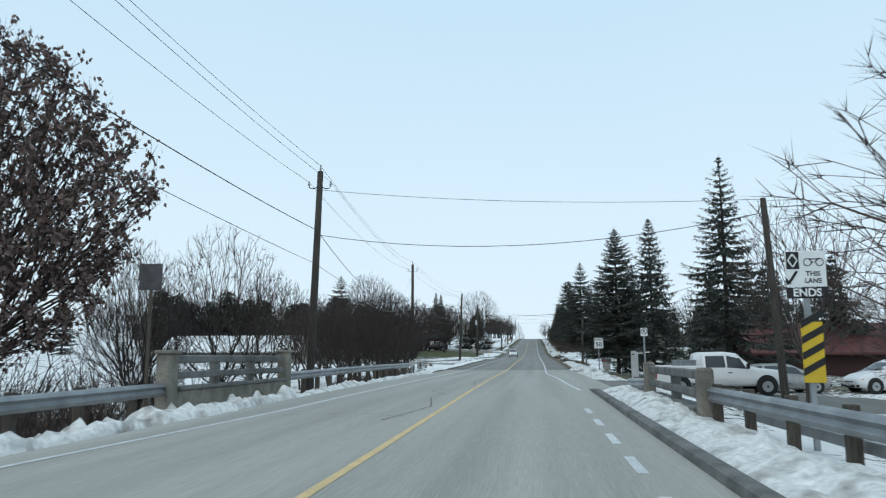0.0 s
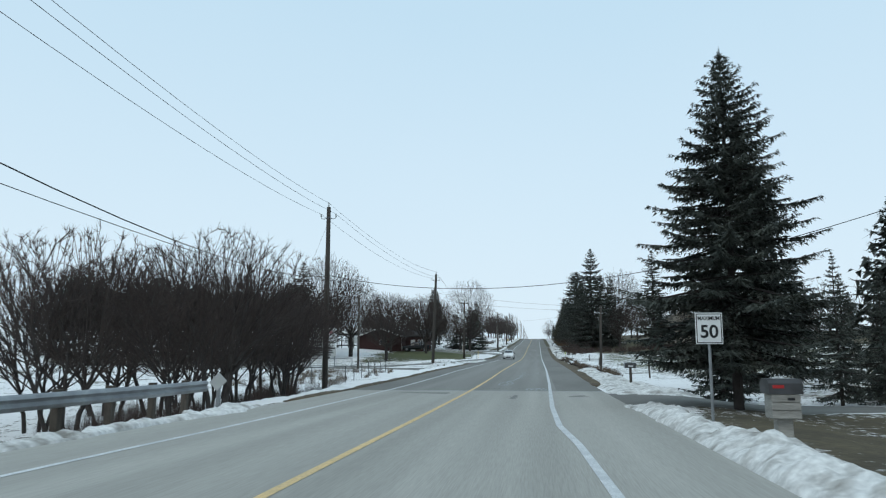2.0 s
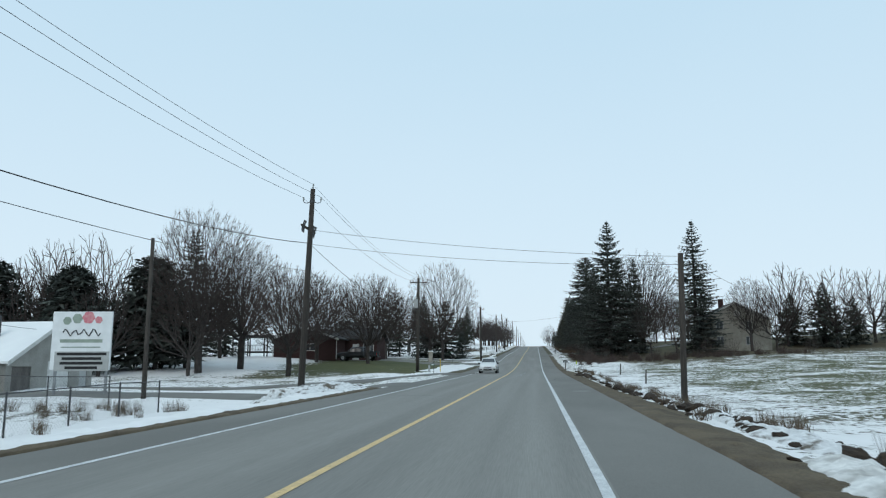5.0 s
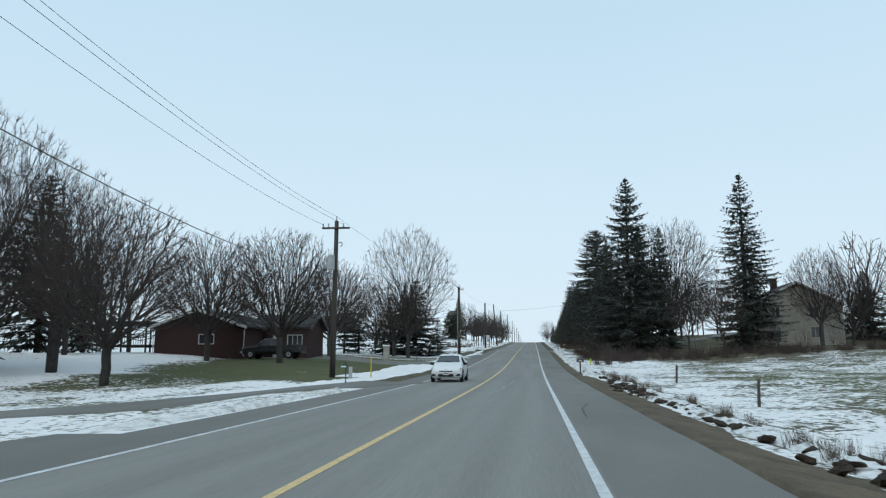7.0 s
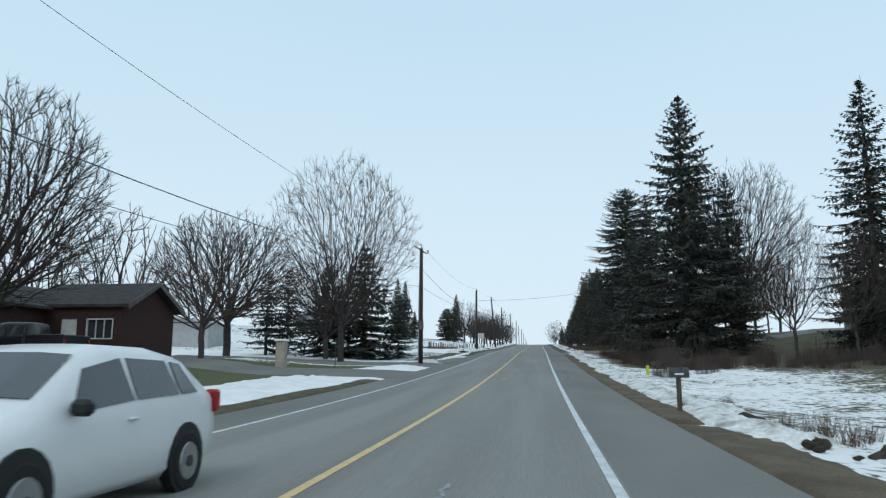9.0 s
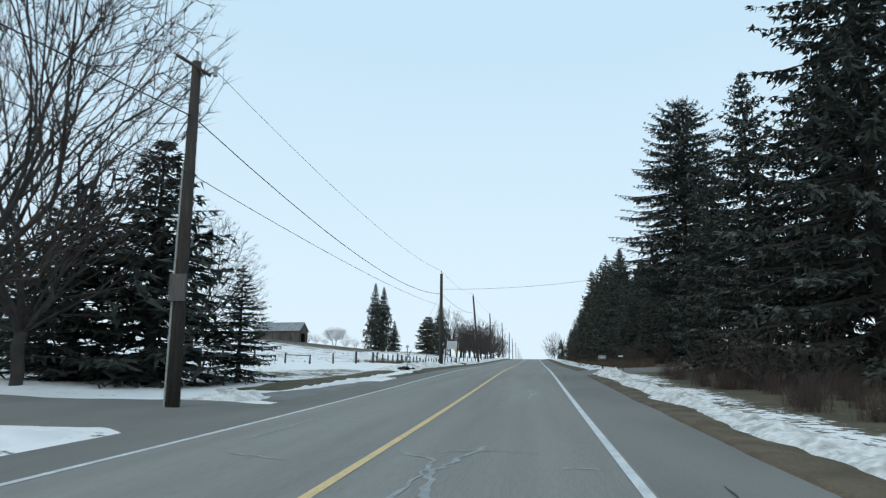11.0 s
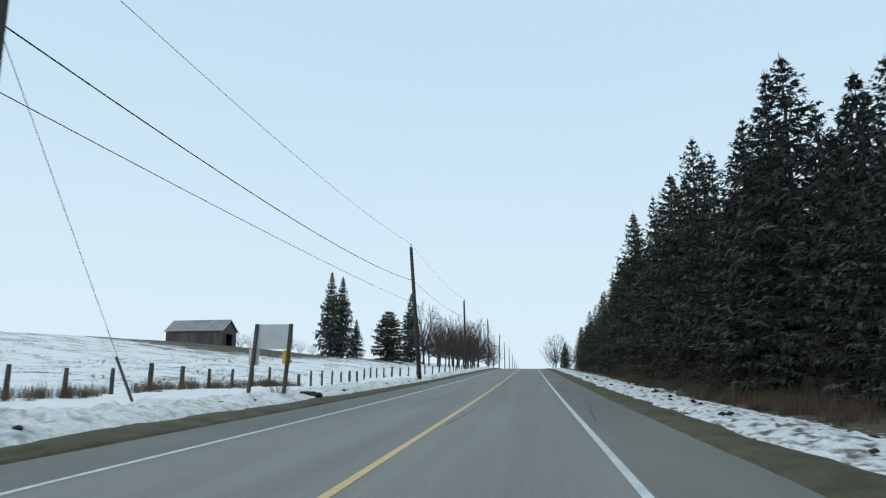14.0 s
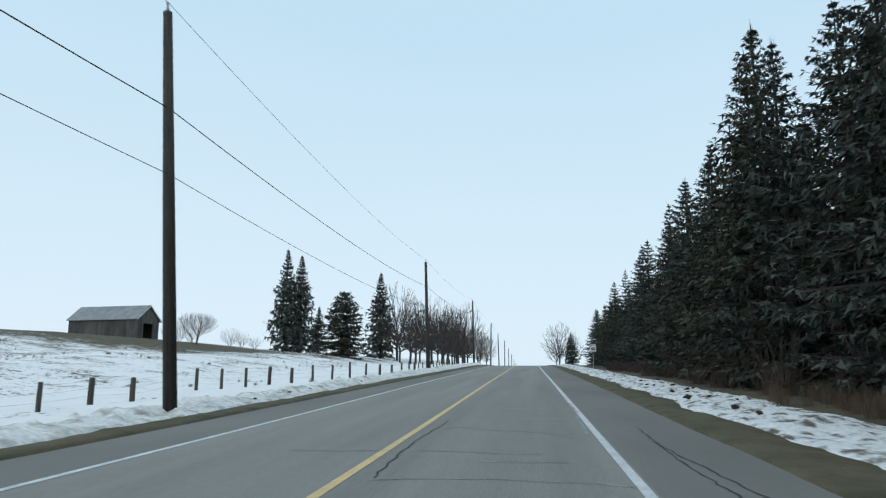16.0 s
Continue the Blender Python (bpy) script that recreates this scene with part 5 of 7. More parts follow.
for i, pts in enumerate([[(3.9, 175.2), (4.1, 178.5), (4.0, 182.3), (4.3, 186.8)], [(3.75, 216.4), (3.9, 219.6), (4.1, 222.9), (4.0, 226.7)], [(3.75, 258.8), (3.95, 262.7), (4.2, 266.6)], [(3.6, 269.1), (3.9, 273), (3.8, 277.5), (4.1, 281.4)], [(4.4, 287.2), (4.2, 292.3), (4.3, 297.5)], [(4.6, 289.1), (4.2, 294.9)], [(-0.9, 1.22), (-0.4, 5.12), (-0.9, 8.94)], [(-0.6, 10.25), (-1.4, 12.76), (-1.2, 14.7)], [(-3.4, 2.32), (-1.5, 2.72), (-0.6, 2.14)], [(0.7, 13.56), (2.2, 13.93), (3.4, 13.76)], [(-0.25, 17.35), (-0.5, 21.19), (-0.3, 24.42)], [(3.9, 119.92), (4.0, 123.15), (4.3, 125.1)], [(3.6, 124.41), (4.6, 124.74), (5.3, 124.53)], [(3.7, 60.74), (4.6, 60.93), (5.2, 60.85)], [(0.2, 51.47), (1.2, 51.16), (2.2, 51.36)], [(0.2, 225.8), (0.1, 229), (0.3, 231.6)], [(0.35, 290.8), (0.25, 294.6), (0.4, 298.5)], [(0.2, 257.3), (0.4, 263.7)]]):
    crack("road_crack", pts, 0.038, M_CRACK, dark, seed=70 + i, jag=0.028)
for i, (x, y, w, l) in enumerate([(1.9, 44.02, 0.35, 2.2), (-1.6, 47.2, 2.2, 0.6), (-2.2, 97.8, 1.8, 0.45), (4.6, 101.32, 0.8, 1.54), (4.2, 45.34, 0.8, 0.96)]):
    crack("asphalt_patch", [(x, y), (x, y + l)], w, M_PATCH, "dark worn patch of broken asphalt", 0.004, 0.1, 90 + i)


# ---------------------------------------------------------------- buildings
def wall_with_holes(m, x0, x1, z0, z1, holes, t=0.2, top=None):
    """A wall in the plane y = 0..t with rectangular openings, one closed skin; top: a gable's peak."""
    xs = sorted({x0, x1, *[h[0] for h in holes], *[h[1] for h in holes]} | ({(x0 + x1) / 2} if top else set()))
    zs = sorted({z0, z1, *[h[2] for h in holes], *[h[3] for h in holes]})
    nx, nz = len(xs), len(zs)
    o = len(m.v)
    m.v += [(x, y, z) for y in (0.0, t) for z in zs for x in xs]
    idx = lambda i, j, s: o + s * nx * nz + j * nx + i
    solid = lambda i, j: 0 <= i < nx - 1 and 0 <= j < nz - 1 and not any(h[0] <= xs[i] and xs[i + 1] <= h[1] and h[2] <= zs[j] and zs[j + 1] <= h[3] for h in holes)
    for i in range(nx - 1):
        for j in range(nz - 1):
            if not solid(i, j):
                continue
            m.f += [(idx(i, j, 0), idx(i + 1, j, 0), idx(i + 1, j + 1, 0), idx(i, j + 1, 0)), (idx(i, j, 1), idx(i, j + 1, 1), idx(i + 1, j + 1, 1), idx(i + 1, j, 1))]
            for di, dj, a, b in ((-1, 0, (i, j), (i, j + 1)), (1, 0, (i + 1, j), (i + 1, j + 1)), (0, -1, (i, j), (i + 1, j)), (0, 1, (i, j + 1), (i + 1, j + 1))):
                if not solid(i + di, j + dj) and not (top and dj == 1 and j == nz - 2):
                    m.f.append((idx(*a, 0), idx(*b, 0), idx(*b, 1), idx(*a, 1)))
    if top:
        p = len(m.v)
        m.v += [((x0 + x1) / 2, 0.0, top), ((x0 + x1) / 2, t, top)]
        for s in (0, 1):
            m.f.append((*[idx(i, nz - 1, s) for i in range(nx)], p + s))
        m.f += [(idx(0, nz - 1, 0), idx(0, nz - 1, 1), p + 1, p), (idx(nx - 1, nz - 1, 0), p, p + 1, idx(nx - 1, nz - 1, 1))]


def window(parent, x, z, w, h, m=None, name="window", bars=1, frame_mat=None):
    """A window in a wall that faces -y, centred at (x, 0, z)."""
    base = m or Matrix.Identity(4)
    fr = Mesh()
    f = 0.07
    fr.box((x, 0.03, z + h / 2), (w + 2 * f, 0.1, f)).box((x, 0.03, z - h / 2), (w + 2 * f, 0.14, f))
    fr.box((x - w / 2 - f / 2, 0.03, z), (f, 0.1, h)).box((x + w / 2 + f / 2, 0.03, z), (f, 0.1, h))
    for i in range(bars):
        fr.box((x - w / 2 + w * (i + 1) / (bars + 1), 0.05, z), (0.045, 0.05, h))
    o = part(name, fr, frame_mat or M_TRIM, parent)
    o.matrix_basis = base
    part("pane", Mesh().box((x, 0.09, z), (w, 0.02, h)), M_GLASS, o)
    return o


def gable_house(name, label, m, w, d, eave, ridge, wall_mat, roof_mat, over=0.4, holes=(), group="", category="house", gable_at_y=True, roof_t=0.18):
    """A gabled block: w across (x), d deep (y), the gable on the -y side."""
    t = thing(name, label, category, m, group)
    front = Mesh()
    wall_with_holes(front, -w / 2, w / 2, -0.6, eave, holes, top=ridge)
    part("wall", front, wall_mat, t)
    back = Mesh().prism([(-w / 2, -0.6), (w / 2, -0.6), (w / 2, eave), (0, ridge), (-w / 2, eave)], 1, d - 0.2, d)
    part("wall", back, wall_mat, t)
    for sx in (-1, 1):
        part("wall", Mesh().box((sx * (w / 2 - 0.1), d / 2, (eave - 0.6) / 2), (0.2, d - 0.41, eave + 0.6)), wall_mat, t)
        k = (ridge - eave) / (w / 2)
        x1 = w / 2 + over
        part("roof", Mesh().prism([(0, ridge + 0.02), (sx * x1, ridge - k * x1 + 0.02), (sx * x1, ridge - k * x1 + roof_t), (0, ridge + roof_t)], 1, -over, d + over), roof_mat, t)
        part("fascia", Mesh().prism([(0, ridge - 0.12), (sx * x1, ridge - k * x1 - 0.12), (sx * x1, ridge - k * x1 + roof_t), (0, ridge + roof_t)], 1, -over - 0.05, -over - 0.005), M_TRIM, t)
    return t


# long barn with the snowy roof, its gable towards the road
bz = 0.2
barn = gable_house("barn", "long pale farm building with a snow-covered gable roof", pose(-33.2, 120.6, bz, 0, 0, 90), 10, 32.5, 2.35, 5.1, M_BARN_WALL, M_SNOW_ROOF, 0.5, [(-4.4, -2.4, -0.6, 1.9), (-0.6, 2.0, -0.6, 2.3), (3.3, 4.3, -0.6, 1.7)], category="barn")
part("door", Mesh().box((0.7, 0.1, 0.85), (2.55, 0.08, 2.85)), M_TRIM, barn, "large white sliding door")
part("door", Mesh().box((-3.4, 0.1, 0.65), (1.95, 0.08, 2.45)), M_PLANK, barn, "grey double door")
part("door", Mesh().box((3.8, 0.1, 0.55), (0.95, 0.08, 2.25)), M_SIDING, barn)
part("chimney", Mesh().tube([(-2.2, 3, 3.8), (-2.2, 3, 5.6)], 0.16, 8), M_DARK_STEEL, barn)
for i in range(5):
    window(barn, 4.0 + 5.9 * i, 1.4, 1.3, 0.8, pose(-5.02, 0, 0, 0, 0, -90) @ Matrix.Scale(-1, 4, (1, 0, 0)), "window", 0, M_DARK_STEEL)

# red brick bungalow
hz = gz(-30, 173) + 0.15
bung = gable_house("bungalow", "low red brick bungalow with dark shingled roof and white trim", pose(-30.2, 172.0, hz), 9.2, 13, 2.75, 4.35, M_BRICK, M_ROOF_DARK, 0.55, [(0.0, 1.6, 1.0, 2.0)])
window(bung, 0.8, 1.5, 1.5, 0.95)
wing = Mesh()
wall_with_holes(wing, 4.6, 9.4, -0.6, 2.75, [(5.7, 6.7, -0.6, 2.1), (7.3, 8.9, 0.9, 2.1)])
o = part("wall", wing, M_BRICK, bung)
o.matrix_basis = pose(0, 5.3, 0)
part("wall", Mesh().prism([(5.5, -0.6), (11.3, -0.6), (11.3, 2.75), (8.4, 4.2), (5.5, 2.75)], 0, 9.2, 9.4), M_BRICK, bung)
for sy, y0 in ((1, 11.5), (-1, 5.2)):
    part("roof", Mesh().prism([(8.4, 4.25), (y0 + 0.1 * sy, 2.72), (y0 + 0.1 * sy, 2.9), (8.4, 4.43)], 0, 3.0, 9.9), M_ROOF_DARK, bung)
# white fascia in a grey plank tone, the wing's shadow put into its colour
part("fascia", Mesh().prism([(5.1, 2.6), (8.4, 4.2), (11.7, 2.6), (11.7, 2.92), (8.4, 4.46), (5.1, 2.92)], 0, 9.91, 9.96), M_PLANK, bung)
window(bung, 8.1, 1.5, 1.5, 1.1, pose(0, 5.3, 0), bars=2)
part("door", Mesh().box((6.2, 5.4, 0.75), (0.98, 0.06, 2.65)), M_TRIM, bung, "white front door")
part("downpipe", Mesh().tube([(5.05, -0.5, 2.6), (4.72, -0.08, 2.35), (4.69, -0.06, -0.2)], 0.05, 6), M_TRIM, bung)
part("downpipe", Mesh().tube([(-5.05, -0.5, 2.6), (-4.72, -0.08, 2.35), (-4.69, -0.06, -0.2)], 0.05, 6), M_TRIM, bung)
deck = thing("deck", "dark wooden deck with railing and flat roof", "deck", pose(-38.4, 175, gz(-38.4, 175)))
part("platform", Mesh().box((0, 0, 0.7), (5.5, 6, 0.16), 0.01), M_POST, deck)
part("roof", Mesh().box((0.3, 0, 3.0), (5.6, 6.2, 0.22), 0.02), M_ROOF_DARK, deck)
for px in (-2.6, 0, 2.6):
    for py in (-2.85, 2.85):
        part("post", Mesh().box((px, py, 1.4), (0.14, 0.14, 3.1), 0.01), M_POST, deck)
part("rail", Mesh().box((0, -2.9, 1.65), (5.4, 0.08, 0.08), 0.01), M_POST, deck)
for i in range(22):
    part("baluster", Mesh().box((-2.5 + 0.24 * i, -2.9, 1.2), (0.04, 0.04, 0.85)), M_POST, deck)

# pale shed beyond the bungalow
sz = gz(-44, 230) - 0.1
shed = gable_house("shed", "pale metal-clad shed with a snowy low-pitched roof", pose(-46.2, 229, sz), 13, 6.5, 3.3, 4.2, M_SIDING, M_SNOW_ROOF, 0.4, [], category="shed")
part("eaves_trim", Mesh().box((0, -0.48, 3.18), (13.6, 0.06, 0.14)), M_DARK_STEEL, shed)

# farmhouse behind the tall spruces
fz = gz(40, 210.1)
farm = gable_house("farmhouse", "two-storey cream stone farmhouse with a grey gable roof", pose(38.8, 208.7, fz), 12, 8, 5.6, 8.6, M_STUCCO, M_ROOF_DARK, 0.45, [(-3.4, -2.3, 1.0, 2.5), (1.6, 2.8, 1.0, 2.5), (1.6, 2.8, 3.7, 5.2), (-3.4, -2.3, 3.7, 5.2)])
for wx in (-2.85, 2.2):
    for wz in (1.75, 4.45):
        window(farm, wx, wz, 1.1, 1.5)
window(farm, 0.3, 6.7, 0.8, 0.9, pose(0, -0.06, 0))
part("chimney", Mesh().box((-1, 6, 8.9), (0.8, 0.8, 1.8), 0.03), M_BRICK, farm)

# house with the red roof behind the yard
rz0 = gz(28, 43.25)
redh = gable_house("house", "low dark house with a bright red metal roof", pose(34, 47.55, rz0 - 0.6, 0, 0, 90), 7, 15, 2.6, 4.6, M_BRICK, M_ROOF_RED, 0.6, [(-1.0, 0.6, 0.9, 2.0)])
window(redh, -0.2, 1.45, 1.5, 1.0)
for k in range(14):
    part("roof_rib", Mesh().prism([(-4.05, 2.28), (-0.1, 4.74), (-0.1, 4.82), (-4.05, 2.36)], 1, 0.4 + 1.05 * k, 0.46 + 1.05 * k), M_ROOF_RED, redh)

# old barn on the hill
ob_z = gz(-87, 433.5) - 0.3
old = gable_house("old_barn", "old weathered grey plank barn with a tin roof", pose(-78.8, 431.5, ob_z, 0, 0, 82), 7.4, 17, 3.9, 6.8, M_PLANK, M_TIN, 0.4, [(-1.6, 1.6, -0.6, 3.0)], category="barn")
for i in range(29):
    part("plank", Mesh().box((-3.75, 0.35 + 0.58 * i, 1.8), (0.05, 0.5, 4.0)), M_PLANK, old)
for i in range(14):
    x = -3.5 + 0.55 * i
    if 1.7 < abs(x) < 3.6:
        part("plank", Mesh().box((x, -0.03, 1.8 + (3.7 - abs(x)) * 0.36), (0.5, 0.05, 4.0 + (3.7 - abs(x)) * 0.72)), M_PLANK, old)

# ---------------------------------------------------------------- vehicles
def wheel(parent, x, y, r=0.32, w=0.2):
    """A wheel whose axle lies along x."""
    sg = 1 if x > 0 else -1
    ty = Mesh().tube([(x - w / 2, y, r), (x - w / 2 + 0.03, y, r), (x + w / 2 - 0.03, y, r), (x + w / 2, y, r)], [r * 0.9, r, r, r * 0.9], 20)
    t = part("wheel", ty, M_RUBBER, parent)
    rim = Mesh().tube([(x + sg * (w / 2 - 0.02), y, r), (x + sg * (w / 2 + 0.012), y, r)], [r * 0.66, r * 0.6], 16)
    part("rim", rim, M_RIM, t)
    sp = Mesh()
    for k in range(5):
        a = 6.283 * k / 5
        sp.box((x + sg * (w / 2 + 0.02), y + math.cos(a) * r * 0.32, r + math.sin(a) * r * 0.32), (0.02, 0.05, r * 0.5), 0, Matrix.Rotation(math.pi / 2 - a, 3, "X"))
    part("hub", Mesh().tube([(x + sg * (w / 2), y, r), (x + sg * (w / 2 + 0.03), y, r)], 0.06, 8), M_DARK_STEEL, t)
    return t


def shell(stations):
    """A car's skin: stations of y, floor, shoulder, top, half width at shoulder, half width at top."""
    m = Mesh()
    ring = None
    for y, zb, zs, zt, ws, wt in stations:
        half = [(ws * 0.86, zb), (ws * 0.97, zb + 0.1), (ws, (zb + zs) / 2), (ws * 0.975, zs), (wt + (ws - wt) * 0.12, zt - (zt - zs) * 0.16), (wt * 0.86, zt - 0.012), (wt * 0.4, zt)]
        pts = [(x, y, z) for x, z in half] + [(-x, y, z) for x, z in reversed(half)]
        o = len(m.v)
        m.v += pts
        n = len(pts)
        if ring is not None:
            m.f += [(ring + k, ring + (k + 1) % n, o + (k + 1) % n, o + k) for k in range(n)]
        else:
            m.f.append(tuple(range(o, o + n)))
        ring = o
    m.f.append(tuple(range(ring + n - 1, ring - 1, -1)))
    return m


def on_side(stations, y, f, sg, off=0.012):
    """A point on the slope of the cabin at y: f = 0 at the shoulder, 1 at the roof."""
    for a, b in zip(stations, stations[1:]):
        if a[0] <= y <= b[0]:
            u = (y - a[0]) / (b[0] - a[0])
            s = [p + (q - p) * u for p, q in zip(a, b)]
            _, zb, zs, zt, ws, wt = s
            x0, z0, x1, z1 = ws * 0.975, zs, wt + (ws - wt) * 0.12, zt - (zt - zs) * 0.16
            return (sg * (x0 + (x1 - x0) * f + off), y, z0 + (z1 - z0) * f + 0.004)


def side_glass(parent, st, y0, y1, lo=0.12, hi=0.92, slant=(0.0, 0.0)):
    for sg in (-1, 1):
        q = [on_side(st, y0, lo, sg), on_side(st, y1, lo, sg), on_side(st, y1 - slant[1], hi, sg), on_side(st, y0 + slant[0], hi, sg)]
        p = [(a[0] - sg * 0.02, a[1], a[2]) for a in q]
        part("side_window", Mesh().add(q + p, [(0, 1, 2, 3), (7, 6, 5, 4), (0, 4, 5, 1), (1, 5, 6, 2), (2, 6, 7, 3), (3, 7, 4, 0)]), M_GLASS, parent)


def cross_glass(parent, st, ya, yb, name, off):
    """Windscreen or rear window between two stations."""
    def at(y):
        for a, b in zip(st, st[1:]):
            if a[0] <= y <= b[0]:
                u = (y - a[0]) / (b[0] - a[0])
                return [p + (q - p) * u for p, q in zip(a, b)]
    v = []
    for y in (ya, yb):
        s = at(y)
        for f in (-0.9, -0.4, 0.4, 0.9):
            v.append((s[5] * f, y - 0.012 * off, s[3] + 0.014 - (0.02 if abs(f) > 0.8 else 0)))
    w = [(a, b + 0.02 * off, c - 0.02) for a, b, c in v]
    f = [(k, k + 1, k + 5, k + 4) for k in range(3)] + [(8 + k, 8 + k + 4, 8 + k + 5, 8 + k + 1) for k in range(3)]
    part(name, Mesh().add(v + w, f), M_GLASS, parent)


HATCH = [(0.0, 0.40, 0.56, 0.64, 0.62, 0.52), (0.10, 0.26, 0.62, 0.73, 0.78, 0.64), (0.45, 0.19, 0.72, 0.88, 0.86, 0.70), (0.9, 0.19, 0.82, 0.99, 0.88, 0.74), (1.08, 0.19, 0.88, 1.05, 0.88, 0.74), (1.8, 0.19, 0.92, 1.45, 0.88, 0.62), (2.25, 0.19, 0.94, 1.54, 0.88, 0.60), (3.0, 0.19, 0.96, 1.53, 0.88, 0.60), (3.7, 0.19, 0.99, 1.44, 0.87, 0.58), (4.05, 0.24, 1.0, 1.22, 0.84, 0.60), (4.28, 0.30, 0.9, 1.0, 0.78, 0.64), (4.36, 0.42, 0.78, 0.82, 0.68, 0.58)]
SUV = [(y * 1.05, a + 0.06, b * 1.1 + 0.03, c * 1.09 + (0.05 if 2 < y < 4.1 else 0), d * 1.04, e * 1.04) for y, a, b, c, d, e in HATCH]
SEDAN = [(y * 1.06, a, b, c - (0.05 if 1.5 < y < 3.5 else 0), d, e) for y, a, b, c, d, e in HATCH]


def car(name, label, st, paint, m, group="", r=0.32):
    t = thing(name, label, "car", m, group)
    L = st[-1][0]
    part("body", shell(st), paint, t, smooth=True)
    k = L / 4.36
    cross_glass(t, st, 1.13 * k, 1.78 * k, "windscreen", 1)
    cross_glass(t, st, 3.72 * k, 4.04 * k, "rear_window", -1)
    side_glass(t, st, 1.42 * k, 2.38 * k, slant=(0.32, 0.02))
    side_glass(t, st, 2.44 * k, 3.28 * k, slant=(0.02, 0.05))
    side_glass(t, st, 3.34 * k, 3.72 * k, slant=(0.02, 0.14))
    w = max(s[4] for s in st)
    for y in (0.82 * k, 3.42 * k):
        for sg in (-1, 1):
            part("wheel_arch", Mesh().tube([(sg * (w - 0.1), y, r + 0.03), (sg * (w + 0.004), y, r + 0.03)], r + 0.06, 18), M_BLACK, t)
            wheel(t, sg * (w - 0.075), y, r)
    for sg in (-1, 1):
        part("headlight", Mesh().add([(sg * 0.46, 0.03, 0.57), (sg * 0.80, 0.17, 0.60), (sg * 0.86, 0.56, 0.79), (sg * 0.62, 0.30, 0.79), (sg * 0.44, 0.06, 0.56), (sg * 0.80, 0.24, 0.60), (sg * 0.83, 0.52, 0.7), (sg * 0.6, 0.36, 0.66)], [(0, 1, 2, 3), (7, 6, 5, 4), (0, 4, 5, 1), (1, 5, 6, 2), (2, 6, 7, 3), (3, 7, 4, 0)]), M_LAMP_LENS, t)
        part("turn_signal", Mesh().box((sg * 0.80, 0.27, 0.71), (0.08, 0.1, 0.05), 0.01), M_AMBER, t)
        part("fog_intake", Mesh().box((sg * 0.66, 0.05, 0.39), (0.24, 0.06, 0.12), 0.03), M_BLACK, t)
        part("mirror", Mesh().box((sg * (w + 0.06), 1.4 * k, 0.99), (0.2, 0.12, 0.14), 0.04), M_BLACK, t)
        part("tail_light", Mesh().box((sg * (w - 0.12), L - 0.1, 0.92), (0.16, 0.14, 0.26), 0.03), M_TAIL, t)
        part("door_handle", Mesh().box((sg * (w + 0.005), 2.3 * k, 0.84), (0.03, 0.16, 0.03), 0.01), paint, t)
    part("grille", Mesh().box((0, 0.015, 0.585), (0.74, 0.06, 0.07), 0.02), M_BLACK, t)
    part("air_intake", Mesh().box((0, 0.005, 0.37), (0.84, 0.07, 0.15), 0.03), M_BLACK, t)
    pl = part("number_plate", Mesh().box((0, -0.03, 0.465), (0.31, 0.02, 0.15), 0.005), M_SIGN_WHITE, t)
    part("plate_bar", Mesh().box((0, -0.044, 0.465), (0.24, 0.008, 0.055)), M_DARK_STEEL, pl)
    part("badge", Mesh().tube([(0, 0.03, 0.66), (0, 0.06, 0.668)], [0.05, 0.05], 12), M_RIM, t)
    for sg in (-1, 1):
        part("wiper", Mesh().tube([(sg * 0.1 + 0.15, 1.10, 1.085), (sg * 0.1 - 0.3, 1.2, 1.15)], 0.012, 5), M_BLACK, t)
    return t


car("hatchback_car", "white five-door hatchback driving in the oncoming lane", HATCH, M_CAR_WHITE, pose(-2.1, 142.63, zr(144.08) + 0.0, 0.3, 0, 0))
car("suv", "white sport utility vehicle parked in the yard", SUV, M_CAR_WHITE, pose(18.6, 27.11, gz(20, 27.21), 0, 0, -80), r=0.36)
car("sedan", "silver-beige car parked behind the pickup", SEDAN, M_CAR_TAN, pose(12.8, 25.71, gz(15, 25.56), 0, 0, 100) @ pose(0, -4.4, 0))


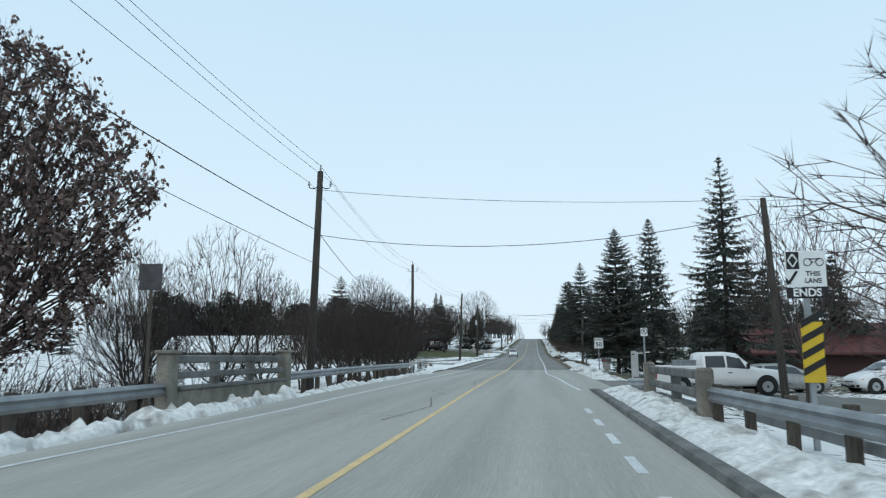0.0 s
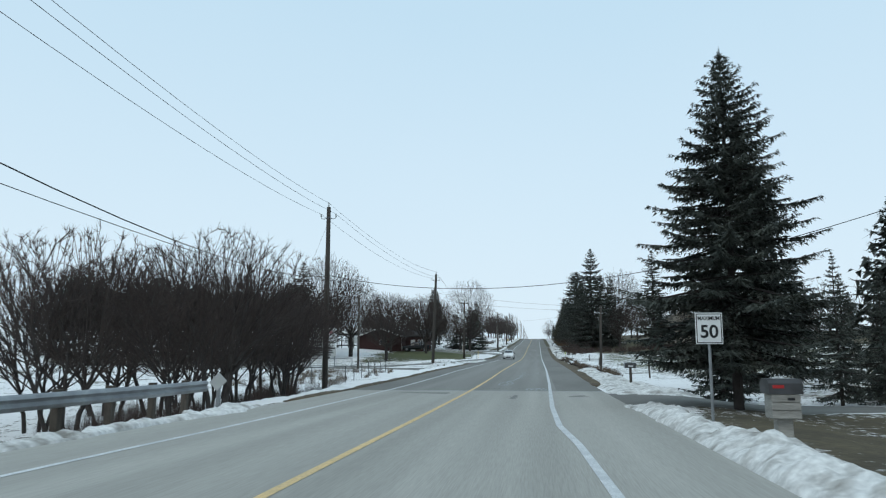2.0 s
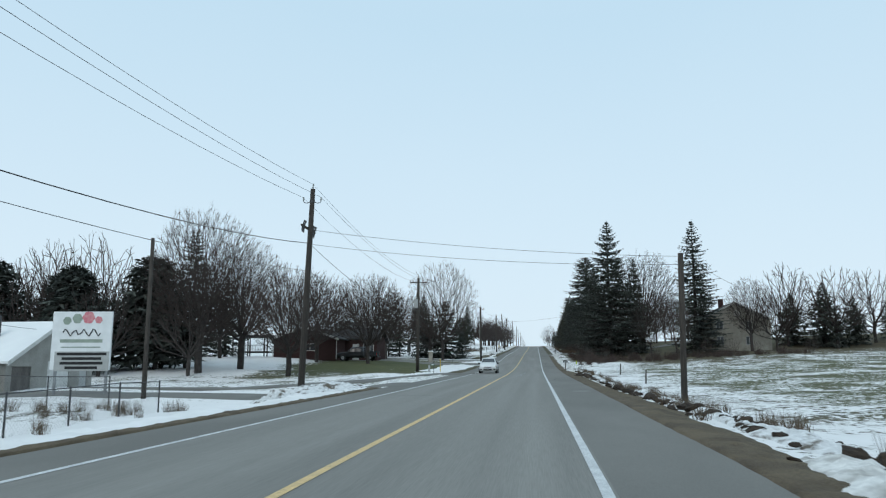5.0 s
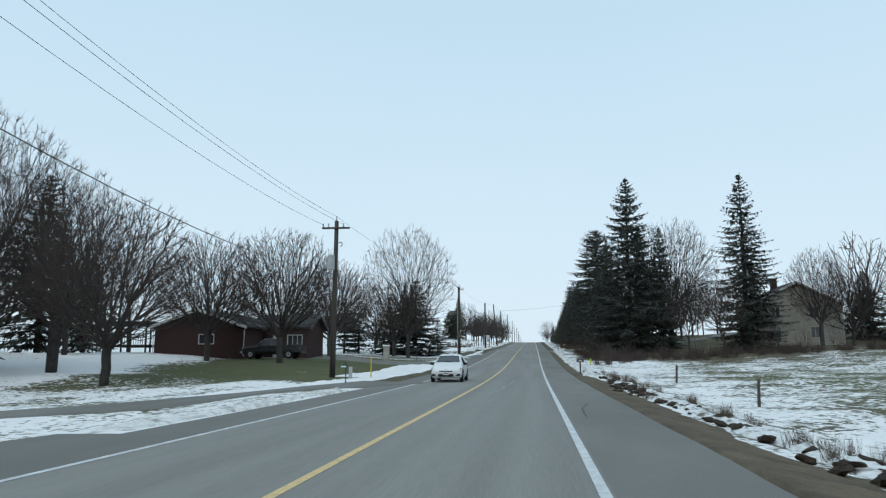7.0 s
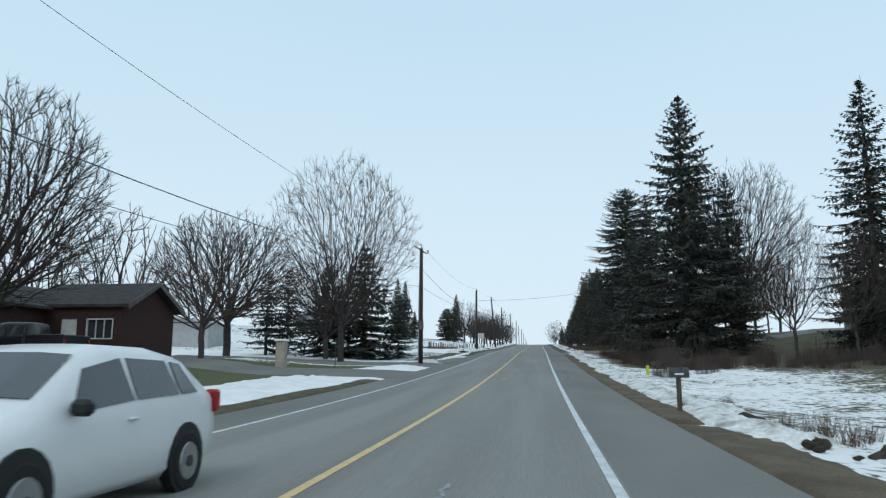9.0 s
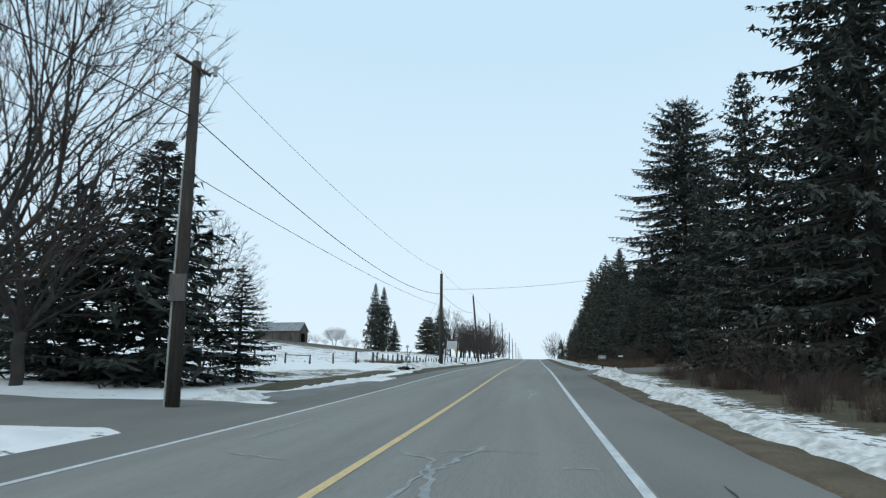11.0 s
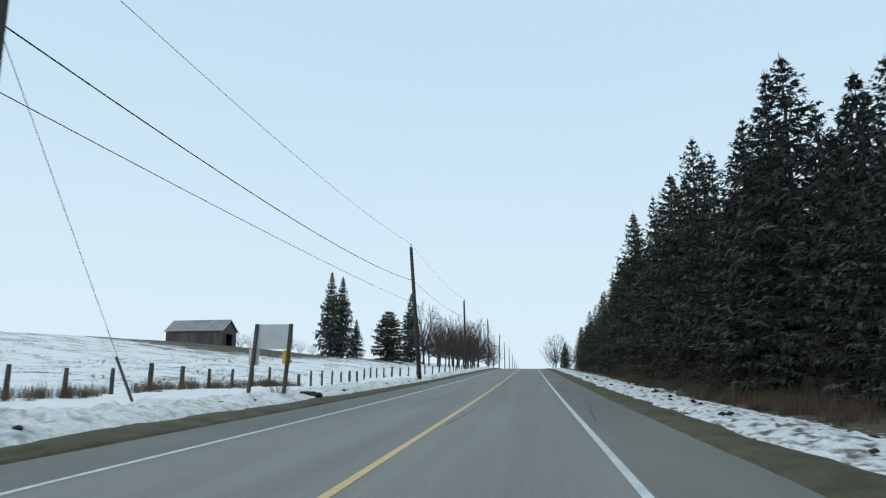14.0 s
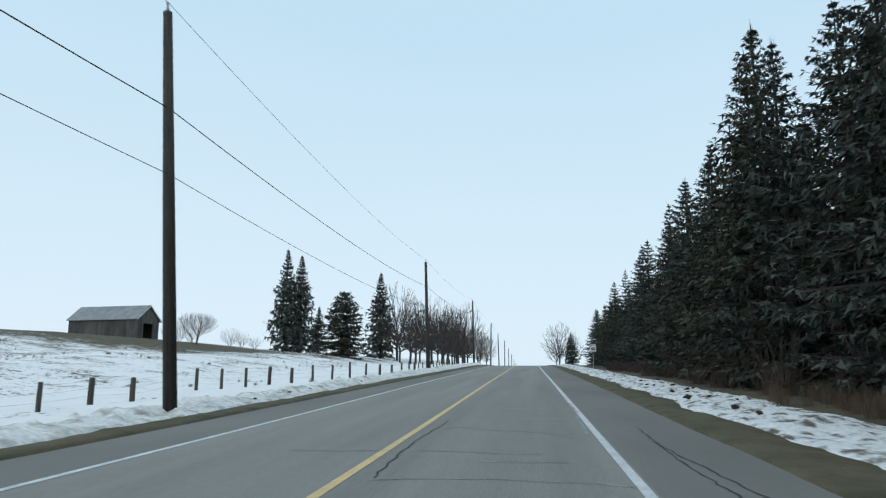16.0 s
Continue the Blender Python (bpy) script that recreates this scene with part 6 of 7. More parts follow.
def pickup(label, paint, m, chest=False):
    t = thing("pickup_truck", label, "pickup truck", m)
    cab = [(0.0, 0.55, 0.85, 0.98, 0.86, 0.78), (0.12, 0.42, 0.95, 1.1, 0.95, 0.86), (0.9, 0.4, 1.02, 1.18, 0.98, 0.88), (1.35, 0.4, 1.08, 1.24, 0.98, 0.84), (1.5, 0.4, 1.1, 1.32, 0.98, 0.80), (2.1, 0.4, 1.14, 1.86, 0.98, 0.70), (2.6, 0.4, 1.15, 1.92, 0.98, 0.70), (3.5, 0.4, 1.15, 1.9, 0.98, 0.70), (3.72, 0.4, 1.15, 1.84, 0.98, 0.72)]
    part("cab", shell(cab), paint, t, smooth=True)
    cross_glass(t, cab, 1.55, 2.06, "windscreen", 1)
    side_glass(t, cab, 1.75, 2.6, 0.1, 0.9, (0.25, 0.02))
    side_glass(t, cab, 2.68, 3.55, 0.1, 0.9, (0.02, 0.04))
    bed = Mesh()
    bed.box((0, 4.75, 0.66), (1.9, 1.98, 0.1)).box((-0.95, 4.75, 0.92), (0.1, 1.98, 0.76), 0.03).box((0.95, 4.75, 0.92), (0.1, 1.98, 0.76), 0.03).box((0, 3.8, 0.97), (1.8, 0.08, 0.64))
    part("bed", bed, paint, t)
    part("tailgate", Mesh().box((0, 5.73, 0.94), (1.66, 0.07, 0.68), 0.02), paint, t)
    part("rear_bumper", Mesh().box((0, 5.84, 0.52), (1.85, 0.16, 0.16), 0.03), M_DARK_STEEL, t)
    part("front_bumper", Mesh().box((0, -0.06, 0.6), (1.86, 0.2, 0.24), 0.05), M_RIM, t)
    part("grille", Mesh().box((0, 0.0, 0.9), (1.1, 0.06, 0.24), 0.02), M_BLACK, t)
    if chest:
        box = part("tool_chest", Mesh().box((0, 4.25, 1.38), (1.76, 0.62, 0.26), 0.02), M_STEEL, t, "ribbed aluminium tool chest across the bed")
        part("lid", Mesh().box((0, 4.25, 1.53), (1.8, 0.66, 0.04), 0.01), M_STEEL, box)
    for sg in (-1, 1):
        part("tail_light", Mesh().box((sg * 0.92, 5.72, 0.9), (0.14, 0.1, 0.36), 0.02), M_TAIL, t)
        part("headlight", Mesh().box((sg * 0.72, 0.06, 0.93), (0.34, 0.12, 0.2), 0.03), M_LAMP_LENS, t)
        part("mirror", Mesh().box((sg * 1.1, 1.75, 1.28), (0.22, 0.12, 0.24), 0.04), M_BLACK, t)
        part("door_handle", Mesh().box((sg * 0.985, 2.5, 1.0), (0.03, 0.18, 0.035), 0.01), M_BLACK, t)
        for y in (0.92, 4.7):
            part("wheel_arch", Mesh().tube([(sg * 0.86, y, 0.44), (sg * 1.006, y, 0.44)], 0.46, 18), M_BLACK, t)
            wheel(t, sg * 0.9, y, 0.39, 0.26)
    return t


def facing(x, y, rz):
    return pose(x, y, gz(x, y), 0, 0, rz)


# its tail points to the road
pickup("white crew-cab pickup truck parked with its tail to the road", M_CAR_WHITE, pose(13.3, 21.2, gz(11, 20.6) + 0.02, 0, 0, 95), True)
box = single("tool_crate", Mesh().box((0, 0, 0.14), (0.6, 1.5, 0.28), 0.02), M_SIGN_WHITE, "white flat crate resting on the pickup bed", "crate", pose(10.8, 21.33, gz(11, 21.4) + 1.17, 0, 0, 95))
pickup("dark pickup truck parked in front of the bungalow", M_CAR_DARK, pose(-25.0, 171.2, gz(-22, 171.4) + 0.03, 0, 0, -91))


# ---------------------------------------------------------------- guardrails and bridge
def guardrail(path, label, posts_mat, drop=(0.0, 0.0)):
    """Steel W-beam along (x, y) corners, on posts."""
    t = thing("guardrail", label, "guardrail", kind="")
    prof = [(-0.155, 0.0), (-0.12, 0.045), (-0.07, 0.075), (-0.03, 0.03), (0, 0.012), (0.03, 0.03), (0.07, 0.075), (0.12, 0.045), (0.155, 0.0)]
    sg = -1 if path[0][0] > 0 else 1
    m = Mesh()
    pts, dist = [], []
    for (x0, y0), (x1, y1) in zip(path, path[1:]):
        k = max(1, int(abs(y1 - y0) / 1.0))
        pts += [(x0 + (x1 - x0) * i / k, y0 + (y1 - y0) * i / k) for i in range(k)]
    pts.append(path[-1])
    n = len(prof)
    for side in (0.0, 0.006):
        o = len(m.v)
        for x, y in pts:
            low = drop[0] + (drop[1] - drop[0]) * (y - path[0][1]) / (path[-1][1] - path[0][1])
            m.v += [(x + sg * (d - side), y, zr(y) + 0.56 - low + h) for h, d in prof]
        for i in range(len(pts) - 1):
            m.f += [(o + i * n + k, o + i * n + k + 1, o + (i + 1) * n + k + 1, o + (i + 1) * n + k) for k in range(n - 1)]
    part("beam", m, M_STEEL, t, "galvanised corrugated beam")
    y = path[0][1] + 0.4
    while y < path[-1][1]:
        i = max(k for k in range(len(path) - 1) if path[k][1] <= y)
        f = (y - path[i][1]) / (path[i + 1][1] - path[i][1])
        x = path[i][0] + (path[i + 1][0] - path[i][0]) * f
        b = gz(x - sg * 0.14, y) - 0.3
        top = zr(y) + 0.76 - drop[0] - (drop[1] - drop[0]) * (y - path[0][1]) / (path[-1][1] - path[0][1])
        part("post", Mesh().box((x - sg * 0.13, y, (top + b) / 2), (0.16, 0.16, top - b), 0.01), posts_mat, t)
        y += 1.9
    return t


guardrail([(-6.6, -25.73), (-6.35, 2.57)], "steel guardrail on wooden posts before the bridge", M_POST)
guardrail([(-6.35, 11.25), (-6.45, 25.73), (-6.6, 36), (-6.75, 39.4)], "steel guardrail on wooden posts after the bridge", M_POST)
guardrail([(6.7, -25.73), (6.2, -7.72), (5.8, 1.3)], "double steel guardrail before the bridge", M_POST)
guardrail([(5.78, 9.15), (5.84, 14.5)], "short steel guardrail end after the bridge", M_POST, (0.12, 0.32))
t = thing("lower_rail", "weathered plank rail below the short guardrail", "guardrail")
part("beam", Mesh().box((5.88, 11.9, zr(12.2) + 0.08), (0.06, 4.4, 0.18), 0.01, Matrix.Rotation(-0.03, 3, "X")), M_PALE_PLANK, t)
t = thing("lower_rail", "second plain steel rail below the guardrail beam", "guardrail")
part("beam", Mesh().box((6.35, -12.2, zr(-6.43) + 0.26), (0.05, 26.4, 0.16), 0.01), M_STEEL, t)
t = thing("rail_marker", "round-topped grey delineator at the guardrail end", "road marker", pose(-6.6, 39.9, gz(-6.6, 39.9)))
part("post", Mesh().box((0, 0, 0.5), (0.12, 0.08, 1.0), 0.02), M_STEEL, t)
part("plate", Mesh().box((0, -0.06, 0.9), (0.36, 0.02, 0.42), 0.01, Matrix.Rotation(0.785, 3, "Y")), M_BOX_GREY, t)


def parapet(x, y0, y1, label, low=0.0, cap=True, post=(0.46, 0.6)):
    sg = 1 if x > 0 else -1
    t = thing("bridge_parapet", label, "bridge parapet")
    for y in (y0, y1):
        z = zr(y) - low
        part("end_post", Mesh().box((x, y, z + 0.45), (*post, 1.9), 0.05), M_CONCRETE, t, "worn concrete end post")
        if cap:
            part("cap", Mesh().box((x, y, z + 1.43), (post[0] + 0.08, post[1] + 0.08, 0.09), 0.02), M_CONCRETE, t)
    L = y1 - y0 - 0.62
    yc, z = (y0 + y1) / 2, zr((y0 + y1) / 2) - low
    part("base_wall", Mesh().box((x + sg * 0.05, yc, z + 0.1), (0.4, L, 0.75), 0.03), M_CONCRETE, t, "weathered concrete base wall")
    part("sill", Mesh().box((x + sg * 0.05, yc, z + 0.51), (0.5, L, 0.09), 0.02), M_CONCRETE_DARK, t)
    for h, s in ((0.83, 0.18), (1.22, 0.2)):
        part("rail", Mesh().box((x, yc, z + h), (0.16, L, s), 0.03), M_CONCRETE_DARK, t)
    n = int(L / 2.4)
    for i in range(1, n):
        part("baluster", Mesh().box((x + sg * 0.1, yc - L / 2 + L * i / n, z + 0.88), (0.22, 0.26, 0.86), 0.03), M_CONCRETE_DARK, t)
    return t


parapet(-6.39, 2.6, 11.0, "weathered concrete bridge parapet with two rails", post=(0.38, 0.44))
parapet(5.75, 1.55, 8.9, "weathered concrete bridge parapet with two rails", 0.32, False, (0.32, 0.34))


# ---------------------------------------------------------------- signs
def post_sign(name, label, x, y, w, h, zc, face, post_h, yaw=0.0, category="road sign", back=False, post_mat=None, round_post=False):
    """A plate on a post: the face looks to -y, centred zc above the road."""
    b = gz(x, y)
    t = thing(name, label, category, pose(x, y, b, 0, 0, yaw))
    k = zr(y) - b
    top = zc + h / 2 + k
    pm = Mesh().tube([(0, 0.04, -0.4), (0, 0.04, top - 0.02)], 0.035, 8) if round_post else Mesh().box((0, 0.05, (top - 0.5) / 2), (0.09, 0.07, top + 0.4), 0.01)
    part("post", pm, post_mat or M_STEEL, t)
    pl = part("plate", Mesh().box((0, 0, zc + k), (w, 0.014, h), 0.006), face, t)
    return t, pl, zc + k


def frame_lines(parent, z, w, h, s, mat_, inset=0.03):
    m = Mesh()
    for sz in (-1, 1):
        m.box((0, -0.009, z + sz * (h / 2 - inset)), (w - 2 * inset, 0.006, s))
    for sx in (-1, 1):
        m.box((sx * (w / 2 - inset), -0.009, z), (s, 0.006, h - 2 * inset))
    part("border", m, mat_, parent)


def flat_text(body, size, x, z, parent, mat_=M_BLACK, sx=1.0):
    text_mesh(body, size, mat_, "lettering", parent, pose(x, -0.010, z, 90, 0, 0) @ Matrix.Diagonal((sx, 1, 1, 1)), bold=size * 0.022)


for sx, sy, num, dz in ((6.58, 36.0, "50", 2.03), (8.1, 353, "80", 2.15)):
    t, pl, z = post_sign("speed_limit_sign", "white speed limit sign on a grey steel post" if num == "50" else "white speed limit sign on a post below the plantation", sx, sy, 0.59, 0.7, dz, M_SIGN_WHITE, 2.4, round_post=True)
    frame_lines(pl, z, 0.59, 0.7, 0.018, M_BLACK)
    flat_text("MAXIMUM", 0.12, 0, z + 0.22, pl, sx=0.85)
    flat_text(num, 0.4, 0, z - 0.085, pl)

t, pl, z = post_sign("no_parking_sign", "small white no-parking sign on a slim post", 6.55, 15.2, 0.26, 0.31, 2.14, M_SIGN_WHITE, 2.4, round_post=True)
ring = Mesh()
for i in range(20):
    a = 6.283 * i / 20
    ring.box((math.cos(a) * 0.105, -0.010, z + 0.02 + math.sin(a) * 0.105), (0.036, 0.005, 0.024), 0, Matrix.Rotation(-a + math.pi / 2, 3, "Y"))
part("ring", ring, M_BLACK, pl)
part("slash", Mesh().box((0, -0.012, z + 0.02), (0.2, 0.005, 0.026), 0, Matrix.Rotation(0.785, 3, "Y")), M_BLACK, pl)
flat_text("P", 0.16, 0, z + 0.02, pl)

# bicycle lane ends, with the striped marker below
t, pl, z = post_sign("bicycle_lane_sign", "white bicycle lane ends sign with a striped yellow hazard marker", 6.5, -2.35, 0.60, 0.56, 2.68, M_SIGN_WHITE, 3.2)
part("diamond_panel", Mesh().box((-0.19, -0.010, z + 0.13), (0.19, 0.006, 0.27)), M_BLACK, pl)
dm = Mesh()
for a in range(4):
    dm.box(((-0.19) + (0.035 if a % 2 else -0.035), -0.015, z + 0.13 + (0.05 if a < 2 else -0.05)), (0.02, 0.005, 0.125), 0, Matrix.Rotation((0.6 if a in (1, 2) else -0.6) * -1, 3, "Y"))
part("diamond", dm, M_SIGN_WHITE, pl)
bike = Mesh()
for cx in (0.03, 0.21):
    for i in range(12):
        a = 6.283 * i / 12
        bike.box((cx + math.cos(a) * 0.055, -0.010, z + 0.1 + math.sin(a) * 0.055), (0.012, 0.005, 0.034), 0, Matrix.Rotation(-a, 3, "Y"))
bike.box((0.12, -0.010, z + 0.15), (0.15, 0.005, 0.014)).box((0.08, -0.010, z + 0.125), (0.1, 0.005, 0.014), 0, Matrix.Rotation(0.8, 3, "Y")).box((0.17, -0.010, z + 0.13), (0.1, 0.005, 0.014), 0, Matrix.Rotation(-0.8, 3, "Y"))
part("bicycle_symbol", bike, M_BLACK, pl)
flat_text("THIS", 0.105, 0.1, z - 0.08, pl)
flat_text("LANE", 0.105, 0.1, z - 0.19, pl)
part("arrow", Mesh().box((-0.19, -0.010, z - 0.12), (0.04, 0.006, 0.2), 0, Matrix.Rotation(0.6, 3, "Y")).prism([(-0.31, z - 0.13), (-0.22, z - 0.23), (-0.3, z - 0.25)], 1, -0.013, -0.007), M_BLACK, pl)
tab = part("tab", Mesh().box((0, 0, z - 0.375), (0.60, 0.014, 0.17), 0.006), M_BLACK, t, "black tab plate")
flat_text("ENDS", 0.17, 0, z - 0.375, tab, M_SIGN_WHITE)
hz_ = part("hazard_marker", Mesh().box((0.02, -0.02, z - 1.28), (0.32, 0.014, 0.92), 0.006), M_SIGN_YELLOW, t, "yellow and black striped hazard plate")
st = Mesh()
for i in range(4):
    c = z - 1.62 + 0.24 * i
    st.prism([(-0.14, c - 0.02), (0.18, c + 0.16), (0.18, c + 0.27), (-0.14, c + 0.09)], 1, -0.034, -0.028)
part("stripes", st, M_BLACK, hz_)

# pedestal box and leaning pole in the yard
t = thing("utility_pedestal", "tall grey metal utility pedestal beside the guardrail end", "utility box", on(6.0, 14.3))
part("cabinet", Mesh().box((0, 0, 0.9), (0.17, 0.2, 1.1), 0.02), M_BOX_GREY, t)
part("side_box", Mesh().box((0.125, 0.02, 0.88), (0.075, 0.18, 1.06), 0.015), M_SIDING, t)
part("stand", Mesh().box((0, 0, 0.12), (0.2, 0.2, 0.5)), M_DARK_STEEL, t)
part("nameplate", Mesh().box((-0.03, -0.114, 1.32), (0.06, 0.01, 0.05)), M_BLACK, t)
b = gz(10.7, 12.37)
t = thing("service_pole", "leaning weathered wooden service pole in the yard", "utility pole", pose(11.1, 13.37, b, 0, -2.6, 0))
part("pole", Mesh().tube([(0, 0, -0.4), (0, 0, 4), (0, 0, zr(12.86) + 6.95 - b)], [0.15, 0.13, 0.1], 10), M_POLE, t, smooth=True)
b = gz(10.05, 107.8)
t = thing("service_pole", "plain dark wooden pole beside the field", "utility pole", pose(10.05, 107.8, b, 0, 1.4, 0))
part("pole", Mesh().tube([(0, 0, -0.4), (0, 0, 4), (0, 0, zr(107.8) + 6.8 - b)], [0.17, 0.155, 0.14], 10), M_POLE, t, smooth=True)

b = gz(-19.2, 108.5)
t = thing("service_pole", "slim dark wooden pole beside the garden centre board", "utility pole", pose(-19.2, 108.5, b))
part("pole", Mesh().tube([(0, 0, -0.4), (0, 0, 4), (0, 0, 9.4 - b)], [0.15, 0.13, 0.1], 10), M_POLE, t, smooth=True)

# dark sign seen from behind near the bridge
post_sign("road_sign", "dark weathered sign seen from behind on a wooden post", -8.0, 4.55, 0.66, 0.72, 3.45, M_DARK_STEEL, 3.8, post_mat=M_POST)

# garden centre board
b = gz(-24.2, 110.12)
t = thing("billboard", "tall white garden centre board with floral print and message lines", "billboard", pose(-24.2, 110.1, b, 0, 0, 9))
k = zr(111.92) - b
zt, zb_ = 4.32 + k, 0.85 + k
pl = part("board", Mesh().box((0, 0, (zt + zb_) / 2), (3.5, 0.16, zt - zb_), 0.02), M_SIGN_WHITE, t)
for sx in (-1.5, 1.5):
    part("post", Mesh().box((sx, 0.15, zb_ / 2 + 0.4), (0.14, 0.12, zb_ + 1.6)), M_STEEL, t)
for i, (fx, fz, r, mm) in enumerate([(-0.3, -0.42, 0.34, M_SAGE), (0.35, -0.36, 0.42, M_PINK), (-0.9, -0.55, 0.28, M_SAGE), (0.95, -0.5, 0.25, M_PINK)]):
    fl = Mesh()
    for q in range(6):
        a = 6.283 * q / 6 + i
        fl.tube([(fx + math.cos(a) * r * 0.45, -0.086, zt + fz + math.sin(a) * r * 0.45), (fx + math.cos(a) * r * 0.45, -0.09 - 0.002 * q, zt + fz + math.sin(a) * r * 0.45)], r * 0.45, 10)
    part("flower_print", fl, mm, pl)
sw = Mesh()
pts = [(-1.1 + 0.11 * i, -0.09, zt - 1.25 + 0.22 * math.sin(i * 1.25) * (1 if i % 3 else 0.4)) for i in range(21)]
sw.tube(pts, 0.035, 5)
part("script_stroke", sw, M_BLACK, pl)
part("wordmark_bar", Mesh().box((0, -0.085, zt - 1.75), (2.5, 0.012, 0.2)), M_SAGE, pl)
part("tagline_bar", Mesh().box((0, -0.085, zt - 2.12), (2.3, 0.012, 0.07)), M_SAGE, pl)
panel = part("message_panel", Mesh().box((0.1, -0.095, zt - 2.95), (3.2, 0.03, 1.15), 0.01), M_BOX_GREY, pl)
for i, w in enumerate((2.9, 2.3, 2.5, 1.9)):
    part("message_bar", Mesh().box((0.1, -0.115, zt - 2.52 - 0.27 * i), (w, 0.012, 0.16)), M_BLACK, panel)

# big board seen from behind, with two small plates
b = gz(-7.6, 267)
t = thing("billboard", "white board seen from behind on two leaning timber posts", "billboard", pose(-7.55, 267.1, b, 0, 0, -4))
k = zr(267.6) - b
part("board", Mesh().box((-0.03, 0.0, 2.40 + k), (1.5, 0.04, 0.95), 0.01), M_SIGN_BACK, t)
for sx, lx in ((-0.72, -0.28), (0.66, -0.22)):
    part("post", Mesh().tube([(sx + lx, -0.06, -0.4), (sx + lx * 0.4, -0.07, 1.3 + k), (sx, -0.08, 2.88 + k)], [0.085, 0.08, 0.075], 4), M_POST, t, "weathered timber post")
part("small_plate", Mesh().box((-0.84, 0.04, 1.62 + k), (0.42, 0.02, 0.62), 0.01), M_SIGN_BACK, t)
part("yellow_plate", Mesh().box((0.5, 0.03, 1.62 + k), (0.34, 0.02, 0.52), 0.01), M_SIGN_YELLOW, t)
part("cross_plank", Mesh().box((-0.25, -0.02, 0.12), (1.3, 0.05, 0.14), 0.01), M_POST, t)

t, pl, z = post_sign("diamond_sign", "small grey diamond marker seen from behind on a thin post", -6.9, 231.4, 0.02, 0.02, 1.75, M_STEEL, 2.0, round_post=True)
part("diamond_plate", Mesh().box((0, 0, z), (0.2, 0.014, 0.2), 0.004, Matrix.Rotation(0.785, 3, "Y")), M_SIGN_BACK, t)

# small plates by the lawn and drives
for x, y, h, lab in ((-7.2, 140.65, 1.0, "small green roadside number plate on a thin post"), (7.9, 227.3, 1.15, "small green roadside number plate by the mailbox"), (-10.3, 184.3, 1.75, "small roadside number plate on a bent rod")):
    b = gz(x, y)
    t = thing("number_sign", lab, "address sign", pose(x, y, b))
    part("post", Mesh().box((0, 0.02, h / 2), (0.05, 0.04, h + 0.3)), M_DARK_STEEL, t)
    pl = part("plate", Mesh().box((-0.12, 0, h - 0.1), (0.4, 0.012, 0.17), 0.004), M_GREEN_SIGN, t)
    part("number_bar", Mesh().box((-0.12, -0.01, h - 0.1), (0.28, 0.006, 0.08)), M_SIGN_WHITE, pl)
t = thing("marker_stake", "thin yellow utility marker stake on the lawn", "marker", on(-7.6, 148.66))
part("stake", Mesh().box((0, 0, 0.6), (0.07, 0.03, 1.5), 0.01), M_SIGN_YELLOW, t)
t = thing("utility_stub", "short grey utility pedestal on the lawn", "utility box", on(-8.6, 147.3))
part("cabinet", Mesh().box((0, 0, 0.35), (0.2, 0.2, 0.75), 0.03), M_BOX_GREY, t)
t = thing("lime_marker", "bright lime plastic marker in the brush", "marker", on(8.6, 181.4))
part("sleeve", Mesh().box((0, 0, 0.35), (0.16, 0.12, 0.55), 0.02), M_LIME, t)
t = thing("gate_pillar", "pale stone gate pillar under the maples", "pillar", on(-13.6, 183.6))
part("shaft", Mesh().box((0, 0, 0.8), (0.6, 0.6, 1.7), 0.04), M_STUCCO, t)
part("cap", Mesh().box((0, 0, 1.7), (0.76, 0.76, 0.14), 0.03), M_SNOW_ROOF, t)


# ---------------------------------------------------------------- mailboxes
def mailbox(x, y, label, post_mat, box_mat, h=1.05, pillar=False, scale=1.0):
    t = thing("mailbox", label, "mailbox", pose(x, y, gz(x, y)))
    k = max(zr(y) - gz(x, y), 0)
    h += k
    if pillar:
        part("pillar", Mesh().box((0, 0, h * 0.36), (0.3, 0.3, h * 0.8), 0.03), M_CONCRETE, t, "pale concrete pillar")
    else:
        part("post", Mesh().box((0, 0, h / 2 - 0.06), (0.11, 0.11, h + 0.1), 0.01), post_mat, t)
    w, l, r = 0.20 * scale, 0.5 * scale, 0.11 * scale
    prof = [(-w / 2 - 0.02, 0), (w / 2 + 0.02, 0), (w / 2 + 0.02, 0.14 * scale)]
    prof += [((w / 2 + 0.02) * math.cos(a), 0.14 * scale + r * math.sin(a)) for a in (0.5, 1.1, 1.57, 2.04, 2.64)] + [(-w / 2 - 0.02, 0.14 * scale)]
    bx = part("box", Mesh().prism([(p, h - 0.02 + q) for p, q in prof], 0, -l / 2, l / 2), box_mat, t)
    part("door", Mesh().prism([(p * 1.02, h - 0.02 + q * 1.02) for p, q in prof], 0, -l / 2 - 0.02, -l / 2 - 0.002), M_STEEL, bx)
    part("flag", Mesh().box((0.05, -w / 2 - 0.035, h + 0.2), (0.03, 0.012, 0.16)), M_DARK_STEEL, bx)
    part("number_bar", Mesh().box((0.0, -w / 2 - 0.03, h + 0.07), (0.22, 0.01, 0.05)), M_SIGN_WHITE, bx)
    return t


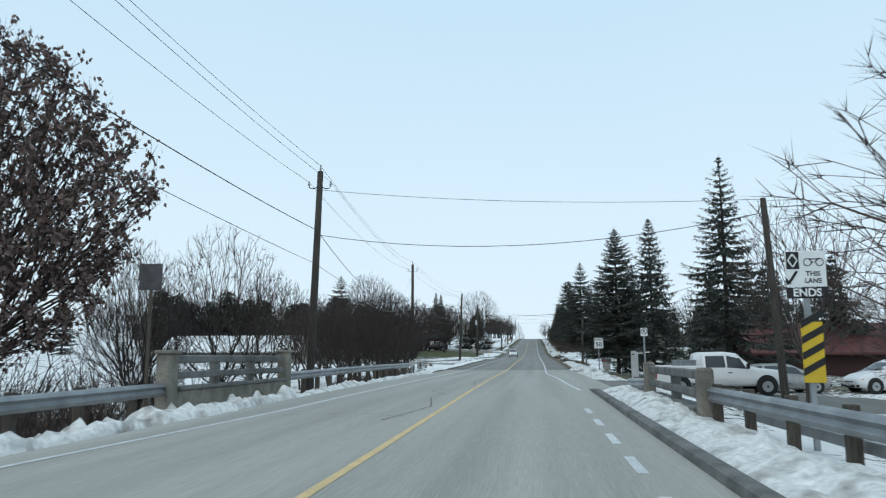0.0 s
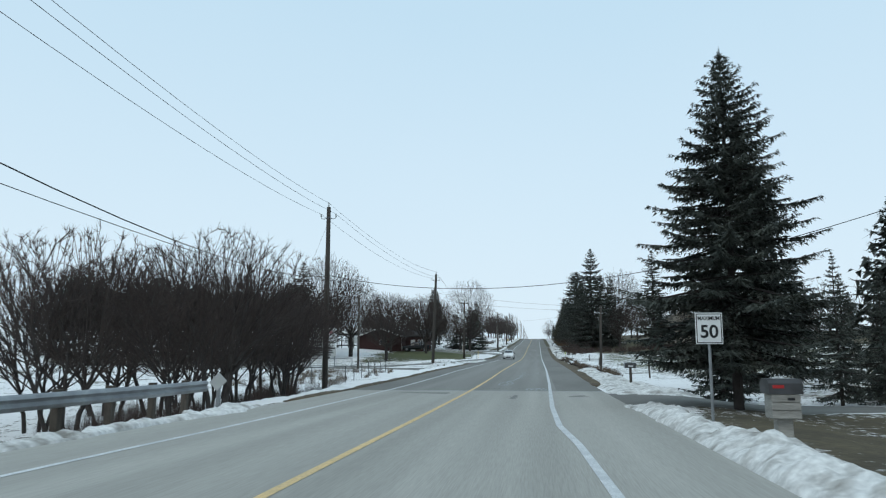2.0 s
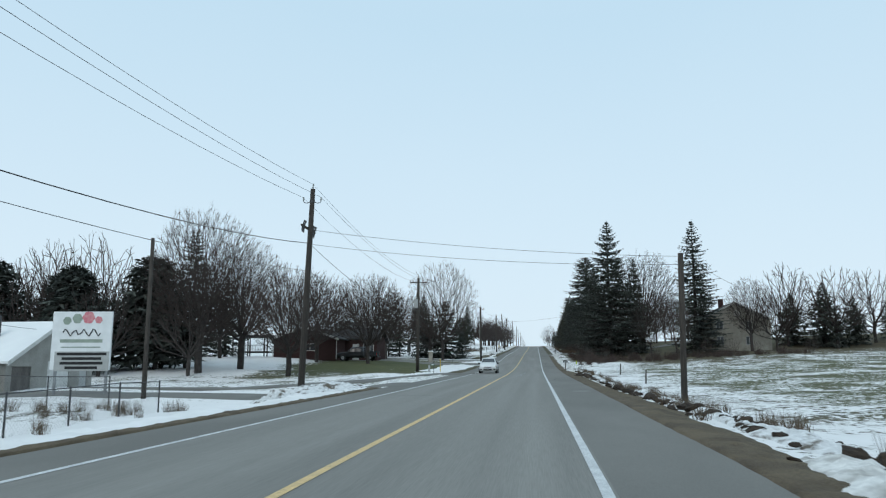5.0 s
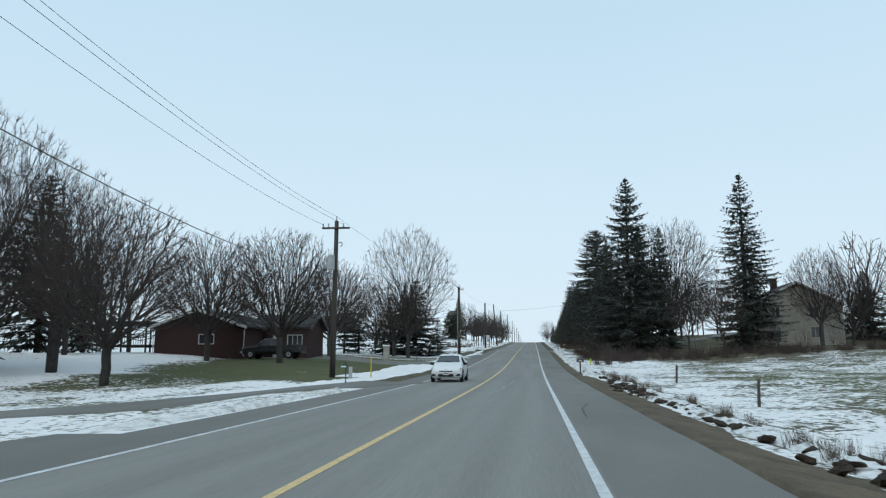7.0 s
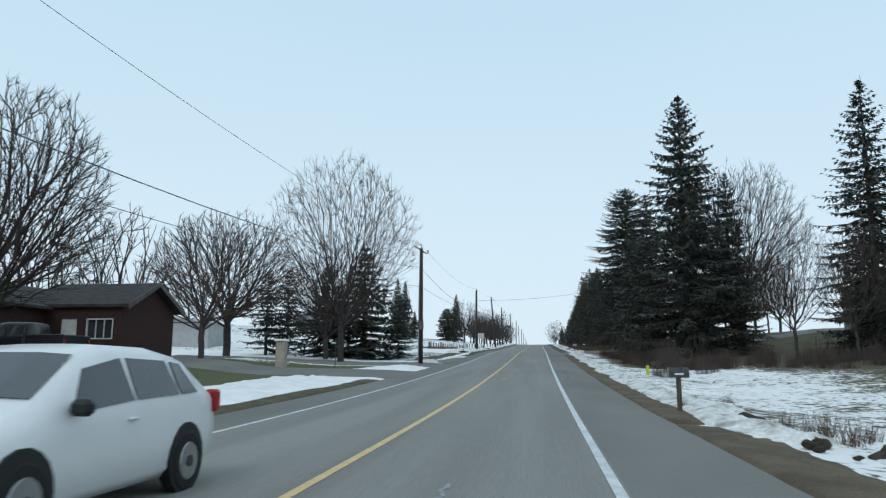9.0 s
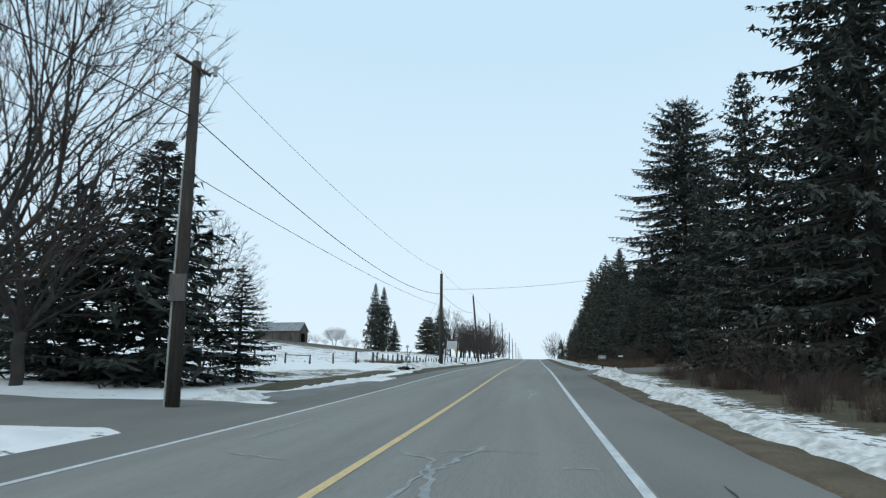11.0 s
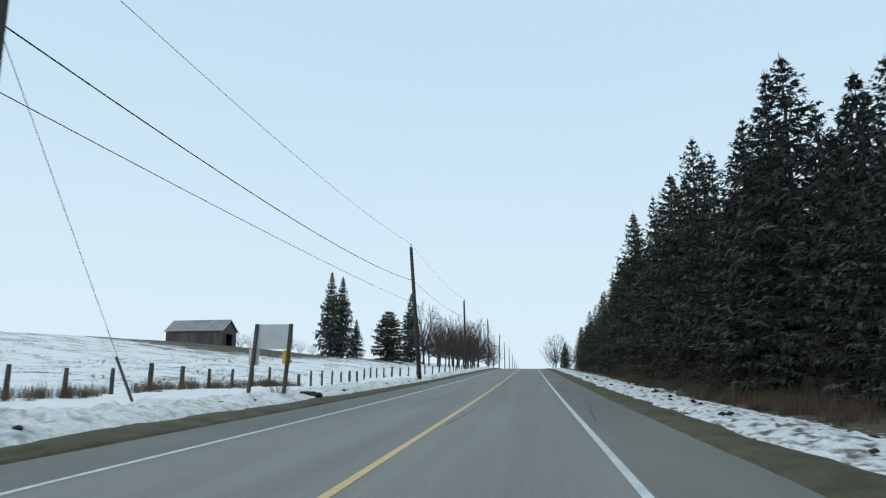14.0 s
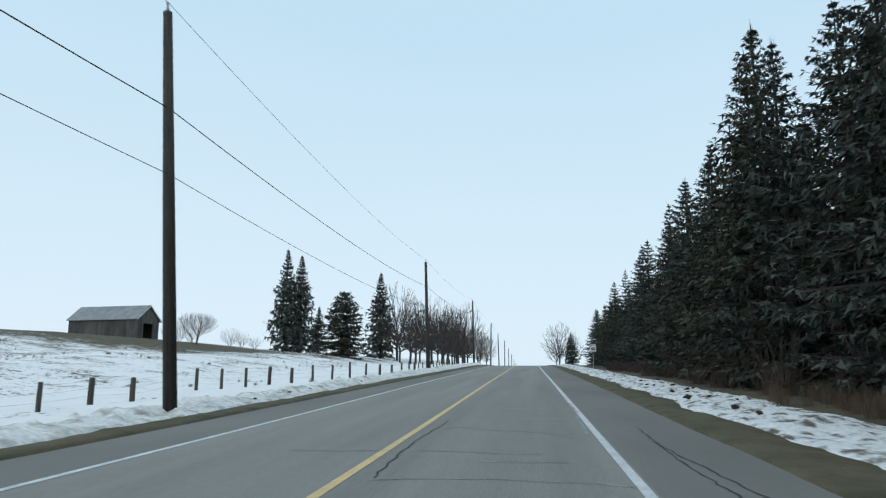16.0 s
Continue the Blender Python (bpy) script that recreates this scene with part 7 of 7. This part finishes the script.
t = thing("mailbox", "dark metal mailbox on a pale plank-clad stand in snow", "mailbox", pose(6.6, 31.3, gz(6.6, 31.3)) @ Matrix.Diagonal((0.93, 0.93, 1.0, 1)))
k = max(zr(31.3) - gz(6.6, 31.3), 0)
part("pillar", Mesh().box((0, 0, 0.1 + k / 2), (0.25, 0.25, 0.75 + k), 0.015), M_PALE_PLANK, t)
case = part("case", Mesh().box((0, 0, 0.62 + k), (0.46, 0.42, 0.38), 0.015), M_PALE_PLANK, t)
for i in range(3):
    part("plank", Mesh().box((0, -0.222, 0.5 + 0.125 * i + k), (0.47, 0.02, 0.115), 0.004), M_PALE_PLANK, case)
part("number_bar", Mesh().box((0.08, -0.237, 0.74 + k), (0.12, 0.006, 0.04)), M_BLACK, case)
bx = part("box", Mesh().prism([(-0.24, 0.815 + k), (0.24, 0.815 + k), (0.24, 0.98 + k), (0.16, 1.05 + k), (-0.16, 1.05 + k), (-0.24, 0.98 + k)], 0, -0.28, 0.28), M_DARK_STEEL, t, "dark metal letter box")
part("flag", Mesh().box((-0.12, -0.25, 0.93 + k), (0.18, 0.012, 0.05)), M_SIGN_RED, bx, "dull red flag")
mailbox(6.96, 53.8, "dark metal mailbox on a leaning wooden post", M_POST, M_DARK_STEEL, 0.86)
mailbox(6.1, 158, "dark metal mailbox on a wooden post by the verge", M_POST, M_DARK_STEEL, 0.85)
mailbox(6.85, 230, "grey metal mailbox on a dark post at the drive mouth", M_POST, M_STEEL, 0.85)


# ---------------------------------------------------------------- fences
def fence_post(x, y, h, name="fence_post", r=0.07, lean=0.0, label="weathered round wooden fence post in the snow", group="field fence posts"):
    t = Mesh().tube([(0, 0, -0.3), (0, 0, h * 0.6), (0.01, 0, h)], [r, r * 0.95, r * 0.85], 7)
    single(name, t, M_POST, label, "fence post", pose(x, y, gz(x, y), lean, lean * 0.7, 0), group)


rnd = random.Random(9)
run = [(-34.5, 245.6), (-30.8, 246.2), (-27.6, 246.8), (-25.0, 248.4), (-22.4, 249.9), (-20.2, 251.0), (-18.2, 252.4), (-16.4, 254.9), (-15.1, 257.3), (-15.2, 259.7)]
run += [(-15.2 + 5.2 * smooth(321, 360, 262.8 + 3.15 * i), 262.8 + 3.15 * i) for i in range(32)]
prev = None
for i, (x, y) in enumerate(run):
    h = 1.15 + rnd.uniform(-0.12, 0.15)
    fence_post(x, y, h, lean=rnd.uniform(-3, 3), r=0.125 if i % 6 in (1, 2) else 0.095)
    if prev:
        for zz in (0.35, 0.65, 0.95):
            wire((prev[0], prev[1], gz(*prev) + zz), (x, y, gz(x, y) + zz), 0.02, 0.003, "thin wire of the field fence", 3)
    prev = (x, y)
for a, b, drop in ((4, 5, 0.0), (2, 3, 0.0), (8, 9, 0.45)):
    (xa, ya), (xb, yb) = run[a], run[b]
    single("fence_brace", Mesh().tube([(xa, ya, gz(xa, ya) + 0.95), (xb, yb, gz(xb, yb) + 0.95 - drop)], 0.045, 6), M_POST, "weathered wooden brace rail between fence posts", "fence rail")
for y in [360 + 3.2 * i for i in range(16)]:
    fence_post(-10.0, y, 1.1, lean=rnd.uniform(-3, 3))
for x, y in ((11.3, 78), (12.0, 134.8), (11.6, 150.6)):
    fence_post(x, y, 1.15, r=0.07, lean=rnd.uniform(-4, 4), label="thin weathered wooden post beside the field", group="verge posts")
for i in range(5):
    fence_post(13.5 + 5 * i, 194 - i * 0.32, 1.2, label="old wooden post by the farm yard", group="yard posts")


def chain_fence(pts, h, label):
    t = thing("chain_link_fence", label, "fence")
    for (x0, y0), (x1, y1) in zip(pts, pts[1:]):
        d = math.hypot(x1 - x0, y1 - y0)
        n = max(1, round(d / 3.2))
        for i in range(n + 1):
            x, y = x0 + (x1 - x0) * i / n, y0 + (y1 - y0) * i / n
            part("post", Mesh().tube([(x, y, gz(x, y) - 0.2), (x, y, gz(x, y) + h + 0.05)], 0.035, 7), M_DARK_STEEL, t)
        for a in range(n):
            xa, ya, xb, yb = x0 + (x1 - x0) * a / n, y0 + (y1 - y0) * a / n, x0 + (x1 - x0) * (a + 1) / n, y0 + (y1 - y0) * (a + 1) / n
            za, zb2 = gz(xa, ya), gz(xb, yb)
            part("top_rail", Mesh().tube([(xa, ya, za + h), (xb, yb, zb2 + h)], 0.022, 5), M_DARK_STEEL, t)
            mesh = Mesh()
            s = math.hypot(xb - xa, yb - ya)
            k = int((s + h) / 0.16)
            for i in range(k):
                u0 = -h + 0.16 * i
                for fl in (0, 1):
                    a0, b0 = max(u0, 0.0), min(u0 + h, s)
                    if b0 <= a0:
                        continue
                    q = [(a0, a0 - u0), (b0, b0 - u0)]
                    if fl:
                        q = [(u, h - v) for u, v in q]
                    p3 = [Vector((xa + (xb - xa) * u / s, ya + (yb - ya) * u / s, za + (zb2 - za) * u / s + v)) for u, v in q]
                    up = Vector((0, 0, 0.005))
                    o = len(mesh.v)
                    mesh.v += [p3[0] - up, p3[0] + up, p3[1] + up, p3[1] - up]
                    mesh.f.append((o, o + 1, o + 2, o + 3))
            tagged(part("mesh_panel", mesh, M_CHAIN, t), kind="stuff")
    return t


chain_fence([(-20, 73.13), (-13.3, 80.06), (-14.1, 100.58)], 1.35, "dark chain-link fence along the snowy roadside")
chain_fence([(-52, 102.91), (-36, 104.74), (-19, 104.72)], 1.5, "dark chain-link fence in front of the garden centre")


# ---------------------------------------------------------------- brush, weeds, clods
def weed_mesh(seed, h, n=70, spread=0.35):
    r = random.Random(seed)
    m = Mesh()
    for _ in range(n):
        a, d = r.uniform(0, 6.283), r.uniform(0, spread)
        p = Vector((math.cos(a) * d, math.sin(a) * d, -0.05))
        q = p + Vector((r.uniform(-.3, .3) * h, r.uniform(-.3, .3) * h, h * r.uniform(0.4, 1.0)))
        s = Vector((r.uniform(-1, 1), r.uniform(-1, 1), 0)).normalized() * 0.008
        m.add([p - s, p + s, q + s * 0.4, q - s * 0.4], [(0, 1, 2, 3)])
    return m


WEEDS = [weed_mesh(i, 0.7).data("weed", M_WEED) for i in range(3)]
TALL_WEEDS = [weed_mesh(10 + i, 1.3, 150, 0.8).data("weed", M_RED_TWIG) for i in range(3)]


def scatter(me_list, rows, name, label, material_kind="stuff"):
    """Joins many tufts into one object."""
    V, F, o = [], [], 0
    for i, (x, y, s, a) in enumerate(rows):
        me = me_list[i % len(me_list)]
        vs = np.empty(len(me.vertices) * 3, dtype=np.float32)
        me.vertices.foreach_get("co", vs)
        vs = vs.reshape(-1, 3) * s
        c, sn = math.cos(a), math.sin(a)
        z = gz(x, y) + (0.05 if abs(x) < 9 else 0)
        V.append(np.stack([vs[:, 0] * c - vs[:, 1] * sn + x, vs[:, 0] * sn + vs[:, 1] * c + y, vs[:, 2] + z], -1))
        F += [tuple(k + o for k in p.vertices) for p in me.polygons]
        o += len(vs)
    me = bpy.data.meshes.new(name)
    me.from_pydata([tuple(map(float, p)) for p in np.concatenate(V)], [], F)
    me.materials.append(me_list[0].materials[0])
    return tagged(new(name, me), label, "plants", kind="stuff")


rnd = random.Random(21)
scatter(WEEDS, [(rnd.gauss(8.0, 0.5), 72.04 + 7.4 * (i // 9) + rnd.gauss(0, 0.77), rnd.uniform(0.3, 0.8), rnd.uniform(0, 6)) for i in range(110)], "dry_weeds", "dry brown weeds along the field verge")
scatter(WEEDS, [(rnd.uniform(-17.5, -14), rnd.uniform(255, 296), rnd.uniform(0.5, 1.0), rnd.uniform(0, 6)) for _ in range(150)] + [(rnd.uniform(-22, -13), rnd.uniform(75.9, 102.91), rnd.uniform(0.5, 1.0), rnd.uniform(0, 6)) for _ in range(100)], "dry_weeds", "dry weeds poking through the snow by the fences")
scatter(WEEDS, [(rnd.uniform(8.7, 11.6), rnd.uniform(232.8, 308.7), rnd.uniform(0.5, 1.0), rnd.uniform(0, 6)) for _ in range(330)], "dry_grass", "matted tan dead grass on the plantation bank")
tufts = []
for _ in range(55):
    cx, cy = rnd.uniform(-60, -17), rnd.uniform(252, 410)
    tufts += [(cx + rnd.gauss(0, 2.2), cy + rnd.gauss(0, 1.0), rnd.uniform(0.25, 0.5), rnd.uniform(0, 6)) for _ in range(4)]
scatter(WEEDS, tufts, "dry_grass", "dead grass poking through the snow of the field")
scatter(TALL_WEEDS, [(rnd.uniform(10.0, 13), rnd.uniform(235.4, 360.2), rnd.uniform(0.4, 0.9), rnd.uniform(0, 6)) for _ in range(110)], "underbrush", "reddish-brown dead brush under the plantation")
scatter(TALL_WEEDS, [(rnd.uniform(9.2, 14), rnd.uniform(182, 222.5), rnd.uniform(0.4, 0.9), rnd.uniform(0, 6)) for _ in range(60)] + [(rnd.uniform(9, 46), rnd.uniform(187.8, 196.8), rnd.uniform(0.6, 1.1), rnd.uniform(0, 6)) for _ in range(90)], "underbrush", "dense reddish-brown brush below the tall spruces")
scatter(TALL_WEEDS, [(rnd.uniform(-34, -9), rnd.uniform(-6.43, 23.16), rnd.uniform(0.8, 1.6), rnd.uniform(0, 6)) for _ in range(170)] + [(rnd.uniform(-14, -9), rnd.uniform(41.16, 64.32), rnd.uniform(0.4, 0.9), rnd.uniform(0, 6)) for _ in range(60)], "underbrush", "tangled brown brush on the creek bank")


def clod_mesh(seed):
    r = random.Random(seed)
    bm = bmesh.new()
    bmesh.ops.create_icosphere(bm, subdivisions=2, radius=0.5)
    for v in bm.verts:
        v.co *= 0.75 + 0.5 * noise.noise(v.co * 2.2 + Vector((seed, 0, 0))) + r.uniform(-0.05, 0.05)
        v.co.z *= 0.6
    me = bpy.data.meshes.new("clod")
    bm.to_mesh(me)
    bm.free()
    me.materials.append(M_ROCK)
    return me


CLODS = [clod_mesh(i) for i in range(4)]
for i in range(210):
    y = rnd.uniform(72, 158)
    x = rnd.gauss(7.35, 0.42)
    ob = new("earth_clod", CLODS[i % 4])
    s = rnd.uniform(0.12, 0.42) * (1 if i % 7 else 1.9)
    ob.matrix_basis = pose(x, y, gz(x, y) + 0.08, rnd.uniform(-20, 20), rnd.uniform(-20, 20), rnd.uniform(0, 360)) @ Matrix.Diagonal((s, s * 1.4, s, 1))
    tagged(ob, "dark clod of ploughed earth on the verge", "earth clod", "earth clods")
for i in range(90):
    y = rnd.uniform(235, 322)
    x = rnd.uniform(6.9, 8.9) if i % 3 else rnd.uniform(-7.6, -6.4)
    ob = new("earth_clod", CLODS[i % 4])
    s = rnd.uniform(0.12, 0.3)
    ob.matrix_basis = pose(x, y, gz(x, y) + 0.16, 0, 0, rnd.uniform(0, 360)) @ Matrix.Diagonal((s, s, s, 1))
    tagged(ob, "dark clod in the crusted snow", "earth clod", "earth clods")
for x, y, s in [(-6.6, 230.1, 0.5), (-6.9, 230.6, 0.7), (-6.4, 230.9, 0.4), (-7.2, 230.2, 0.5), (-6.8, 229.6, 0.4), (-6.3, 268.8, 0.5), (-6.7, 269.3, 0.6), (-7.1, 269.7, 0.5)]:
    ob = new("earth_clod", CLODS[2])
    ob.matrix_basis = pose(x, y, gz(x, y) + 0.15, 0, 0, x * 900) @ Matrix.Diagonal((s, s, s * 0.9, 1))
    tagged(ob, "dark clod heaped by a sign post", "earth clod", "earth clods")

# ---------------------------------------------------------------- thickets and far woods
rnd = random.Random(33)
sh = []
for x, y, h, w in ((-9.3, 42.5, 5.0, 1.0), (-10.0, 47.4, 7.6, 1.1), (-10.6, 51.0, 6.2, 1.0), (-10.2, 55.2, 5.6, 1.0), (-11.0, 58.6, 6.0, 1.05), (-12.2, 62.4, 6.4, 1.1), (-13.4, 66.5, 6.8, 1.1)):
    sh.append(("shrub_a", x, y, h, w))
for i in range(6):
    sh.append(("shrub_c", -12.4 - rnd.uniform(0, 1.6) - 0.35 * (i % 3), 42.5 + i * 4.0, rnd.uniform(6.2, 7.8), 1.1))
for i in range(4):
    sh.append(("shrub_c", -15.6 - rnd.uniform(0, 2.0), 46 + i * 5.4, rnd.uniform(6.0, 7.6), 1.1))
bares(sh, "multi-stemmed leafless shrub in the roadside thicket", "roadside thicket", "shrub", "shrub")
bares([("slim", -10.5, 15.3, 8.8, 1.0), ("slim", -13, 13.18, 8.0, 1.1), ("slim", -11, 21.05, 7.6, 1.1), ("slim", -15, 16.25, 8.2, 1.0), ("slim", -17, 21.89, 7.0, 1.0)], "slim leafless tree on the creek bank", "creek trees")
bares([("slim", 13.1, 17.05, 8.5, 1.1), ("oak", 14.6, -1.27, 12.5, 1.15), ("oak", 16.5, 8.94, 9, 1.0)], "large leafless tree with drooping limbs by the bridge", "bridge trees")
bares([("slim", 22, 197.8, 11, 1.0), ("slim", 26, 196.8, 10, 1.0), ("tall_a", 40, 203.7, 13, 0.8), ("far_a", 50, 216, 16, 1.0), ("far_b", 57, 211.3, 15, 1.1), ("far_b", 66, 217.2, 14, 1.2), ("far_a", 78, 221.9, 14, 1.2), ("far_a", 88, 218.8, 15, 1.1), ("far_b", 100, 226.1, 14, 1.2), ("far_a", 45, 206.6, 11, 1.1), ("far_b", 112, 230.2, 15, 1.2), ("far_a", 125, 228, 15, 1.2), ("far_b", 72, 212.5, 11, 1.2), ("tall_a", 24, 220.5, 20, 0.9)], "leafless tree around the old farmhouse", "farmhouse trees")
spruces([("spruce_far", 72, 220.8, 11, 1.2), ("spruce_far", 84, 224.9, 11, 1.1), ("spruce_far", 62, 215.6, 9, 1.1), ("spruce_far", 56, 213.8, 12, 1.3), ("spruce_far", 51.5, 218, 10, 1.3), ("spruce_far", 96, 229, 10, 1.2)], "dark spruce behind the field", "field spruces")
spruces([("pine", -41 - 3.2 * i + rnd.uniform(-2, 2), 146.65 + rnd.uniform(-3.86, 5.15), 13 + rnd.uniform(-2, 2), 1.6) for i in range(14)] + [("spruce_a", -71, 132.37, 12.5, 1.1), ("spruce_b", -65, 135.39, 9, 1.1), ("spruce_a", -92, 125.02, 12, 1.0)], "dark evergreen in the belt behind the barn", "barn evergreens")
bares([("far_a", -92 + 12 * i, 161.7 + (i % 3) * 3.86, 17, 1.0) for i in range(4)] + [("tall_a", -31, 150.8, 15, 1.0), ("far_b", -38, 151.5, 12.5, 1.2), ("far_a", -47, 154.7, 12, 1.2), ("far_b", -56, 148.92, 13, 1.1), ("far_a", -34, 144.12, 11, 1.1), ("far_b", -64, 152.2, 13, 1.1), ("far_a", -52, 144.07, 11, 1.2), ("far_a", -43, 142.17, 10, 1.2)], "tall leafless tree behind the garden centre", "garden centre trees")
bares([("shrub_b", -58 - 5 * i, 439.5 + (i % 3) * 5.15, 3.0 + 0.8 * (i % 3), 1.3) for i in range(9)] + [("shrub_a", -66, 427.3, 6.5, 1.4)], "bare shrub on the hilltop by the old barn", "hilltop shrubs", "shrub", "shrub")
tree("shrub_b", -7.5, 267.4, 1.0, "shrub", "small tuft of dry brush between timber posts", "shrub", sx=1.3)
bares([("shrub_b", 11.0 + rnd.uniform(-1, 1.5), 186.7 + 4.18 * i, rnd.uniform(2.0, 3.2), 1.0) for i in range(8)], "dense reddish shrub below the tall spruces", "spruce undergrowth", "shrub", "shrub")
bares([("shrub_b", 11 + rnd.uniform(-0.8, 0.8), 240.1 + 5.79 * i, rnd.uniform(1.6, 2.6), 1.2) for i in range(16)], "reddish shrub along the foot of the plantation", "plantation undergrowth", "shrub", "shrub")
bares([("shrub_b", 14 + 4 * i, 193.4 + rnd.uniform(-0.64, 1.29), rnd.uniform(2, 3), 1.0) for i in range(9)], "reddish shrub along the farm yard", "yard shrubs", "shrub", "shrub")
bares([("shrub_b", -14 - rnd.uniform(0, 16), -2.33 + 1.03 * i, rnd.uniform(3.0, 5.0), 1.25) for i in range(24)], "brown shrub on the creek bank", "creek shrubs", "shrub", "shrub")


bares([(rnd.choice(["far_a", "far_b"]), -44 - rnd.uniform(0, 55), 148.53 + rnd.uniform(0, 32.16), rnd.uniform(8, 12), 1.2) for i in range(16)] + [(rnd.choice(["far_a", "far_b"]), -24 - rnd.uniform(0, 26), -6.93 + 3.22 * i, rnd.uniform(5, 7.5), 1.2) for i in range(5)], "leafless tree in the brown woods beyond the fields", "brown woods")
bares([("far_a", -110 - 14 * i, 184.8 + 14.15 * (i % 4), 13, 1.2) for i in range(12)], "leafless tree on the far side of the fields", "far field trees")


def leafy_tree(x, y, h):
    """A tree that still holds its dry leaves."""
    t = tree("maple_b", x, y, h, "leafy_tree", "broad tree still holding dry pinkish-brown leaves", "tree", sx=0.8)
    crown = [c for c in t.children if c.name.startswith("crown")][0]
    vs = np.empty(len(crown.data.vertices) * 3, dtype=np.float32)
    crown.data.vertices.foreach_get("co", vs)
    vs = vs.reshape(-1, 3)
    r = np.random.RandomState(4)
    pick = vs[r.randint(0, len(vs), 24000)]
    m = Mesh()
    for p in pick:
        if p[2] < 2.2:
            continue
        c = Vector(p) + Vector(r.uniform(-.12, .12, 3))
        d = Vector(r.uniform(-1, 1, 3)).normalized() * 0.12
        s = d.cross(Vector(r.uniform(-1, 1, 3))).normalized() * 0.07
        m.add([c, c + d * 0.6 + s, c + d * 1.5, c + d * 0.6 - s], [(0, 1, 2, 3)])
    tagged(part("leaves", m, M_DRY_LEAF, t, "dry brown leaves"), kind="stuff")


leafy_tree(-15.0, 5.64, 14.0)

bares([(rnd.choice(["far_a", "slim"]), 17 + rnd.uniform(0, 26), 244.4 + rnd.uniform(0, 21.87), rnd.uniform(9, 14), 0.9) for i in range(16)], "leafless tree behind the old spruce", "bank trees")
bares([("shrub_b", rnd.uniform(10.5, 24), rnd.uniform(234.1, 245.7), rnd.uniform(1.6, 3.0), 1.1) for i in range(16)], "brown shrub on the bank below the old spruce", "bank shrubs", "shrub", "shrub")

# ---------------------------------------------------------------- wires that cross the road
span = "black service cable crossing over the road"
POLE_A, POLE_B = (10.7, 13.34, zr(12.86) + 6.9), (10.25, 107.7, zr(107.7) + 6.62)
wire(attach(1, 0.85), POLE_A, 0.3, 0.009, span)
wire(attach(1, 2.9), (10.7, 13.34, zr(12.86) + 6.4), 0.85, 0.013, span)
wire(attach(2, 4.5), (20, 47.8, 8.6), 2.35, 0.016, span, 24)
wire(attach(3, 2.3), POLE_B, 0.3, 0.010, span)
wire(attach(3, 3.1), (10.2, 107.7, zr(107.7) + 6.2), 0.35, 0.010, span)
wire(POLE_B, (60, 216.7, gz(60, 216.7) + 7), 2.0, 0.012, "black service cable towards the farmhouse")
wire(attach(6, 1.55), (24, 253.9, zr(241.8) + 12.6), 1.2, 0.014, span)
wire(attach(2, 4.4), (-31, 115.4, 4.6), 1.0, 0.012, "black service cable to the garden centre")
for gx, gy in ((-11.6, 256.4), (-10.2, 262)):
    wire(attach(6, 2.0), (gx, gy, gz(gx, gy)), 0.0, 0.008, "taut steel guy wire of a pole", 3)
    a, b = Vector((gx, gy, gz(gx, gy) - 0.1)), Vector(attach(6, 2.0))
    single("guy_guard", Mesh().tube([a, a.lerp(b, 0.12), a.lerp(b, 0.21)], [0.05, 0.045, 0.04], 7), M_POST, "weathered guard sleeve on a guy wire", "guy guard", group="guy guards")
wire(attach(2, 1.0), (-14.5, 63.24, gz(-14.5, 63.24)), 0.0, 0.008, "taut steel guy wire of a pole", 3)
